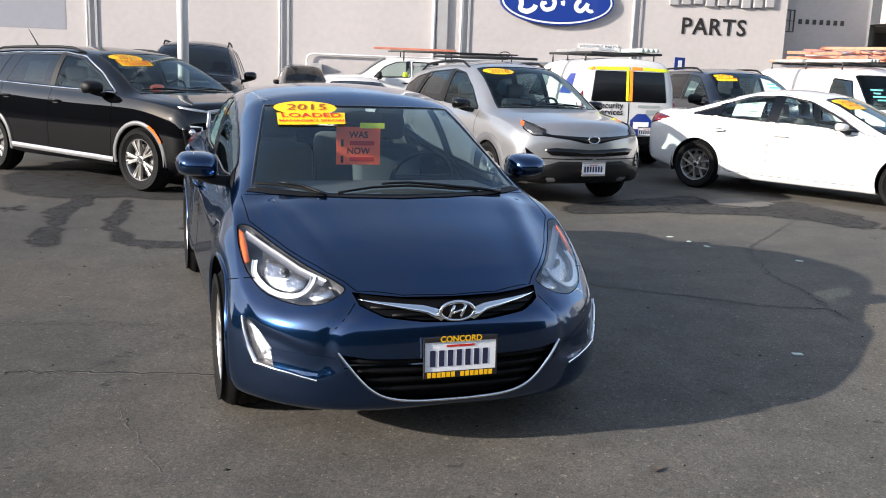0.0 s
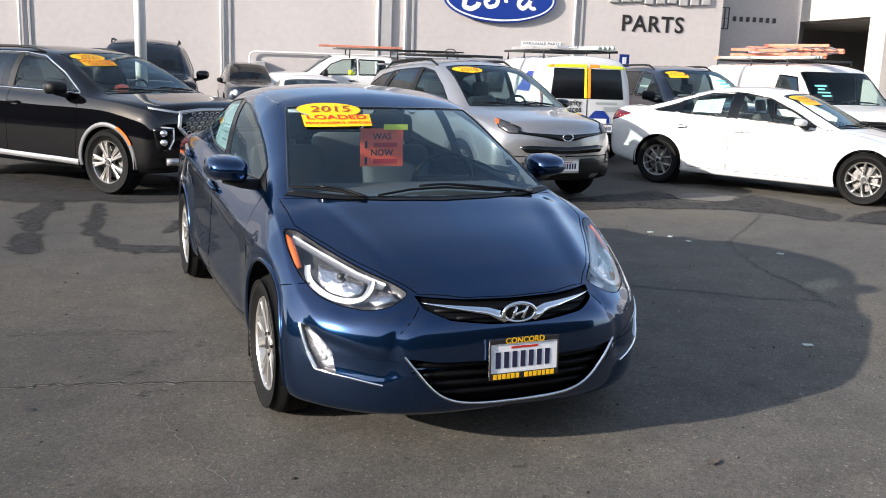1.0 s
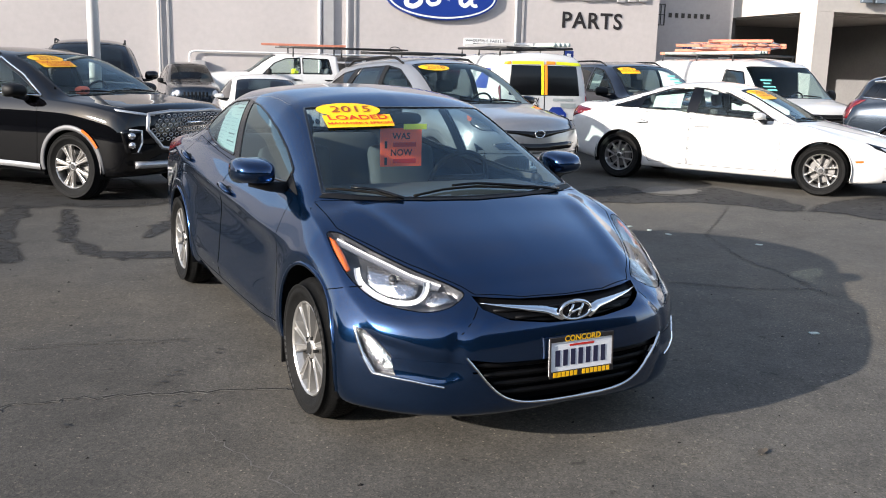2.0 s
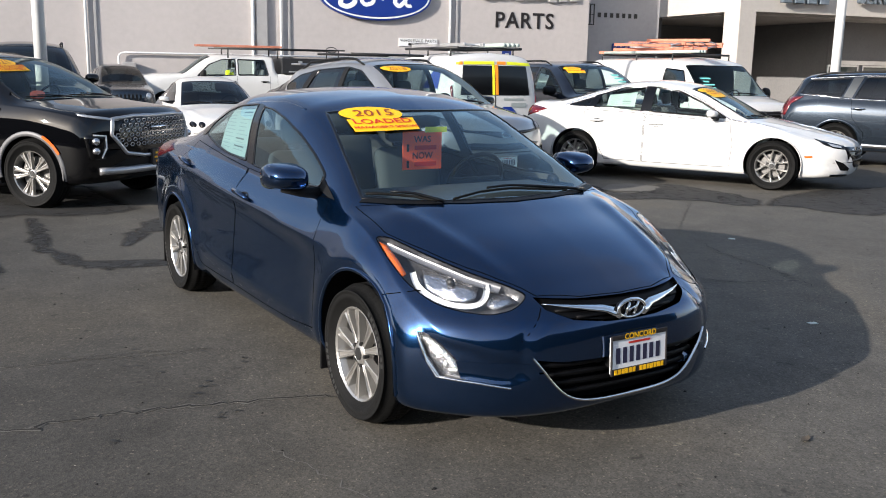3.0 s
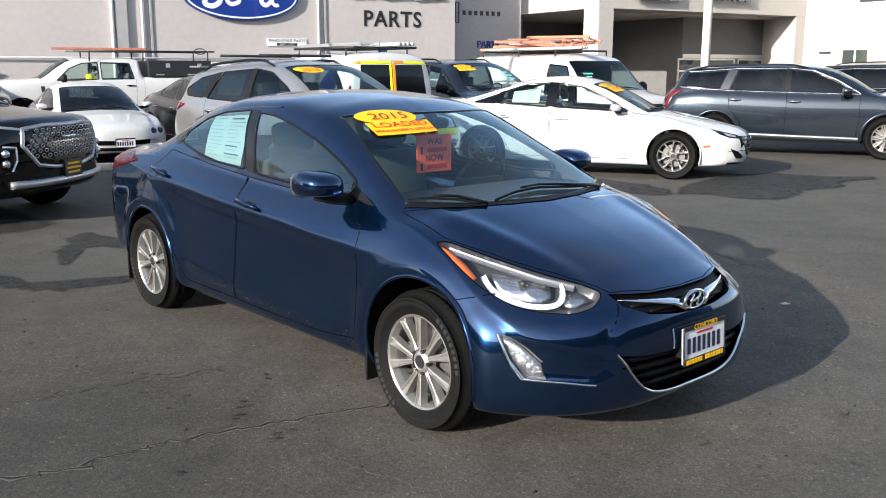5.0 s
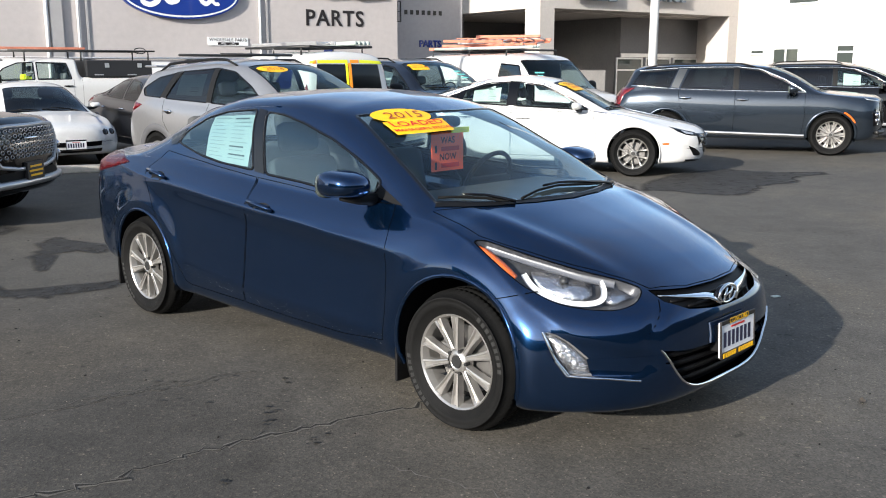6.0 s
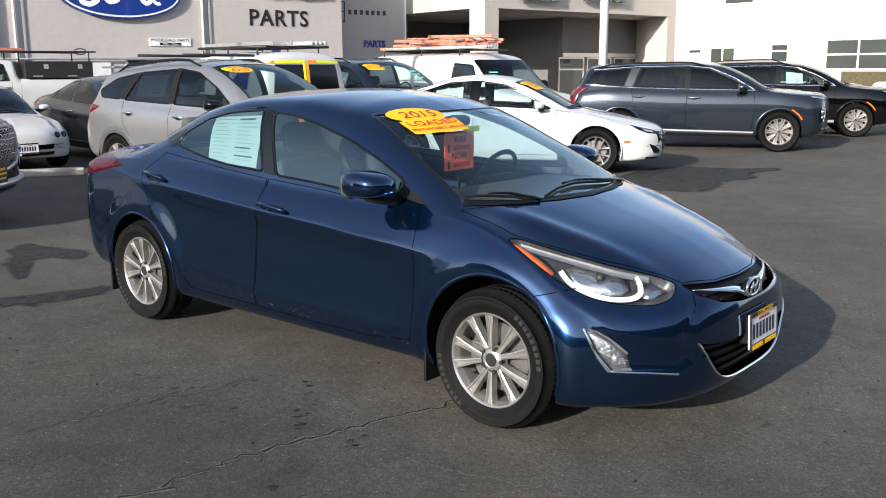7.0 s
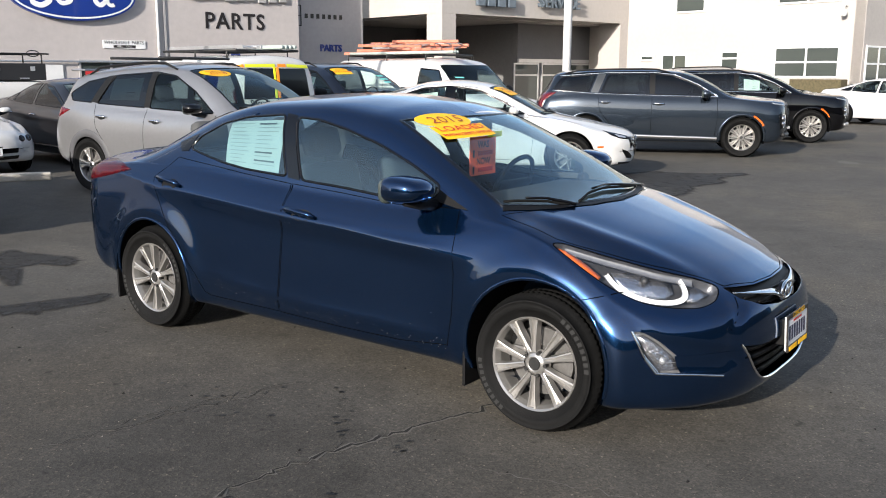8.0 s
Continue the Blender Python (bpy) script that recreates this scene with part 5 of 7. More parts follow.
def window(name, m, x0, x1, z0, z1, label, split=(0.5,), cross=(), frame_mat=None):
    """A window with its frame, sill and panes, set on a wall."""
    w = tagged(new(name), label, "window", kind="structure")
    w.matrix_world = m
    fm = frame_mat or POLE_WHITE
    cuts = [0] + list(split) + [1]
    rows = [0] + list(cross) + [1]
    for s0, s1 in zip(cuts, cuts[1:]):
        for r0, r1 in zip(rows, rows[1:]):
            part("pane", box_bm(x0 + (x1 - x0) * s0 + 0.03, x0 + (x1 - x0) * s1 - 0.03, -0.02, 0.005, z0 + (z1 - z0) * r0 + 0.03, z0 + (z1 - z0) * r1 - 0.03), DARK_PANE, w)
    for s in cuts:
        x = x0 + (x1 - x0) * s
        part("window_frame", box_bm(x - 0.035, x + 0.035, -0.05, 0.01, z0 - 0.035, z1 + 0.035, 0.006), fm, w)
    for r in rows:
        z = z0 + (z1 - z0) * r
        part("window_frame", box_bm(x0 + 0.036, x1 - 0.036, -0.047, 0.01, z - 0.035, z + 0.035, 0.006), fm, w)
    return w


DARK_PANE = material("dark_window_pane", (0.05, 0.06, 0.055), 0.06, coat=0.5)
window("window_1", WM, wall_x(12.2), wall_x(14.6), 1.1, 1.88, "wide dark shop window with grey frame", (0.4, 0.7), (), GREY_PIPE)
tagged(structure("door_1", box_bm(wall_x(10.9), wall_x(11.7), -0.04, 0.0, -0.3, 1.75, 0.01), POLE_WHITE, WM, "white steel door in warehouse wall", "door"))
red = thing("shop_poster", "red poster behind warehouse window", "poster", WM)
part("sheet", box_bm(wall_x(12.35), wall_x(12.9), -0.03, -0.022, 1.35, 1.6), material("red_poster", (0.5, 0.03, 0.03), 0.5), red)
access = thing("access_sign", "small blue parking sign on post", "sign", Matrix.Translation((12.9, 16.5, 0)))
part("post", tube_bm([(0, 0, -0.1), (0, 0, 2.05)], 0.03), POLE_WHITE, access)
part("plate", box_bm(-0.16, 0.16, -0.05, -0.03, 1.72, 2.08, 0.005), BLUE_SIGN, access)
part("symbol", box_bm(-0.06, 0.06, -0.06, -0.05, 1.82, 2.0), WHITE_SIGN, access)

# one darker stucco for the bay: its shade is put into the colour
PORCH_SHADE = material("brown_grey_stucco", (0.16, 0.155, 0.155), 0.85, var=0.1, scale=1.0)
# service porch: fascia on columns with a deep bay behind it
structure("porch_fascia", box_bm(-0.66, 10.4, 0, 1.2, 3.72, 7.5), WALL_WHITE, PM, "white stucco fascia over service porch", "wall")
structure("porch_side_fascia", box_bm(-0.66, -0.26, 1.2, 5.3, 3.72, 7.5), WALL_WHITE, PM, "white stucco side fascia of service porch", "wall")
structure("porch_column", box_bm(-0.656, 0.03, 0.004, 0.88, -0.5, 3.717), WALL_WHITE, PM, "broad white stucco porch column", "column")
structure("porch_column", box_bm(9.83, 10.396, 0.004, 1.196, -0.5, 3.717), WALL_WHITE, PM, "white stucco porch column", "column")
structure("porch_soffit", box_bm(-0.26, 10.38, 1.2, 9.0, 3.66, 3.86), WALL_WHITE, PM, "white soffit of service porch", "ceiling")
structure("porch_back", box_bm(-0.66, 10.38, 9.0, 9.3, -0.5, 3.8), PORCH_SHADE, PM, "shaded back wall of service porch", "wall")
structure("porch_inner_side", box_bm(-0.66, -0.36, 5.3, 9.0, -0.5, 3.8), PORCH_SHADE, PM, "shaded inner side wall of service porch", "wall")
structure("porch_side", box_bm(10.4, 10.68, 1.2, 9.3, -0.5, 7.5), WALL_WHITE, PM, "white side wall of service porch", "wall")
structure("porch_office", box_bm(5.6, 10.38, 2.2, 2.5, -0.5, 3.655), PORCH_SHADE, PM, "grey stucco office wall inside service porch", "wall")
structure("porch_office_side", box_bm(5.6, 5.9, 2.51, 9.0, -0.5, 3.655), PORCH_SHADE, PM, "grey stucco return wall inside service porch", "wall")
structure("trim_header", box_bm(5.6, 10.3, 2.12, 2.2, 2.0, 2.16), ALUMINIUM, PM, "pale metal header over office windows", "trim")
for k in range(5):
    window("window_%d" % (k + 2), PM @ Matrix.Translation((0, 9.0 if k < 2 else 2.2, 0)), 1.0 + k * 1.75 + 0.9 * (k > 1), 2.5 + k * 1.75 + 0.9 * (k > 1), 0.0, 1.95, "dark glazed service office window with pale frame", (), (0.75,), ALUMINIUM)
bm = text_bm("SERVICE", 0.62, 0.08, 0.012, 0, 1.12)
bm.transform(Matrix.Translation((5.55, -0.2, 4.36)) @ Matrix.Rotation(radians(90), 4, "X"))
service = mesh_object("service_sign", bm, material("teal_metal", (0.16, 0.20, 0.24), 0.45, 0.5), smooth=False)
service.matrix_world = PM
tagged(service, "raised metal service lettering over porch", "sign")
bars = thing("brand_letters", "metal sign letters drawn as bars", "sign", PM)
for k in range(4):
    part("letter_bar", box_bm(0.9 + k * 0.55, 1.3 + k * 0.55, -0.28, -0.12, 4.05, 4.5, 0.02), service.data.materials[0], bars)

# white two-storey block
structure("wall_white_block", box_bm(-1.2, 10.63, 0, 0.4, -0.5, 9.0), WALL_WHITE, BM, "sunlit white stucco building wall", "wall")
structure("wall_white_end", box_bm(0, 30, 0.02, 0.4, -0.5, 9.0), WALL_WHITE, wall_m(JUNCTION - V * 10.63, U), "shaded white stucco end wall", "wall")
window("window_8", BM, 7.2, 9.76, 1.44, 2.55, "wide dark office window in white wall", (0.5,), (0.5,))
window("window_9", BM, 2.51, 3.9, 4.1, 5.2, "dark upper window in white wall", (), ())
window("window_10", BM, 7.19, 9.6, 4.22, 5.4, "wide dark upper window in white wall", (0.5,), ())
window("window_11", BM, 0.78, 1.46, 2.12, 2.3, "narrow dark slot window in white wall", (), ())
window("window_12", BM, 1.92, 3.14, 1.7, 2.34, "dark office window in white wall", (0.5,), ())
window("window_13", BM, 4.83, 5.59, 1.1, 2.43, "narrow dark window with white frame", (), (0.8,))
window("window_14", wall_m(JUNCTION - V * 10.63, U), 0.25, 2.3, 1.3, 2.55, "dark window in shaded end wall", (0.5,), (0.5,))
lamp = thing("wall_camera", "white dome camera on wall bracket", "camera", BM @ Matrix.Translation((9.94, 0, 3.75)))
part("arm", tube_bm([(0, 0, 0.25), (0, -0.3, 0.3), (0, -0.3, 0.12)], 0.035), POLE_WHITE, lamp)
part("dome", lump(0, -0.3, 0.0, 0.11, 0.11, 0.13), POLE_WHITE, lamp, smooth=True)
structure("kerb_planter", box_bm(8.4, 10.4, -1.0, -0.5, -0.3, 1.36, 0.02), material("hedge_brown", (0.09, 0.075, 0.04), 0.9, var=0.4, scale=12, bump=0.8), BM, "low clipped brownish hedge by white wall", "hedge")
# unseen plain walls behind the camera, added to darken what glossy paint reflects
CLOSING = material("dark_closing_wall", (0.075, 0.075, 0.07), 0.9, var=0.3, scale=0.3)
structure("wall_far_side", box_bm(-48, 48, 0, 0.4, -0.5, 9.0), CLOSING, Matrix.Translation((0, -32, 0)), "plain grey wall across the car park", "wall")
structure("wall_far_end", box_bm(-30, 40, 0, 0.4, -0.5, 12.0), CLOSING, wall_m(Vector((-48, -10, 0)), Vector((0, 1, 0))), "plain grey wall at end of car park", "wall")

for x, y, r, lab in ((-0.51, 8.85, 0.085, "tall white light pole beside black suv"), (14.2, 6.88, 0.10, "tall white light pole beside grey suv")):
    pole = thing("light_pole", lab, "pole", Matrix.Translation((x, y, ground_z(x, y))), "white light poles")
    part("shaft", tube_bm([(0, 0, 0.5), (0, 0, 7.5)], [r, r * 0.8], 20), POLE_WHITE, pole, smooth=True)
    part("base", tube_bm([(0, 0, -0.1), (0, 0, 0.6)], 0.2, 24), CONCRETE, pole, smooth=True)
    part("lamp_head", box_bm(-0.6, 0.2, -0.15, 0.15, 7.45, 7.6, 0.03), DARK_METAL, pole)
stop = tagged(mesh_object("wheel_stop", box_bm(-0.92, 0.92, -0.075, 0.075, -0.01, 0.11, 0.025), CONCRETE), "pale concrete wheel stop on asphalt", "wheel stop")
stop.matrix_world = pose(2.25, 9.62, 0, 0, 0, -28.7)


# ---- vehicle fittings ----
def mirrors(car, x, y, z, mat, w=0.11, d=0.07, h=0.075):
    for s in (1, -1):
        shell_bm = lump(0, 0, 0, w, d, h, 3.2)
        for v in shell_bm.verts:
            f = min(1.0, max(0.0, (v.co.y / d + 1) / 2))
            out = (v.co.x * s / w + 1) / 2
            v.co.z *= (0.55 + 0.45 * f ** 0.6) * (0.82 if v.co.z < 0 else 1.0)
            v.co.z += 0.22 * h * (out - 0.5) * (1 if v.co.z < 0 else 0.2)
            v.co.x *= 0.86 + 0.14 * f
            v.co.y += 0.35 * d * (out - 0.3) ** 2
            v.co += Vector((s * x, y, z))
        arm = part("mirror", shell_bm, mat, car, smooth=True)
        part("mirror_glass", lump(s * x, y + d * 0.86, z, w * 0.84, d * 0.3, h * 0.78, 3.5), DARK_PANE, arm, smooth=True)
        part("mirror_stalk", tube_bm([(s * (x + w * 0.2), y + d * 0.1, z - h * 0.7), (s * (x - w * 0.6), y - 0.01, z - h * 0.86), (s * (x - w - 0.09), y - 0.03, z - h * 1.0)], [0.012, 0.024, 0.034], 10), PLASTIC, arm, smooth=True)


def handles(car, tree, spots, mat, length=0.2):
    for y, z, rise in spots:
        for s in (1, -1):
            p, n = drop_on(tree, "side", s, y, z)
            q, _ = drop_on(tree, "side", s, y + length, z + rise)
            cup = part("handle_cup", patch(tree, ellipse(y + length * 0.45, z + rise * 0.45 - 0.004, 0.07, 0.028, 20), "side", s, 0.001, 0.05, 0), PLASTIC, car, smooth=True)
            bar = [p + n * 0.004, p.lerp(q, 0.12) + n * 0.028, p.lerp(q, 0.5) + n * 0.034, p.lerp(q, 0.88) + n * 0.028, q + n * 0.004]
            bm = tube_bm(bar, [0.01, 0.014, 0.014, 0.015, 0.013], 10)
            part("door_handle", bm, mat, car, smooth=True)


def gap_lines(car, tree, lines, signs=(1, -1), width=0.008):
    for line in lines:
        for s in signs:
            part("panel_gap", ribbon(tree, line, "side", s, width, 0.0008, False), GAP, car, smooth=True)


def wipers(car, tree, arms):
    """Arms from pivot to tip, each with its blade lying on the glass."""
    for way in arms:
        pts = []
        for (x0, y0), (x1, y1) in zip(way, way[1:]):
            pts += [drop_on(tree, "top", 1, x0 + (x1 - x0) * k / 4, y0 + (y1 - y0) * k / 4) for k in range(4)]
        pts.append(drop_on(tree, "top", 1, *way[-1]))
        n = len(pts)
        arm = part("wiper", tube_bm([p + m * (0.012 + 0.014 * math.sin(math.pi * k / n)) for k, (p, m) in enumerate(pts[: n * 2 // 3 + 1])], [0.009 - 0.005 * k / n for k in range(n * 2 // 3 + 1)], 8), GLOSS_BLACK, car, smooth=True)
        part("wiper_blade", tube_bm([p + m * 0.009 + Vector((0, -0.006, 0)) for p, m in pts[n // 6:]], 0.0065, 6), RUBBER, arm, smooth=True)


def plate(car, y, z, tilt=0.0, rear=False, x=0.0, dealer=True):
    """A number plate with plain bars in a dealer's frame."""
    m = Matrix.Translation((x, y, z)) @ Matrix.Rotation(tilt, 4, "X") @ Matrix.Rotation(math.pi if rear else 0, 4, "Z")
    p = part("number_plate", box_bm(-0.153, 0.153, -0.006, 0.006, -0.077, 0.077, 0.003, None, m), PLATE_WHITE, car)
    for k in range(7):
        part("bar", box_bm(-0.128 + k * 0.037, -0.106 + k * 0.037, -0.0075, -0.006, -0.036, 0.03, 0, None, m), PLATE_INK, p)
    part("red_script_bar", box_bm(-0.06, 0.06, -0.0075, -0.006, 0.042, 0.05, 0, None, m), RED_INK, p)
    for x0, x1, z0, z1 in ((-0.156, 0.156, -0.083, -0.056), (-0.156, 0.156, 0.064, 0.083), (-0.156, -0.15, -0.056, 0.064), (0.15, 0.156, -0.056, 0.064)):
        part("plate_frame", box_bm(x0, x1, -0.011, -0.002, z0, z1, 0.002, None, m), BLACK_INK if dealer else CHROME, p)
    if dealer:
        bm = text_bm("CONCORD", 0.034, 0, 0.0009)
        bm.transform(m @ Matrix.Translation((0, -0.0125, 0.0745)) @ Matrix.Rotation(radians(90), 4, "X"))
        part("lettering", bm, YELLOW, p)
        for k in range(14):
            if k != 6:
                part("name_bar", box_bm(-0.14 + 0.02 * k, -0.125 + 0.02 * k, -0.0125, -0.011, -0.079, -0.059, 0, None, m), YELLOW, p)
    return p


PLATE_WHITE = material("plate_white", (0.75, 0.75, 0.76), 0.35)
PLATE_INK = material("plate_ink", (0.02, 0.02, 0.05), 0.4)


def sticker_pair(car, tree, x, z, year, lines, k=1.0, tilt=0.0, squash=0.36):
    """The yellow oval and strip that dealers paste on a windscreen."""
    oval = part("year_sticker", patch(tree, ellipse(x, z, 0.172 * k, 0.033 * k, 28, tilt), "front", 1, 0.007, 0.03, 0), YELLOW, car, "yellow oval year sticker", True)
    part("lettering", text_on(tree, year, 0.112 * k, "front", 1, (x, z), tilt, squash, 0.011, 0.0, 0.2), YEAR_INK, oval)
    if lines:
        z1 = z - 0.053 * k
        strip = part("price_sticker", patch(tree, [(x - 0.165 * k, z1 + 0.027 * k - 0.165 * k * math.sin(tilt)), (x + 0.205 * k, z1 + 0.027 * k + 0.205 * k * math.sin(tilt)), (x + 0.185 * k, z1 - 0.028 * k + 0.2 * k * math.sin(tilt)), (x - 0.175 * k, z1 - 0.03 * k - 0.165 * k * math.sin(tilt))], "front", 1, 0.009, 0.03, 0), YELLOW, car, "yellow strip sticker", True)
        for i, (line, size) in enumerate(lines):
            part("lettering", text_on(tree, line, size * k, "front", 1, (x + 0.015 * k, z1 + (0.013 - 0.026 * i) * k), tilt, squash, 0.0125, 0.0008), RED_INK, strip)


def papers(car, tree, spots, sign=-1):
    """White sheets with rows of print inside the side windows."""
    for poly in spots:
        sheet = part("window_paper", patch(tree, poly, "side", sign, -0.012, 0.06, 0), PAPER, car, "printed white paper on window")
        (y0, z0), (y1, z1), (y2, z2), (y3, z3) = poly
        rnd = random.Random(len(poly) + int(y0 * 100))
        for k in range(11):
            t = 0.06 + 0.082 * k
            for c0, c1 in ((0.08, 0.46), (0.54, 0.92)):
                c1 -= rnd.uniform(0, 0.15)

                def at(c, r):
                    return ((y0 * (1 - c) + y1 * c) * (1 - r) + (y3 * (1 - c) + y2 * c) * r, (z0 * (1 - c) + z1 * c) * (1 - r) + (z3 * (1 - c) + z2 * c) * r)
                dark = c0 > 0.5 and k in (0, 7, 9)
                thick = 0.03 if dark else 0.014
                part("print_bar", patch(tree, [at(c0, t), at(c1, t), at(c1, t + thick), at(c0, t + thick)], "side", sign, -0.008, 0.05, 0), PRINT_DARK if dark else PRINT_GREY, sheet)


PRINT_DARK = material("print_black", (0.08, 0.09, 0.09), 0.6)
PRINT_GREY = material("print_grey", (0.28, 0.31, 0.30), 0.6)


def roof_rails(car, tree, x, y0, y1, mat, lift=0.06):
    for s in (1, -1):
        pts = []
        for k in range(9):
            y = y0 + (y1 - y0) * k / 8
            p, n = drop_on(tree, "top", 1, s * x, y)
            pts.append(p + Vector((0, 0, 0.0 if k in (0, 8) else lift)))
        part("roof_rail", tube_bm(pts, [0.012] + [0.018] * 7 + [0.012], 8), mat, car, smooth=True)


def slats(car, tree, lines, mat, sink, r=0.01, view="front", name="grille_bar"):
    for line in lines:
        n = max(2, int(math.dist(line[0], line[-1]) / 0.06))
        pts = []
        for (p, q), (u, v) in zip(line, line[1:]):
            pts += [drop_on(tree, view, 1, p + (u - p) * k / n, q + (v - q) * k / n)[0] + Vector((0, sink, 0)) for k in range(n)]
        pts.append(drop_on(tree, view, 1, *line[-1])[0] + Vector((0, sink, 0)))
        part(name, tube_bm(pts, r, 8), mat, car, smooth=True)


# ---- the blue sedan ----
blank = caster(shell(SEDAN))
hood_front = [tuple(drop_on(blank, view, 1, p, q)[0].xy) for view, p, q in HOOD_LINE]
hood_back = [(0.735, -1.375), (0.74, -1.10), (0.6, -1.172), (0.45, -1.247), (0.25, -1.307), (0.0, -1.337)]
SEDAN["panels"] = [(n, v, mirrored(hood_front + hood_back) if n == "hood" else poly, sides, o) for n, v, poly, sides, o in SEDAN["panels"]]
hero, tree = build_car(SEDAN, "sedan", "dark blue metallic compact sedan with price stickers", pose(0, 0, 0))
for s in (1, -1):
    guide = [tuple(v.xy) for v in bspline([Vector((p, q, 0)) for p, q in ((-0.625, 0.718), (-0.65, 0.675), (-0.70, 0.645), (-0.786, 0.618), (-0.88, 0.612), (-0.945, 0.625), (-0.955, 0.665), (-0.94, 0.69))], 4)]
    part("light_guide", ribbon(tree, guide, "corner", s, 0.025, -0.012, False, 0.02), GUIDE, hero, smooth=True)
    part("reflector", patch(tree, [(-0.66, 0.735), (-0.78, 0.725), (-0.91, 0.69), (-0.905, 0.655), (-0.86, 0.637), (-0.76, 0.645), (-0.69, 0.672)], "corner", s, -0.026, 0.03, 0.02), FLUTED, hero, smooth=True)
    part("projector", lump(*(drop_on(tree, "corner", s, -0.80, 0.683)[0] + Vector((-s * 0.012, 0.024, 0))), 0.017, 0.02, 0.017, 2), DARK_METAL, hero, smooth=True)
    part("inner_reflector", patch(tree, [(-0.96, 0.675), (-1.03, 0.668), (-1.07, 0.648), (-1.0, 0.625), (-0.96, 0.632)], "corner", s, -0.026, 0.03, 0.01), FLUTED, hero, smooth=True)
    part("upper_bezel", ribbon(tree, [(-0.475, 0.803), (-0.643, 0.756), (-0.852, 0.703), (-1.0, 0.675)], "corner", s, 0.036, -0.012, False, 0.03), BEZEL, hero, smooth=True)
    part("side_marker", patch(tree, [(-0.445, 0.812), (-0.485, 0.80), (-0.55, 0.755), (-0.60, 0.71), (-0.575, 0.695), (-0.512, 0.748)], "corner", s, -0.004, 0.03, 0.01), AMBER, hero, "amber side marker", True)
    part("fog_chrome", ribbon(tree, [(-0.737, 0.40), (-0.784, 0.338), (-0.957, 0.328), (-1.085, 0.312)], "corner", s, 0.009, 0.004, False, 0.03), CHROME, hero, smooth=True)
    part("fog_reflector", patch(tree, [(-0.703, 0.498), (-0.735, 0.495), (-0.795, 0.458), (-0.85, 0.41), (-0.90, 0.362), (-0.895, 0.35), (-0.80, 0.35), (-0.745, 0.413)], "corner", s, -0.014, 0.03, 0.004), FLUTED, hero, smooth=True)
    part("fog_bulb", lump(*(drop_on(tree, "corner", s, -0.82, 0.385)[0] + Vector((-s * 0.012, 0.014, 0))), 0.014, 0.014, 0.016, 2), SATIN, hero, smooth=True)
    part("fog_bezel", ribbon(tree, [(-0.688, 0.51), (-0.735, 0.41), (-0.79, 0.342)], "corner", s, 0.012, 0.003, False, 0.02), CHROME, hero, smooth=True)
    part("tail_lamp", patch(tree, [(1.60, 0.957), (1.72, 0.985), (1.88, 0.995), (2.12, 0.985), (2.10, 0.86), (1.95, 0.88), (1.78, 0.915)], "side", s, 0.006, 0.03, 0.012), DEEP_RED, hero, "dark red tail lamp", True)
    part("pillar_trim", patch(tree, [(0.165, 0.985), (0.305, 1.318), (0.39, 1.326), (0.255, 0.995)], "side", s, 0.003, 0.04, 0.0), GLOSS_BLACK, hero, smooth=True)
    part("mirror_triangle", patch(tree, [(-0.715, 0.955), (-0.71, 1.018), (-0.78, 0.985), (-0.93, 0.925), (-0.86, 0.93)], "side", s, 0.003, 0.04, 0.0), PLASTIC, hero, smooth=True)
    part("quarter_trim", patch(tree, [(1.10, 1.19), (1.27, 1.13), (1.20, 1.085), (1.13, 1.09)], "side", s, 0.003, 0.04, 0.0), GLOSS_BLACK, hero, smooth=True)
    part("mud_flap", box_bm(s * 0.80 - 0.07, s * 0.80 + 0.07, -0.99, -0.975, 0.12, 0.30, 0.004), PLASTIC, hero)
    part("mud_flap", box_bm(s * 0.80 - 0.07, s * 0.80 + 0.07, 1.70, 1.715, 0.14, 0.32, 0.004), PLASTIC, hero)
    part("panel_gap", ribbon(tree, [(-1.53, 0.607), (-1.71, 0.655)], "side", s, 0.005, 0.0008, False), GAP, hero)
    part("panel_gap", ribbon(tree, [(s * 0.374, 0.64), (s * 0.45, 0.56), (s * 0.51, 0.50)], "front", 1, 0.005, 0.0008, False), GAP, hero)
    part("bumper_panel", patch(tree, [(s * 0.472, 0.412), (s * 0.715, 0.41), (s * 0.705, 0.34), (s * 0.44, 0.34)], "front", 1, 0.0012, 0.02, 0.0), BLUE, hero, smooth=True)
    part("chrome_wing", patch(tree, [(s * 0.385, 0.628), (s * 0.24, 0.607), (s * 0.13, 0.588), (s * 0.07, 0.558), (s * 0.055, 0.566), (s * 0.075, 0.598), (s * 0.13, 0.611), (s * 0.24, 0.619)], "front", 1, 0.003, 0.02, 0.004), CHROME, hero, smooth=True)
part("cowl_panel", patch(tree, mirrored([(0.0, -1.29), (0.3, -1.245), (0.55, -1.145), (0.685, -1.068), (0.715, -1.085), (0.6, -1.165), (0.45, -1.24), (0.25, -1.30), (0.0, -1.33)]), "top", 1, 0.003, 0.04, 0.0), PLASTIC, hero, smooth=True)
lip_line = [tuple(v.xy) for v in bspline([Vector((p, q, 0)) for p, q in ((-0.478, 0.436), (-0.41, 0.345), (-0.335, 0.262), (-0.222, 0.226), (0.0, 0.222), (0.222, 0.226), (0.335, 0.262), (0.41, 0.345), (0.478, 0.436))], 5)]
part("chrome_lip", ribbon(tree, lip_line, "front", 1, 0.009, 0.005, False), CHROME, hero, smooth=True)
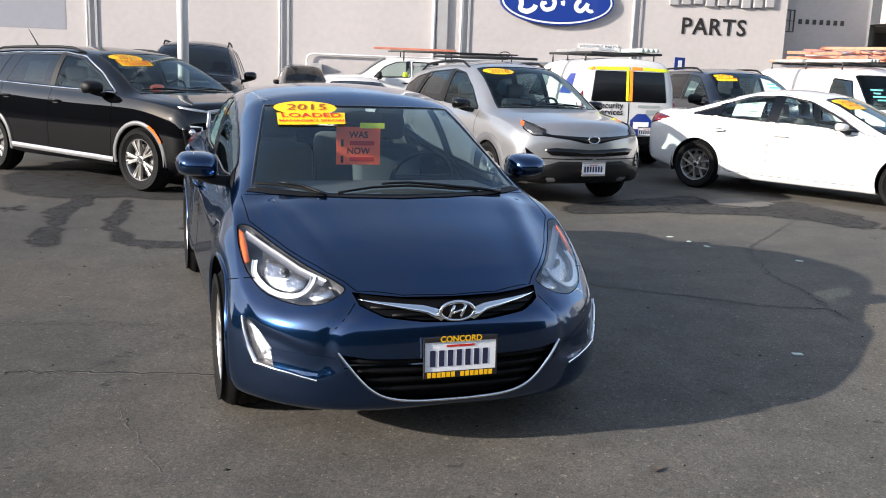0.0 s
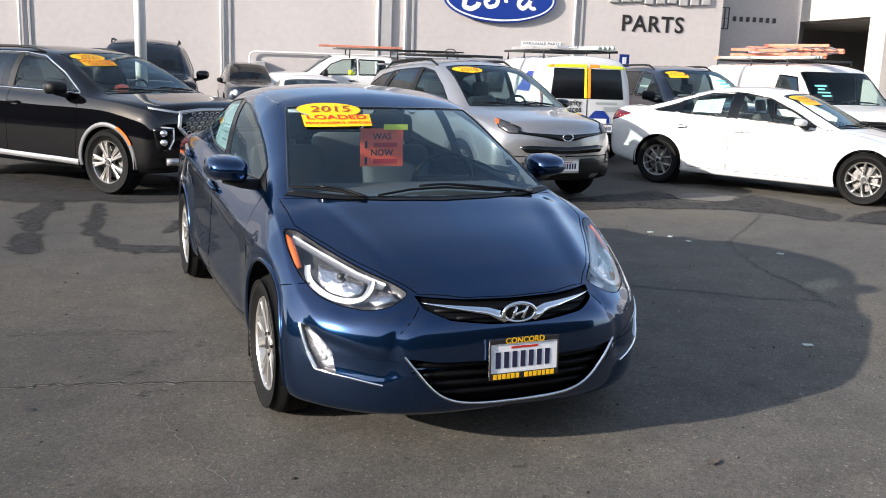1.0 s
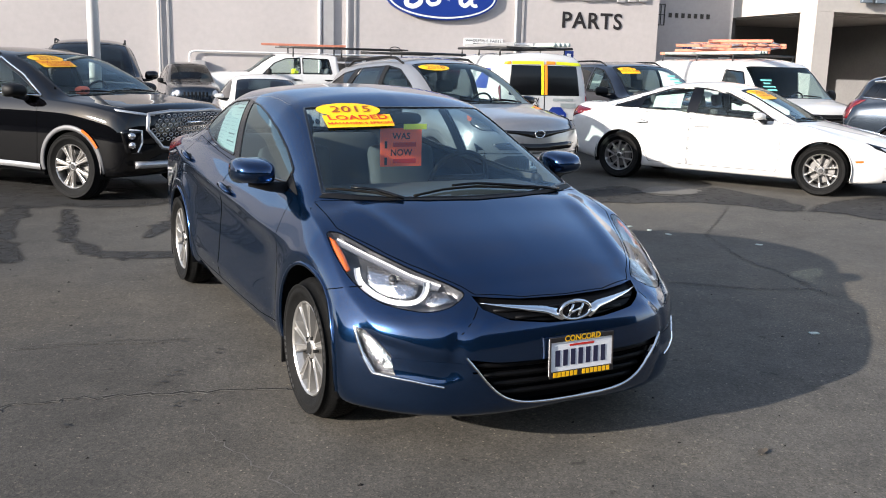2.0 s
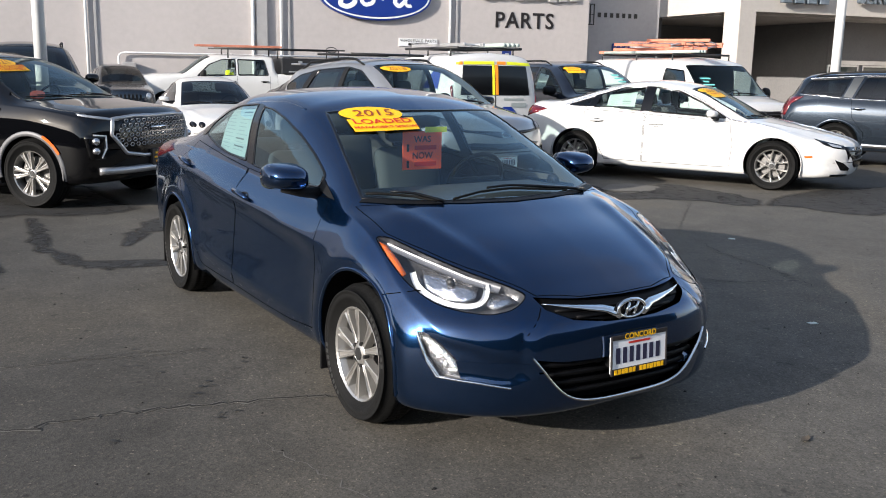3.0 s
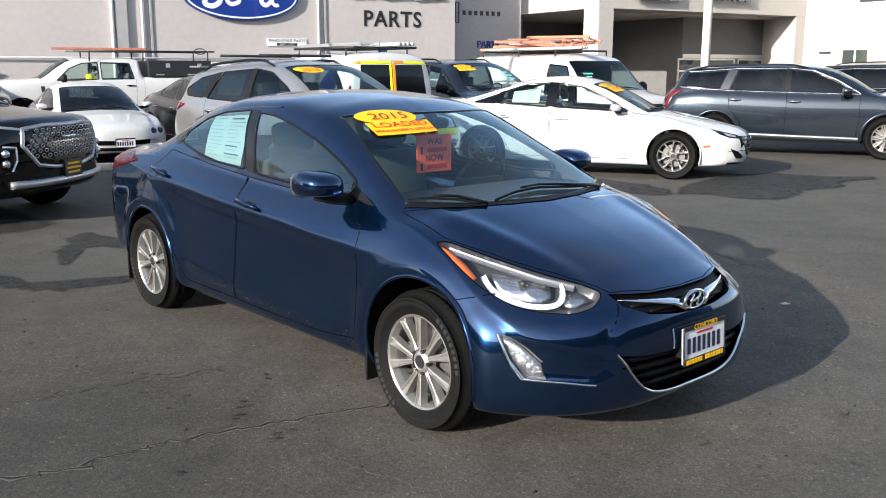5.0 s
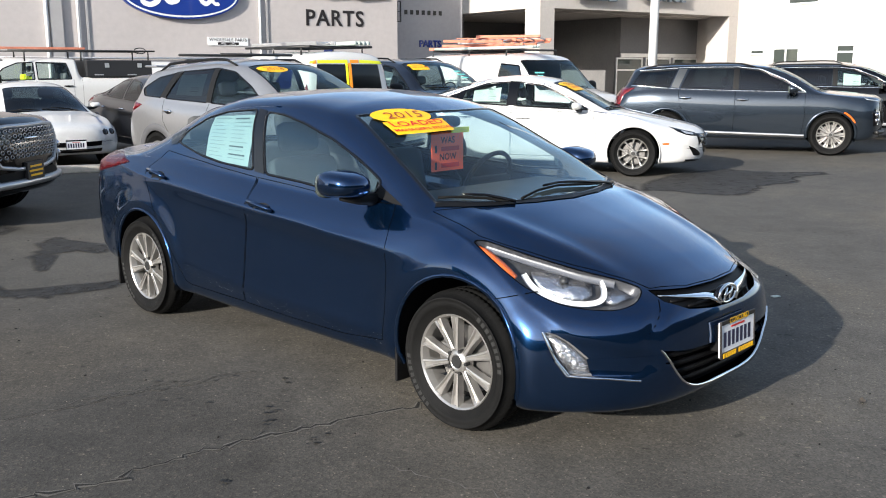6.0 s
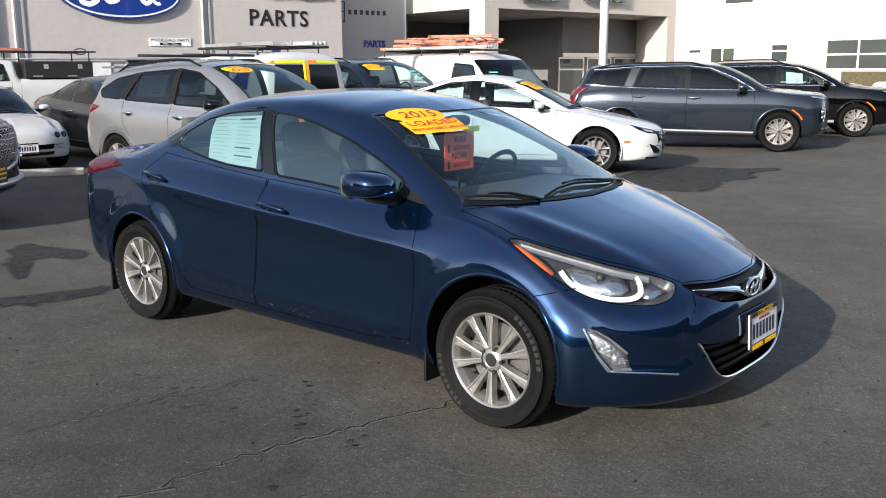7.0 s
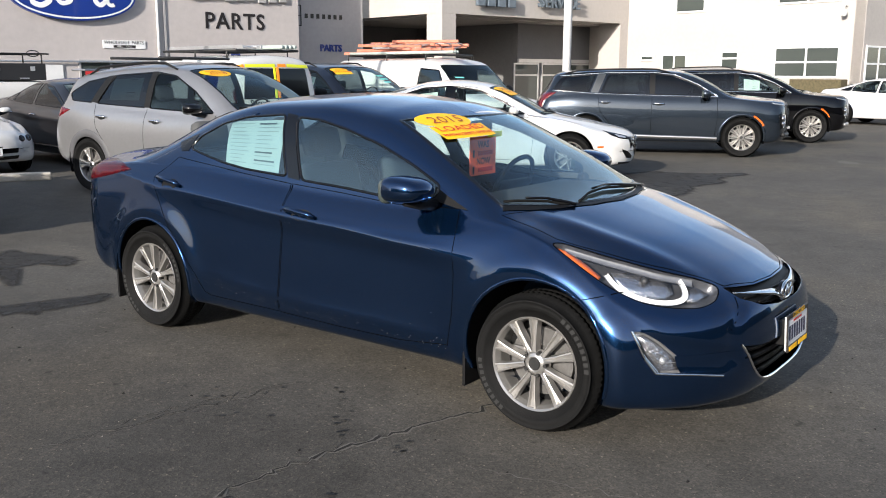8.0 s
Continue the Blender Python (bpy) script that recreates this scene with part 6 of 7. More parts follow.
slats(hero, tree, [[(-0.44, 0.395), (0.44, 0.395)], [(-0.40, 0.355), (0.40, 0.355)], [(-0.36, 0.315), (0.36, 0.315)], [(-0.33, 0.275), (0.33, 0.275)]], GRILLE_BLACK, 0.035, 0.012)
slats(hero, tree, [[(-0.34, 0.60), (0.34, 0.60)], [(-0.26, 0.575), (0.26, 0.575)]], GRILLE_BLACK, 0.03, 0.008)
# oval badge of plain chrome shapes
p, n = drop_on(tree, "front", 1, 0, 0.592)
bm = tube_bm([p + Vector((0.072 * math.cos(a), -0.012, 0.038 * math.sin(a))) for a in (k * math.tau / 32 for k in range(33))], 0.0075, 8)
badge2 = part("badge", bm, CHROME, hero, "chrome oval badge", True)
part("badge_back", disc(0.07, 0.036, 0, 0.02, 32), GLOSS_BLACK, badge2).matrix_basis = Matrix.Translation(p + Vector((0, -0.008, 0)))
for x0, x1 in ((-0.036, -0.016), (0.012, 0.032)):
    part("badge_bar", tube_bm([p + Vector((x0, -0.014, -0.026)), p + Vector((x1 + 0.002, -0.014, 0.026))], 0.007, 8), CHROME, badge2, smooth=True)
part("badge_bar", tube_bm([p + Vector((-0.022, -0.014, -0.008)), p + Vector((0.022, -0.014, 0.008))], 0.006, 8), CHROME, badge2, smooth=True)
plate(hero, -2.216, 0.42, radians(-3))
part("plate_bracket", box_bm(-0.13, 0.13, -2.21, -2.15, 0.36, 0.48, 0.005), PLASTIC, hero)
mirrors(hero, 0.915, -0.70, 1.012, BLUE, 0.113, 0.108, 0.080)
handles(hero, tree, [(-0.04, 0.815, 0.022), (1.06, 0.895, 0.025)], BLUE, 0.22)
wipers(hero, tree, [((-0.36, -1.265), (-0.46, -1.16), (-0.665, -1.05)), ((0.56, -1.185), (0.3, -1.205), (0.07, -1.185), (-0.12, -1.20), (-0.30, -1.245))])
sticker_pair(hero, tree, -0.320, 1.300, "2015", [("LOADED", 0.082), ("MANAGER'S SPECIAL", 0.039)], 0.97, 0.03)
papers(hero, tree, [[(0.85, 1.275), (0.372, 1.30), (0.345, 1.015), (0.775, 1.032)]], -1)
card = part("price_card", box_bm(-0.155, 0.095, -0.51, -0.507, 1.0, 1.21), ORANGE_CARD, hero, "orange red price card")
for word, z in (("WAS", 1.165), ("NOW", 1.075)):
    bm = text_bm(word, 0.05, 0, 0.001)
    bm.transform(Matrix.Translation((-0.03, -0.5125, z)) @ Matrix.Rotation(radians(90), 4, "X"))
    part("lettering", bm, BLACK_INK, card)
for z in (1.12, 1.03):
    part("price_bar", box_bm(-0.13, -0.115, -0.5125, -0.511, z - 0.02, z + 0.02), BLACK_INK, card)
    part("price_bar", box_bm(-0.08, 0.06, -0.5125, -0.511, z - 0.012, z + 0.012), RED_INK, card)
part("yellow_tag", box_bm(-0.03, 0.11, -0.54, -0.538, 1.205, 1.235), material("lime_tag", (0.7, 0.75, 0.05), 0.5), hero, "small lime tag")
part("rear_view_mirror", lump(0.0, -0.47, 1.26, 0.11, 0.02, 0.035, 3), PLASTIC, hero, smooth=True)

# pale flecks stand in for sun glints and droplets on sill and door
rnd = random.Random(12)
flecks = bmesh.new()
for k in range(120):
    low = k < 95
    y = rnd.uniform(-0.9, 0.95) if low else rnd.uniform(-1.0, 1.1)
    z = SILL(y) - 0.055 + abs(rnd.gauss(0, 0.022)) if low else rnd.uniform(0.3, 0.86)
    q, n = drop_on(tree, "side", -1, y, z)
    w, h = rnd.uniform(0.001, 0.0035) * (1 if low else 0.6), rnd.uniform(0.0006, 0.0015)
    flecks.faces.new([flecks.verts.new(q + n * 0.0025 + Vector((0, a * w, b * h))) for a, b in ((-1, -0.4), (0.3, -1), (1, 0.5), (-0.2, 1))])
part("dried_flecks", flecks, GRIT, hero, "pale dried splash flecks")

# ---- the other cars ----
def squat(points, k=0.86):
    """Draws the upper part of a car's outline down towards its belt."""
    return [(a, z if z < 1.12 else 1.12 + (z - 1.12) * k) for a, z in points]


PAL = dict(SUV, top=squat(SUV["top"]), windows=[(squat(p), m) for p, m in SUV["windows"]], backlight=squat(SUV["backlight"]), ends=(-2.36, 2.53), sill_mat=material("satin_sill", (0.36, 0.36, 0.37), 0.35, 0.5), lip_mat=material("satin_trim", (0.13, 0.13, 0.135), 0.5, 0.3), lip=0.055, frame_mat=GLOSS_BLACK, seal=0.022, wheel=(5, 0.2, 0.028), grille_mat=material("silver_grille", (0.42, 0.42, 0.43), 0.35, 0.7))


def large_suv(c, label, m, chrome_wheel=False):
    if chrome_wheel:
        c = dict(c, wheel=(10, 0.1, 0.016))
    car, t = build_car(c, "suv", label, m, "large family suvs")
    gr = mirrored([(0.0, 0.98), (0.35, 0.985), (0.62, 0.96), (0.66, 0.80), (0.50, 0.60), (0.25, 0.56), (0.0, 0.56)])
    part("grille", patch(t, gr, "front", 1, 0.006, 0.06, 0.01), GLOSS_BLACK, car, smooth=True)
    part("grille_frame", ribbon(t, gr, "front", 1, 0.04, 0.02), c.get("grille_mat", DARK_METAL), car, smooth=True)
    for i in range(8):
        for j in range(15):
            x, z = -0.6 + j * 0.085 + (i % 2) * 0.0425, 0.59 + i * 0.05
            if inside(gr, x - 0.04, z) and inside(gr, x + 0.04, z) and nearest(gr, x, z)[0] > 0.03:
                q, n = drop_on(t, "front", 1, x, z)
                ring = tube_bm([q + Vector((0.032 * math.cos(a), -0.012, 0.019 * math.sin(a))) for a in (k * math.tau / 6 for k in range(7))], 0.0055, 4)
                part("grille_cell", ring, c.get("grille_mat", DARK_METAL), car)
    for s in (1, -1):
        part("headlight", patch(t, [(-0.80, 1.015), (-1.07, 0.98), (-1.22, 0.955), (-1.21, 0.94), (-1.05, 0.958), (-0.82, 0.995)], "corner", s, 0.006, 0.05, 0.01), SATIN, car, smooth=True)
        low = part("lower_lamp", patch(t, [(-0.85, 0.80), (-1.08, 0.80), (-1.06, 0.55), (-0.90, 0.54)], "corner", s, 0.005, 0.05, 0.01), GLOSS_BLACK, car, smooth=True)
        part("light_guide", ribbon(t, [(-0.94, 0.80), (-1.07, 0.79), (-1.07, 0.66), (-1.02, 0.56)], "corner", s, 0.018, 0.012, False), GUIDE, low, smooth=True)
        for z in (0.735, 0.635):
            q, n = drop_on(t, "corner", s, -0.965, z)
            part("projector", lump(*(q + n * 0.004), 0.042, 0.042, 0.04, 2), FLUTED, low, smooth=True)
        part("marker", patch(t, [(-1.45 + q * math.cos(a), 0.382 + q * math.sin(a)) for q, turn in ((0.422, 1), (0.452, -1)) for a in [radians(116 + 7 * k) for k in range(6)][::turn]], "side", s, 0.014, 0.05, 0.0), AMBER, car, "amber side marker", True)
        part("tail_lamp", patch(t, [(2.05, 1.18), (2.35, 1.17), (2.45, 0.85), (2.33, 0.85), (2.25, 1.05)], "side", s, 0.008, 0.05, 0.012), RED_LENS, car, "red tail lamp", True)
        part("sill_trim", ribbon(t, [(-1.0, 0.34), (-0.6, 0.35), (0, 0.36), (1.0, 0.38)], "side", s, 0.07, 0.014, False), c.get("sill_mat", c["lip_mat"]), car, smooth=True)
        part("window_chrome", ribbon(t, squat([(-0.99, 1.125), (-0.62, 1.385), (-0.2, 1.588), (0.2, 1.638), (1.1, 1.628), (1.98, 1.555)]), "side", s, 0.018, 0.012, False), CHROME, car, smooth=True)
        part("window_chrome", ribbon(t, squat([(-0.99, 1.12), (0.2, 1.142), (1.24, 1.168), (2.12, 1.235)]), "side", s, 0.018, 0.012, False), CHROME, car, smooth=True)
        part("pillar_trim", patch(t, squat([(0.17, 1.16), (0.17, 1.62), (0.27, 1.62), (0.27, 1.16)]), "side", s, 0.008, 0.06, 0.0), PLASTIC, car, smooth=True)
    slats(car, t, [[(-0.8, 0.42), (0.8, 0.42)]], c.get("grille_mat", DARK_METAL), -0.02, 0.04, name="skid_trim")
    part("lower_intake", patch(t, mirrored([(0.0, 0.54), (0.5, 0.54), (0.68, 0.46), (0.6, 0.36), (0.0, 0.35)]), "front", 1, 0.005, 0.06, 0.0), PLASTIC, car, smooth=True)
    mirrors(car, 1.05, -0.78, 1.17, c["paint"] if chrome_wheel else PLASTIC, 0.13, 0.09, 0.09)
    handles(car, t, [(-0.02, 0.98, 0.0), (1.0, 1.0, 0.0)], CHROME if chrome_wheel else c["paint"], 0.22)
    gap_lines(car, t, [[(-0.98, 1.1), (-0.99, 0.7), (-0.95, 0.36)], [(0.22, 1.15), (0.23, 0.36)], [(1.25, 1.18), (1.2, 0.85), (1.0, 0.6), (0.96, 0.38)]])
    roof_rails(car, t, 0.62, -0.1, 1.9, PLASTIC, 0.04)
    wipers(car, t, [((-0.2, -1.38), (-0.7, -1.2)), ((0.55, -1.32), (-0.15, -1.3))])
    slats(car, t, [[(-0.14, 0.86), (0.14, 0.86)]], CHROME, -0.03, 0.012, name="badge_bar")
    return car, t


def oval_badge(car, t, z, r=0.07):
    q, n = drop_on(t, "front", 1, 0, z)
    part("badge", tube_bm([q + Vector((r * math.cos(a), -0.02, r * 0.6 * math.sin(a))) for a in (k * math.tau / 24 for k in range(25))], 0.009, 8), CHROME, car, "chrome oval badge", True)


black_suv, t = large_suv(PAL, "shiny black large suv with yellow year sticker", place_wheel(SUV, -1.19, 5.6, -51))
sticker_pair(black_suv, t, -0.38, 1.52, "2021", [("ONE OWNER", 0.06), ("CERTIFIED", 0.06)], 1.15, 0.02, 0.5)
board2 = part("dealer_plate", box_bm(-0.16, 0.16, -2.395, -2.35, 0.44, 0.62, 0.006), BLACK_INK, black_suv, "black dealer plate")
for k in range(3):
    part("text_bar", box_bm(-0.11 - 0.02 * (k == 1), 0.11 + 0.02 * (k == 1), -2.398, -2.395, 0.475 + 0.045 * k, 0.495 + 0.045 * k), YELLOW, board2)
part("antenna", tube_bm([(0.0, 1.75, 1.60), (0.0, 2.0, 1.87)], [0.012, 0.004], 8), PLASTIC, black_suv)
part("dash_tag", lump(-0.25, -0.95, 1.17, 0.1, 0.05, 0.05), ORANGE_CARD, black_suv, "red tag on dash", True)
papers(black_suv, t, [[(0.85, 1.45), (0.45, 1.45), (0.45, 1.2), (0.85, 1.2)]], -1)

PAL_GREY = dict(PAL, sill_mat=material("dull_chrome", (0.3, 0.3, 0.31), 0.3, 0.9), grille_mat=DARK_METAL, paint=GREY_PAINT, lip_mat=GREY_PAINT, windows=[(p, TINT) for p, _ in PAL["windows"]])
grey_suv, t = large_suv(PAL_GREY, "graphite grey large suv with chrome wheels", place_wheel(SUV, 12.95, 2.42, -65), True)
for s in (1, -1):
    part("pillar_chrome", patch(t, squat([(1.24, 1.19), (1.1, 1.60), (1.26, 1.59), (1.38, 1.2)]), "side", s, 0.006, 0.06, 0.0), material("satin_pillar", (0.09, 0.095, 0.10), 0.35, 0.6), grey_suv, smooth=True)
black_two, t = large_suv(dict(PAL, lip_mat=BLACK_PAINT), "black large suv with white papers in window", place_wheel(SUV, 17.6, 2.41, -65), True)
papers(black_two, t, [[(0.05, 1.44), (-0.3, 1.4), (-0.3, 1.18), (0.05, 1.18)]], -1)

CROSS = dict(CROSSOVER, lip=0.10, lip_mat=material("grey_cladding", (0.07, 0.07, 0.075), 0.6, var=0.1), wheel=(5, 0.16, 0.03), seal=0.022)
silver, t = build_car(CROSS, "crossover", "silver crossover suv with black lower bumper", place(3.6, 6.19, -85))
part("lower_bumper", patch(t, mirrored([(0.0, 0.545), (0.42, 0.55), (0.60, 0.49), (0.80, 0.42), (0.7, 0.30), (0.0, 0.29)]), "front", 1, 0.008, 0.06, 0.01), PLASTIC, silver, smooth=True)
part("grille", patch(t, mirrored([(0.0, 0.825), (0.5, 0.85), (0.66, 0.88), (0.60, 0.835), (0.3, 0.80), (0.1, 0.76), (0.0, 0.755)]), "front", 1, 0.008, 0.06, 0.01), GLOSS_BLACK, silver, smooth=True)
part("intake", patch(t, mirrored([(0.0, 0.685), (0.46, 0.705), (0.60, 0.69), (0.52, 0.625), (0.0, 0.605)]), "front", 1, 0.012, 0.06, 0.01), GLOSS_BLACK, silver, smooth=True)
for s in (1, -1):
    part("lower_corner", patch(t, [(-0.60, 0.46), (-0.85, 0.47), (-1.0, 0.45), (-1.12, 0.44), (-1.15, 0.31), (-0.62, 0.31)], "corner", s, 0.007, 0.05, 0.01), PLASTIC, silver, smooth=True)
oval_badge(silver, t, 0.80)
for s in (1, -1):
    part("headlight", patch(t, [(-0.78, 0.985), (-0.95, 0.95), (-1.1, 0.90), (-1.12, 0.84), (-0.98, 0.84), (-0.85, 0.90)], "corner", s, 0.008, 0.04, 0.01), HOUSING, silver, smooth=True)
    part("headlight_bezel", ribbon(t, [(-0.78, 0.985), (-0.95, 0.95), (-1.1, 0.90), (-1.12, 0.84), (-0.98, 0.84), (-0.85, 0.90)], "corner", s, 0.012, 0.012), GLOSS_BLACK, silver, smooth=True)
    part("side_marker", patch(t, [(-0.76, 0.985), (-0.83, 0.965), (-0.84, 0.92), (-0.79, 0.94)], "corner", s, 0.014, 0.04, 0.0), AMBER, silver, "red amber marker", True)
    part("tail_lamp", patch(t, [(1.72, 1.06), (2.05, 1.10), (2.2, 1.08), (2.15, 0.94), (1.98, 0.96)], "side", s, 0.01, 0.04, 0.012), RED_LENS, silver, "red tail lamp", True)
    part("fog_trim", patch(t, [(-0.90, 0.70), (-1.02, 0.62), (-1.05, 0.48), (-0.98, 0.48), (-0.94, 0.58)], "corner", s, 0.012, 0.04, 0.0), GLOSS_BLACK, silver, smooth=True)
mirrors(silver, 0.99, -0.72, 1.12, GLOSS_BLACK, 0.12, 0.08, 0.08)
handles(silver, t, [(-0.04, 0.95, 0.0), (0.95, 0.98, 0.0)], CHROME, 0.2)
gap_lines(silver, t, [[(-0.92, 1.05), (-0.95, 0.7), (-0.9, 0.36)], [(0.26, 1.1), (0.26, 0.36)], [(1.22, 1.14), (1.15, 0.85), (0.95, 0.6), (0.9, 0.38)]])
roof_rails(silver, t, 0.58, -0.05, 1.6, PLASTIC, 0.06)
for y in (0.25, 1.15):
    part("cross_bar", tube_bm([(-0.6, y, 1.72), (0.6, y, 1.72)], 0.018, 8), DARK_METAL, silver, smooth=True)
wipers(silver, t, [((-0.2, -1.28), (-0.65, -1.12)), ((0.5, -1.22), (-0.15, -1.2))])
plate(silver, -2.30, 0.47, 0, False, 0.0, False)
sticker_pair(silver, t, -0.36, 1.53, "2018", [], 1.1, 0.02, 0.5)
papers(silver, t, [[(1.0, 1.46), (0.45, 1.48), (0.45, 1.2), (1.0, 1.2)]], -1)
for s in (1, -1):
    part("pillar_trim", patch(t, [(0.21, 1.11), (0.21, 1.545), (0.31, 1.545), (0.31, 1.115)], "side", s, 0.012, 0.03, 0.0), PLASTIC, silver, smooth=True)
    part("pillar_trim", patch(t, [(1.19, 1.15), (0.99, 1.5), (1.13, 1.485), (1.31, 1.165)], "side", s, 0.012, 0.03, 0.0), PLASTIC, silver, smooth=True)
part("rear_spoiler", box_bm(-0.58, 0.58, 1.72, 2.0, 1.555, 1.585, 0.012), SILVER_PAINT, silver)

TWO_TONE = material("machined_black_alloy", (0.25, 0.25, 0.26), 0.3, 0.8, var=0.5, scale=60)
WHITE_CAR = dict(FASTBACK, wheel=(5, 0.34, 0.013, -0.55), rim_mat=ALLOY, lip=0.02, lip_mat=WHITE_PAINT, seal=0.03,
    panels=[("front_door", "side", [(-0.82, 0.9), (-0.88, 0.6), (-0.85, 0.28), (0.38, 0.28), (0.38, 0.96), (0.0, 0.935)], (1, -1), dict(gap=0.007)), ("rear_door", "side", [(0.395, 0.965), (0.395, 0.28), (0.95, 0.29), (1.1, 0.55), (1.28, 0.8), (1.32, 0.99), (0.9, 0.985)], (1, -1), dict(gap=0.007))])
white, t = build_car(WHITE_CAR, "sedan", "white fastback sedan with dark spoked wheels", place_wheel(FASTBACK, 7.72, 3.2, -61.5))
part("grille", patch(t, mirrored([(0.0, 0.60), (0.35, 0.61), (0.56, 0.62), (0.52, 0.45), (0.36, 0.34), (0.0, 0.32)]), "front", 1, 0.006, 0.05, 0.01), GLOSS_BLACK, white, smooth=True)
slats(white, t, [[(-0.5, 0.56), (0.5, 0.56)], [(-0.48, 0.50), (0.48, 0.50)], [(-0.44, 0.44), (0.44, 0.44)]], DARK_METAL, -0.012, 0.01)
oval_badge(white, t, 0.57, 0.06)
for s in (1, -1):
    part("headlight", patch(t, [(-0.86, 0.715), (-1.05, 0.665), (-1.22, 0.63), (-1.22, 0.585), (-1.05, 0.60), (-0.92, 0.65)], "corner", s, 0.006, 0.04, 0.01), GLOSS_BLACK, white, "dark slim headlight", True)
    part("pillar_trim", patch(t, [(0.325, 1.0), (0.30, 1.345), (0.455, 1.352), (0.475, 1.0)], "side", s, 0.008, 0.04, 0.0), GLOSS_BLACK, white, smooth=True)
    part("pillar_trim", patch(t, [(1.17, 1.035), (1.11, 1.225), (1.22, 1.19), (1.28, 1.04)], "side", s, 0.008, 0.04, 0.0), GLOSS_BLACK, white, smooth=True)
    part("headlight_lens", patch(t, [(-0.98, 0.66), (-1.16, 0.622), (-1.16, 0.60), (-1.03, 0.615)], "corner", s, 0.012, 0.04, 0.0), SATIN, white, smooth=True)
    part("intake", patch(t, [(-1.05, 0.45), (-1.2, 0.40), (-1.32, 0.33), (-1.3, 0.30), (-1.15, 0.31)], "corner", s, 0.005, 0.04, 0.0), GLOSS_BLACK, white, smooth=True)
    part("splitter", ribbon(t, [(-1.0, 0.24), (-1.3, 0.24)], "corner", s, 0.03, 0.01, False), GLOSS_BLACK, white, smooth=True)
    part("tail_lamp", patch(t, [(1.95, 0.98), (2.2, 1.02), (2.36, 1.0), (2.3, 0.86), (2.1, 0.92)], "side", s, 0.008, 0.04, 0.012), RED_LENS, white, "red tail lamp", True)
    part("marker", patch(t, [(-1.82, 0.49), (-1.92, 0.50), (-1.92, 0.47), (-1.83, 0.465)], "side", s, 0.006, 0.04, 0.0), AMBER, white, "amber marker", True)
    part("window_chrome", ribbon(t, [(-1.3, 0.86), (-0.8, 0.93), (-0.4, 1.165), (-0.05, 1.315), (0.38, 1.37), (0.85, 1.345), (1.25, 1.21), (1.66, 1.045)], "side", s, 0.016, 0.012, False), CHROME, white, smooth=True)
mirrors(white, 0.98, -0.6, 1.0, WHITE_PAINT, 0.11, 0.07, 0.065)
handles(white, t, [(0.1, 0.82, 0.0), (1.0, 0.85, 0.0)], WHITE_PAINT, 0.2)
sticker_pair(white, t, -0.38, 1.30, "2020", [("CERTIFIED", 0.06)], 1.0, 0.02, 0.36)
papers(white, t, [[(1.0, 1.22), (0.58, 1.27), (0.58, 1.06), (1.0, 1.06)]], -1)
wipers(white, t, [((-0.2, -1.15), (-0.65, -0.98)), ((0.5, -1.1), (-0.15, -1.05))])
FAR_WHITE = dict(FASTBACK, panels=[])
far_white, t = build_car(FAR_WHITE, "sedan", "white sedan parked by white building", place(27.2, 2.3, -103))
mirrors(far_white, 0.98, -0.6, 1.0, WHITE_PAINT, 0.11, 0.07, 0.065)


def ladder(name, length, width, m, mat, label):
    """An extension ladder: two stiles and its rungs."""
    lad = thing(name, label, "ladder", m, "roof ladders")
    for s in (1, -1):
        part("stile", box_bm(s * width / 2 - 0.02, s * width / 2 + 0.02, -length / 2, length / 2, -0.03, 0.03, 0.006), mat, lad)
    k = int(length / 0.3)
    for i in range(k):
        y = -length / 2 + 0.15 + i * length / k
        part("rung", tube_bm([(-width / 2, y, 0), (width / 2, y, 0)], 0.018, 8), ALUMINIUM, lad, smooth=True)
    return lad


def work_rack(car, bars, x, z, roof, along=None):
    for y in bars:
        part("rack_bar", tube_bm([(-x, y, roof), (-x, y, z), (x, y, z), (x, y, roof)], 0.022, 8), DARK_METAL, car, smooth=True)
    if along:
        for s in (1, -1):
            part("rack_rail", tube_bm([(s * x, along[0], z), (s * x, along[1], z)], 0.022, 8), DARK_METAL, car, smooth=True)


VAN_M = place(12.43, 9.27, -100)
LOW_VAN = dict(VAN, top=[(a, b * 0.905) for a, b in VAN["top"]], shoulder=[(a, b * 0.9) for a, b in VAN["shoulder"]], windshield=VAN["windshield"], windows=[([(-1.45, 1.0), (-1.02, 1.60), (-0.5, 1.64), (-0.45, 1.0)], SIDE_GLASS)], backlight=[(a, b * 0.88) for a, b in VAN["backlight"]], seat=(0.45, -0.2, 0.6), dash=(-1.6, -1.15, 1.08, 0.85))
van, t = build_car(LOW_VAN, "van", "white work van with ladders on roof rack", VAN_M)
van_tree = t
part("grille", patch(t, mirrored([(0.0, 0.86), (0.5, 0.87), (0.62, 0.84), (0.6, 0.64), (0.0, 0.62)]), "front", 1, 0.006, 0.08, 0.01), PLASTIC, van, smooth=True)
slats(van, t, [[(-0.55, 0.8), (0.55, 0.8)], [(-0.55, 0.74), (0.55, 0.74)], [(-0.55, 0.68), (0.55, 0.68)]], DARK_METAL, -0.015, 0.012)
for s in (1, -1):
    part("headlight", patch(t, [(-1.25, 0.86), (-1.4, 0.84), (-1.4, 0.66), (-1.25, 0.66)], "corner", s, 0.008, 0.06, 0.01), SATIN, van, smooth=True)
mirrors(van, 1.14, -1.25, 1.14, PLASTIC, 0.1, 0.08, 0.16)
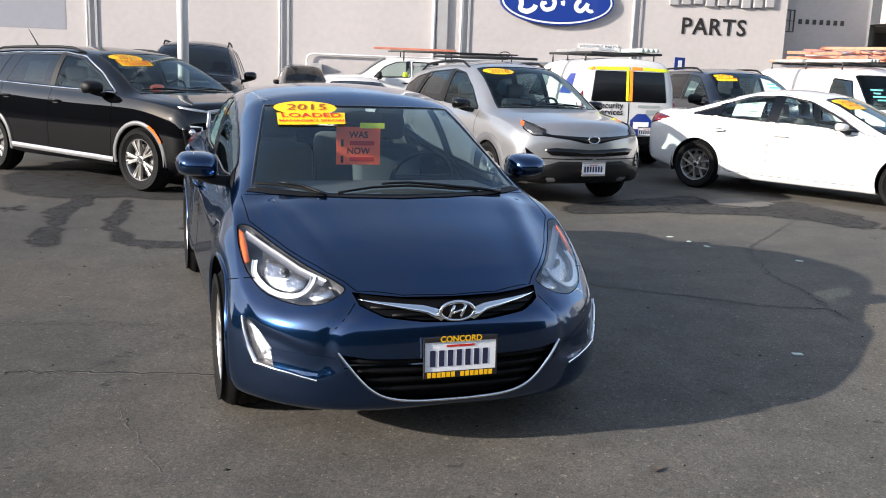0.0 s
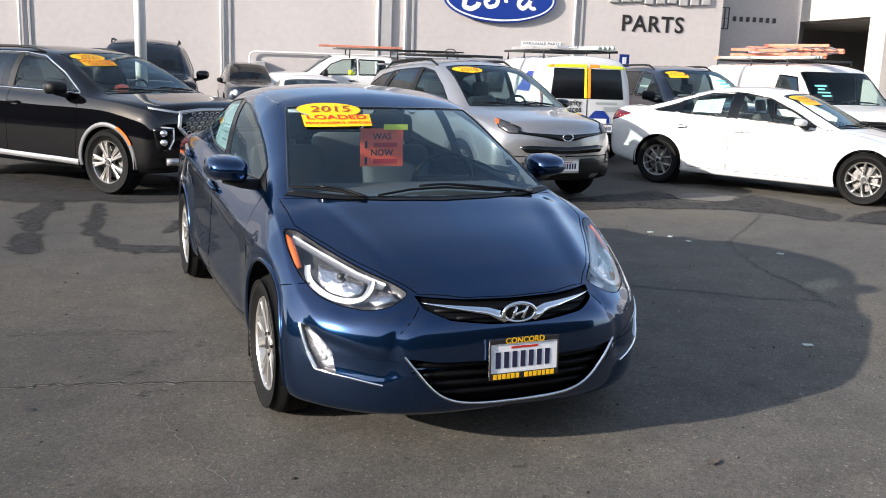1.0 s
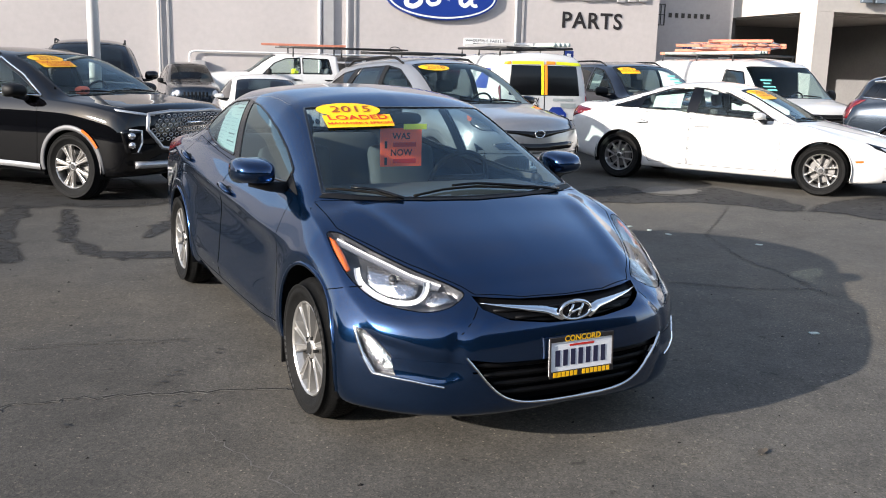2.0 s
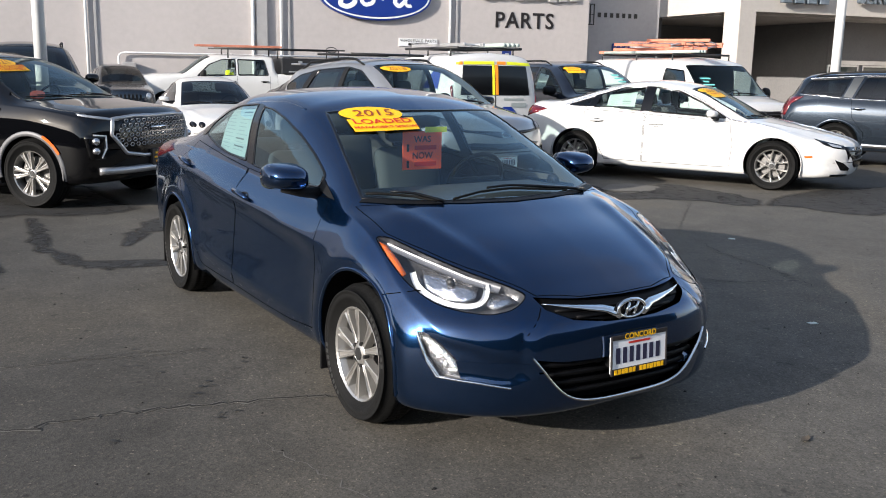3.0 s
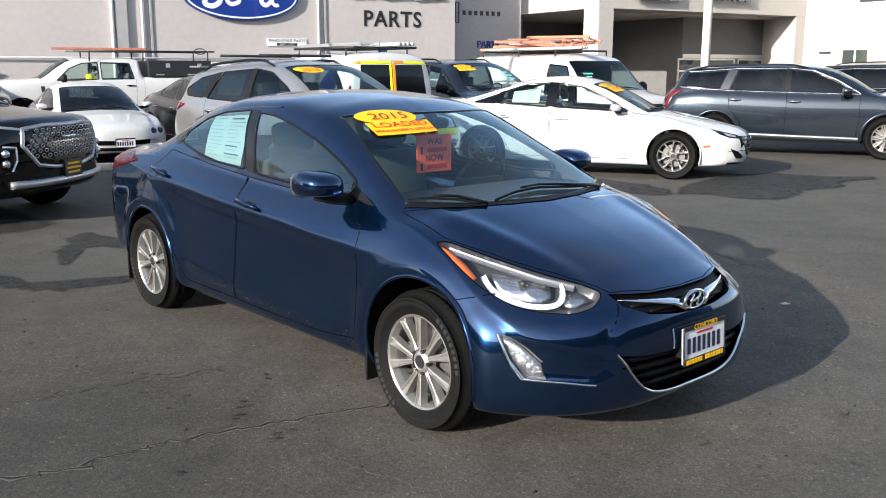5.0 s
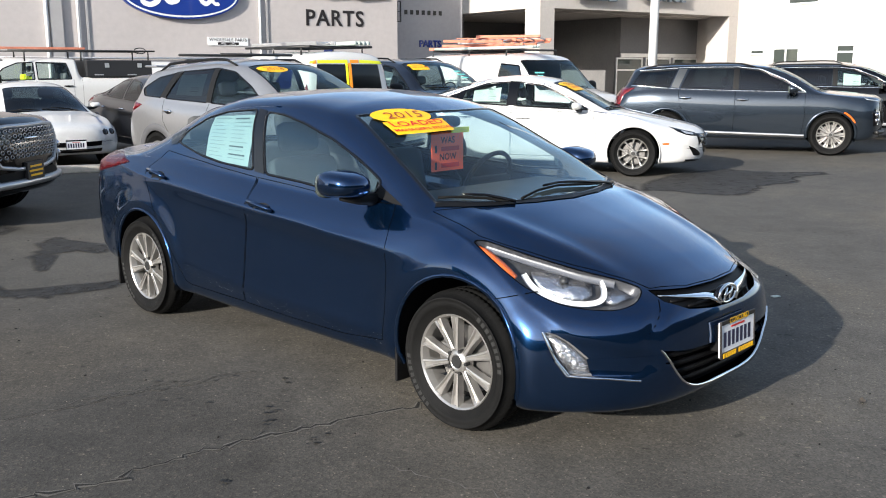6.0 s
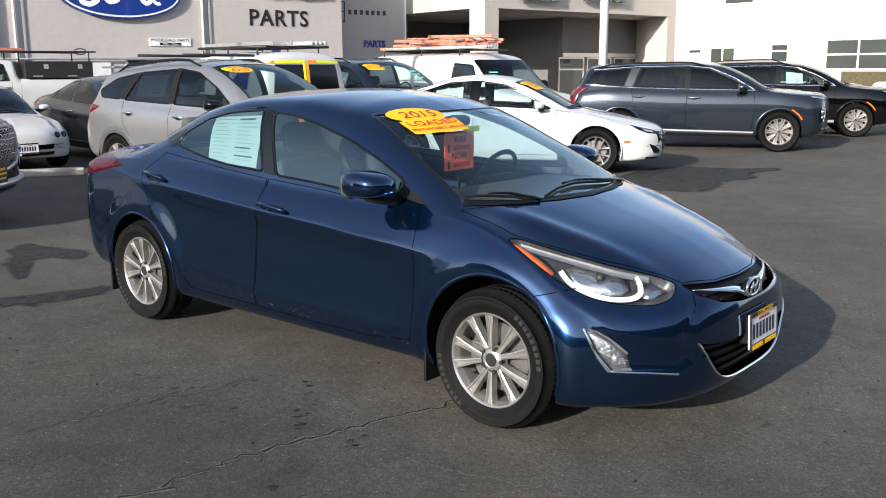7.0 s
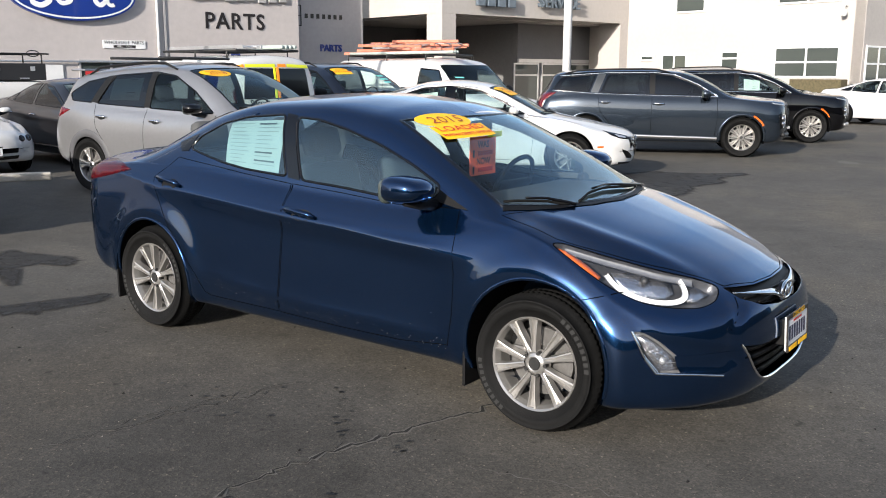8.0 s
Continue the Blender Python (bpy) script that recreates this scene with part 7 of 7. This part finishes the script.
gap_lines(van, t, [[(-1.45, 1.2), (-1.5, 0.6), (-1.3, 0.4)], [(-0.45, 1.7), (-0.42, 0.4)], [(0.7, 1.7), (0.7, 0.4)]])
wipers(van, t, [((-0.2, -1.78), (-0.7, -1.62)), ((0.5, -1.74), (-0.1, -1.7))])
part("bumper", box_bm(-0.95, 0.95, -2.76, -2.6, 0.42, 0.62, 0.04), CHROME, van)
work_rack(van, (-0.5, 0.8, 2.2), 0.72, 1.93, 1.75)
for i, (x, dy, tilt, mat) in enumerate(((-0.45, 0.2, 0, ORANGE), (0.0, 0.3, 3, ORANGE), (0.42, 0.1, -2, ORANGE))):
    ladder("ladder", 3.0 - 0.2 * i, 0.38, VAN_M @ pose(x, 0.75 + dy, 1.985 + 0.055 * i, 0, (0, 7, -9)[i], tilt), mat, "orange fibreglass extension ladder on van roof")
ladder("ladder", 2.0, 0.36, VAN_M @ pose(0.05, 0.2, 2.20, 1, 12, 5), ORANGE, "short orange ladder stacked on top")
ladder("ladder", 2.6, 0.36, VAN_M @ pose(-0.3, 1.0, 2.17, 1.5, -8, -7), ORANGE, "weathered orange ladder laid askew on the stack")
ladder("ladder", 2.2, 0.34, VAN_M @ pose(0.4, 1.2, 2.13, -1.5, 6, 8), ALUMINIUM, "aluminium ladder wedged among orange ladders")
tube = thing("pipe_bundle", "pale plastic pipes tied on van rack", "pipes", VAN_M)
for k in range(3):
    part("pipe", tube_bm([(-0.66 + 0.07 * k, -1.3, 1.98), (-0.66 + 0.07 * k, 2.2, 1.98)], 0.03, 10), PAPER, tube, smooth=True)

SVAN_M = place(7.0, 10.38, 82)
svan, t = build_car(SMALL_VAN, "van", "white small service van with bright window stripes", SVAN_M)
HI_YELLOW = material("lime_vinyl", (0.75, 0.8, 0.02), 0.4)
HI_ORANGE = material("orange_vinyl", (0.95, 0.3, 0.02), 0.4)
bl = [(-0.66, 1.12), (0.66, 1.12), (0.6, 1.6), (-0.6, 1.6)]
part("tinted_panel", patch(t, bl, "rear", 1, 0.006, 0.08, 0), GLOSS_BLACK, svan, smooth=True)
part("bright_stripe", ribbon(t, [(-0.72, 1.64), (-0.22, 1.66)], "rear", 1, 0.06, 0.008, False), HI_YELLOW, svan)
part("bright_stripe", ribbon(t, [(-0.20, 1.66), (-0.03, 1.66)], "rear", 1, 0.06, 0.008, False), HI_ORANGE, svan)
part("bright_stripe", ribbon(t, [(0.62, 1.65), (0.74, 1.64)], "rear", 1, 0.06, 0.008, False), HI_ORANGE, svan)
part("bright_stripe", ribbon(t, [(0.02, 1.66), (0.60, 1.65)], "rear", 1, 0.06, 0.008, False), HI_YELLOW, svan)
part("bright_stripe", ribbon(t, [(0.045, 1.63), (0.045, 1.12)], "rear", 1, 0.05, 0.012, False), HI_YELLOW, svan)
part("bright_stripe", ribbon(t, [(-0.02, 1.63), (-0.02, 1.12)], "rear", 1, 0.06, 0.012, False), HI_ORANGE, svan)
part("door_gap", ribbon(t, [(0.01, 1.1), (0.01, 0.45)], "rear", 1, 0.02, 0.003, False), PLASTIC, svan)
for word, z in (("Security", 1.04), ("Services", 0.93)):
    part("lettering", text_on(t, word, 0.14, "rear", 1, (0.34, z), 0, 1.0, 0.008, 0.003), BLACK_INK, svan)
part("text_bar", patch(t, [(-0.55, 1.06), (-0.15, 1.06), (-0.15, 1.02), (-0.55, 1.02)], "rear", 1, 0.008, 0.1, 0), PRINT_GREY, svan)
part("text_bar", patch(t, [(-0.6, 0.98), (-0.3, 0.98), (-0.3, 0.9), (-0.6, 0.9)], "rear", 1, 0.008, 0.1, 0), PRINT_GREY, svan)
octo = part("blue_octagon", patch(t, [(-0.22 + 0.21 * math.cos(a), 0.72 + 0.21 * math.sin(a)) for a in (math.tau * (k + 0.5) / 8 for k in range(8))], "rear", 1, 0.008, 0.08, 0), BLUE_SIGN, svan, "blue octagon badge")
part("badge_bar", patch(t, [(-0.36, 0.78), (-0.08, 0.78), (-0.08, 0.66), (-0.36, 0.66)], "rear", 1, 0.012, 0.1, 0), WHITE_SIGN, octo)
part("blue_triangle", patch(t, [(0.9, 1.2), (1.3, 1.55), (1.6, 1.55), (1.6, 1.2)], "side", 1, 0.006, 0.08, 0), BLUE_SIGN, svan)
part("blue_triangle", patch(t, [(0.9, 1.2), (1.3, 1.55), (1.6, 1.55), (1.6, 1.2)], "side", -1, 0.006, 0.08, 0), BLUE_SIGN, svan)
for s in (1, -1):
    part("tail_lamp", patch(t, [(s * 0.80, 1.28), (s * 0.87, 1.28), (s * 0.88, 0.9), (s * 0.80, 0.9)], "rear", 1, 0.01, 0.05, 0.01), RED_LENS, svan, "red tail lamp", True)
part("rear_bumper", box_bm(-0.86, 0.86, 2.12, 2.26, 0.38, 0.56, 0.04), PLASTIC, svan)
plate(svan, 2.275, 0.62, 0, True, -0.3, False)
work_rack(svan, (-0.3, 0.6, 1.6), 0.62, 1.91, 1.75, (-0.5, 1.9))
pk = thing("pipe_bundle", "pale pipes and tubes on van rack", "pipes", SVAN_M)
for k in range(4):
    part("pipe", tube_bm([(-0.5 + 0.09 * k, -0.6, 1.97), (-0.5 + 0.09 * k, 2.0, 1.97)], 0.035, 10), PAPER, pk, smooth=True)
ladder("ladder", 2.4, 0.36, SVAN_M @ pose(0.3, 0.7, 1.965), ALUMINIUM, "aluminium ladder on service van rack")

def chalk(car, tree, spots):
    """Rows of pale window-marker writing, as bars."""
    for x, z, w in spots:
        part("chalk_bar", patch(tree, [(x - w, z + 0.014), (x + w, z + 0.014), (x + w, z - 0.014), (x - w, z - 0.014)], "front", 1, 0.005, 0.06, 0), CHALK, car, "teal window marker bar")


CHALK = material("teal_marker", (0.15, 0.55, 0.5), 0.7)
chalk(van, van_tree, [(-0.5, 1.45, 0.12), (-0.52, 1.39, 0.07), (-0.5, 1.33, 0.13), (-0.48, 1.27, 0.1)])
NAVY = dict(SUV, paint=NAVY_PAINT, lip_mat=PLASTIC, lip=0.03, panels=[])
navy, t = build_car(NAVY, "suv", "dark blue grey suv with yellow windscreen sticker", place(9.62, 9.57, -98))
sticker_pair(navy, t, -0.42, 1.59, "2019", [("ONE OWNER", 0.06)], 1.0, 0.02, 0.5)
mirrors(navy, 1.06, -0.78, 1.17, PLASTIC, 0.13, 0.09, 0.1)
roof_rails(navy, t, 0.62, -0.1, 1.9, PLASTIC, 0.06)
papers(navy, t, [[(0.1, 1.5), (-0.25, 1.46), (-0.25, 1.2), (0.1, 1.2)]], -1)
wipers(navy, t, [((-0.2, -1.38), (-0.7, -1.2)), ((0.55, -1.32), (-0.15, -1.3))])
chalk(navy, t, [(0.42, 1.48, 0.1), (0.44, 1.42, 0.12), (0.46, 1.36, 0.1)])
gap_lines(navy, t, [[(-0.98, 1.1), (-0.99, 0.7), (-0.95, 0.36)], [(0.22, 1.15), (0.23, 0.36)]])
part("grille", patch(t, mirrored([(0.0, 0.98), (0.55, 0.98), (0.6, 0.7), (0.0, 0.66)]), "front", 1, 0.006, 0.08, 0.01), GLOSS_BLACK, navy, smooth=True)

PICK_M = Matrix.Translation((6.9, 22.27, -0.12)) @ pose(0, 0, 0, 0, 0, 167.6 + 90)
pickup, t = build_car(PICKUP, "pickup_truck", "white crew cab work pickup with toolbox", PICK_M)
part("grille", patch(t, mirrored([(0.0, 1.2), (0.55, 1.2), (0.6, 0.82), (0.0, 0.8)]), "front", 1, 0.008, 0.08, 0.01), DARK_METAL, pickup, smooth=True)
for s in (1, -1):
    part("headlight", patch(t, [(-1.42, 1.2), (-1.62, 1.19), (-1.62, 0.86), (-1.45, 0.88)], "corner", s, 0.01, 0.06, 0.01), SATIN, pickup, smooth=True)
    part("fender_vent", patch(t, [(-1.52, 1.18), (-1.42, 1.18), (-1.42, 1.02), (-1.5, 1.02)], "side", s, 0.006, 0.08, 0), DARK_METAL, pickup)
mirrors(pickup, 1.16, -0.95, 1.38, PLASTIC, 0.12, 0.08, 0.14)
handles(pickup, t, [(-0.25, 1.18, 0.0), (0.72, 1.18, 0.0)], PLASTIC, 0.24)
gap_lines(pickup, t, [[(-1.15, 1.3), (-1.2, 0.9), (-1.1, 0.6)], [(0.04, 1.34), (0.04, 0.6)], [(1.0, 1.36), (0.98, 0.6)], [(1.22, 1.4), (1.22, 0.6)]])
part("bumper", box_bm(-0.98, 0.98, -3.05, -2.85, 0.55, 0.82, 0.05), CHROME, pickup)
part("toolbox", box_bm(-0.98, 0.98, 1.35, 3.15, 1.43, 1.88, 0.02), material("toolbox_black", (0.02, 0.02, 0.022), 0.4, var=0.1), pickup, "black truck toolbox")
for y in (1.9, 2.8):
    part("latch", box_bm(0.98, 0.995, y - 0.06, y + 0.06, 1.68, 1.8, 0.004), ALUMINIUM, pickup)
    part("side_mark", box_bm(0.981, 0.985, y - 0.35, y - 0.1, 1.47, 1.5), ALUMINIUM, pickup)
work_rack(pickup, (-0.2, 1.25, 3.1), 0.82, 2.14, 1.85, (-0.6, 3.3))
part("rack_coil", tube_bm([(0.75, 2.9 + 0.16 * math.cos(a), 2.15 + 0.08 * math.sin(a)) for a in (k * math.tau / 20 for k in range(21))], 0.015, 6), DARK_METAL, pickup, smooth=True)
part("seat_vest", box_bm(-0.62, -0.24, -0.13, 0.06, 1.15, 1.5, 0.05), HI_YELLOW, pickup, "hi-vis vest over seat back")
part("seat_vest", box_bm(0.24, 0.62, -0.13, 0.06, 1.15, 1.45, 0.05), HI_YELLOW, pickup, "hi-vis vest over seat back")
ladder("ladder", 2.5, 0.4, PICK_M @ pose(0.5, 0.15, 2.2), ORANGE, "orange ladder on pickup rack")

coupe, t = build_car(COUPE, "coupe", "white older coupe with round twin headlights", place(2.87, 12.05, -98))
for s in (1, -1):
    for x in (0.50, 0.63):
        part("headlight", patch(t, ellipse(s * x, 0.56, 0.05, 0.045, 18), "front", 1, 0.006, 0.04, 0.006), GLOSS_BLACK, coupe, "round headlight", True)
    part("turn_lamp", patch(t, [(s * 0.45, 0.41), (s * 0.68, 0.42), (s * 0.68, 0.37), (s * 0.45, 0.36)], "front", 1, 0.006, 0.05, 0.0), SATIN, coupe)
part("intake", patch(t, mirrored([(0.0, 0.42), (0.42, 0.43), (0.40, 0.36), (0.0, 0.35)]), "front", 1, 0.006, 0.06, 0), GLOSS_BLACK, coupe, smooth=True)
part("intake", patch(t, mirrored([(0.0, 0.31), (0.42, 0.32), (0.40, 0.27), (0.0, 0.26)]), "front", 1, 0.006, 0.06, 0), GLOSS_BLACK, coupe, smooth=True)
plate(coupe, -2.19, 0.38, 0, False, 0, False)
mirrors(coupe, 0.88, -0.45, 0.92, WHITE_PAINT, 0.09, 0.06, 0.055)
wipers(coupe, t, [((-0.15, -0.9), (-0.6, -0.72)), ((0.45, -0.85), (-0.1, -0.8))])

BROWN = dict(FASTBACK, paint=BROWN_PAINT, panels=[], windows=[(p, TINT) for p, _ in FASTBACK["windows"]])
brown, t = build_car(BROWN, "sedan", "dark brown grey sedan parked between coupe and van", place_wheel(FASTBACK, 4.35, 12.9, -95, False))
handles(brown, t, [(0.1, 0.82, 0.0), (1.0, 0.85, 0.0)], CHROME, 0.2)
for s in (1, -1):
    part("tail_lamp", patch(t, [(1.95, 0.98), (2.2, 1.02), (2.36, 1.0), (2.3, 0.86), (2.1, 0.92)], "side", s, 0.008, 0.04, 0.012), RED_LENS, brown, "red tail lamp", True)
    part("sill_chrome", ribbon(t, [(-0.9, 0.32), (1.0, 0.34)], "side", s, 0.02, 0.01, False), CHROME, brown)
DARK = dict(SUV, paint=BLACK_PAINT, lip=0.03, lip_mat=PLASTIC, glass=TINT, windows=[(p, TINT) for p, _ in SUV["windows"]])
dark, t = build_car(DARK, "suv", "tall black suv parked near warehouse wall", place(-0.02, 13.6, -98) @ Matrix.Diagonal((1, 1, 1.09, 1)))
mirrors(dark, 1.06, -0.78, 1.15, BLACK_PAINT, 0.13, 0.09, 0.09)
roof_rails(dark, t, 0.62, -0.05, 1.6, PLASTIC, 0.05)
JEEP = dict(CROSSOVER, paint=GREY_PAINT, lip=0.04, lip_mat=PLASTIC, panels=[], glass=TINT, windows=[(p, TINT) for p, _ in CROSSOVER["windows"]])
jeep, t = build_car(JEEP, "suv", "dark grey off-road suv by warehouse wall", Matrix.Translation((3.68, 22.7, -0.13)) @ pose(0, 0, 0, 0, 0, -5) @ Matrix.Diagonal((0.85, 0.85, 0.98, 1)))
for s in (1, -1):
    part("headlight", patch(t, ellipse(s * 0.6, 0.80, 0.09, 0.09, 18), "front", 1, 0.01, 0.05, 0.01), SATIN, jeep, smooth=True)
for k in range(7):
    part("grille_slot", patch(t, [(-0.42 + k * 0.12, 0.95), (-0.36 + k * 0.12, 0.95), (-0.36 + k * 0.12, 0.7), (-0.42 + k * 0.12, 0.7)], "front", 1, 0.006, 0.1, 0), PLASTIC, jeep)
mirrors(jeep, 0.99, -0.72, 1.12, PLASTIC, 0.11, 0.08, 0.08)
back_suv, t = build_car(dict(SUV, paint=SILVER_PAINT, windows=[(p, TINT) for p, _ in SUV["windows"]]), "suv", "pale silver suv with roof rails behind", place(23.5, 6.4, -65))
roof_rails(back_suv, t, 0.62, -0.1, 1.9, PLASTIC, 0.07)
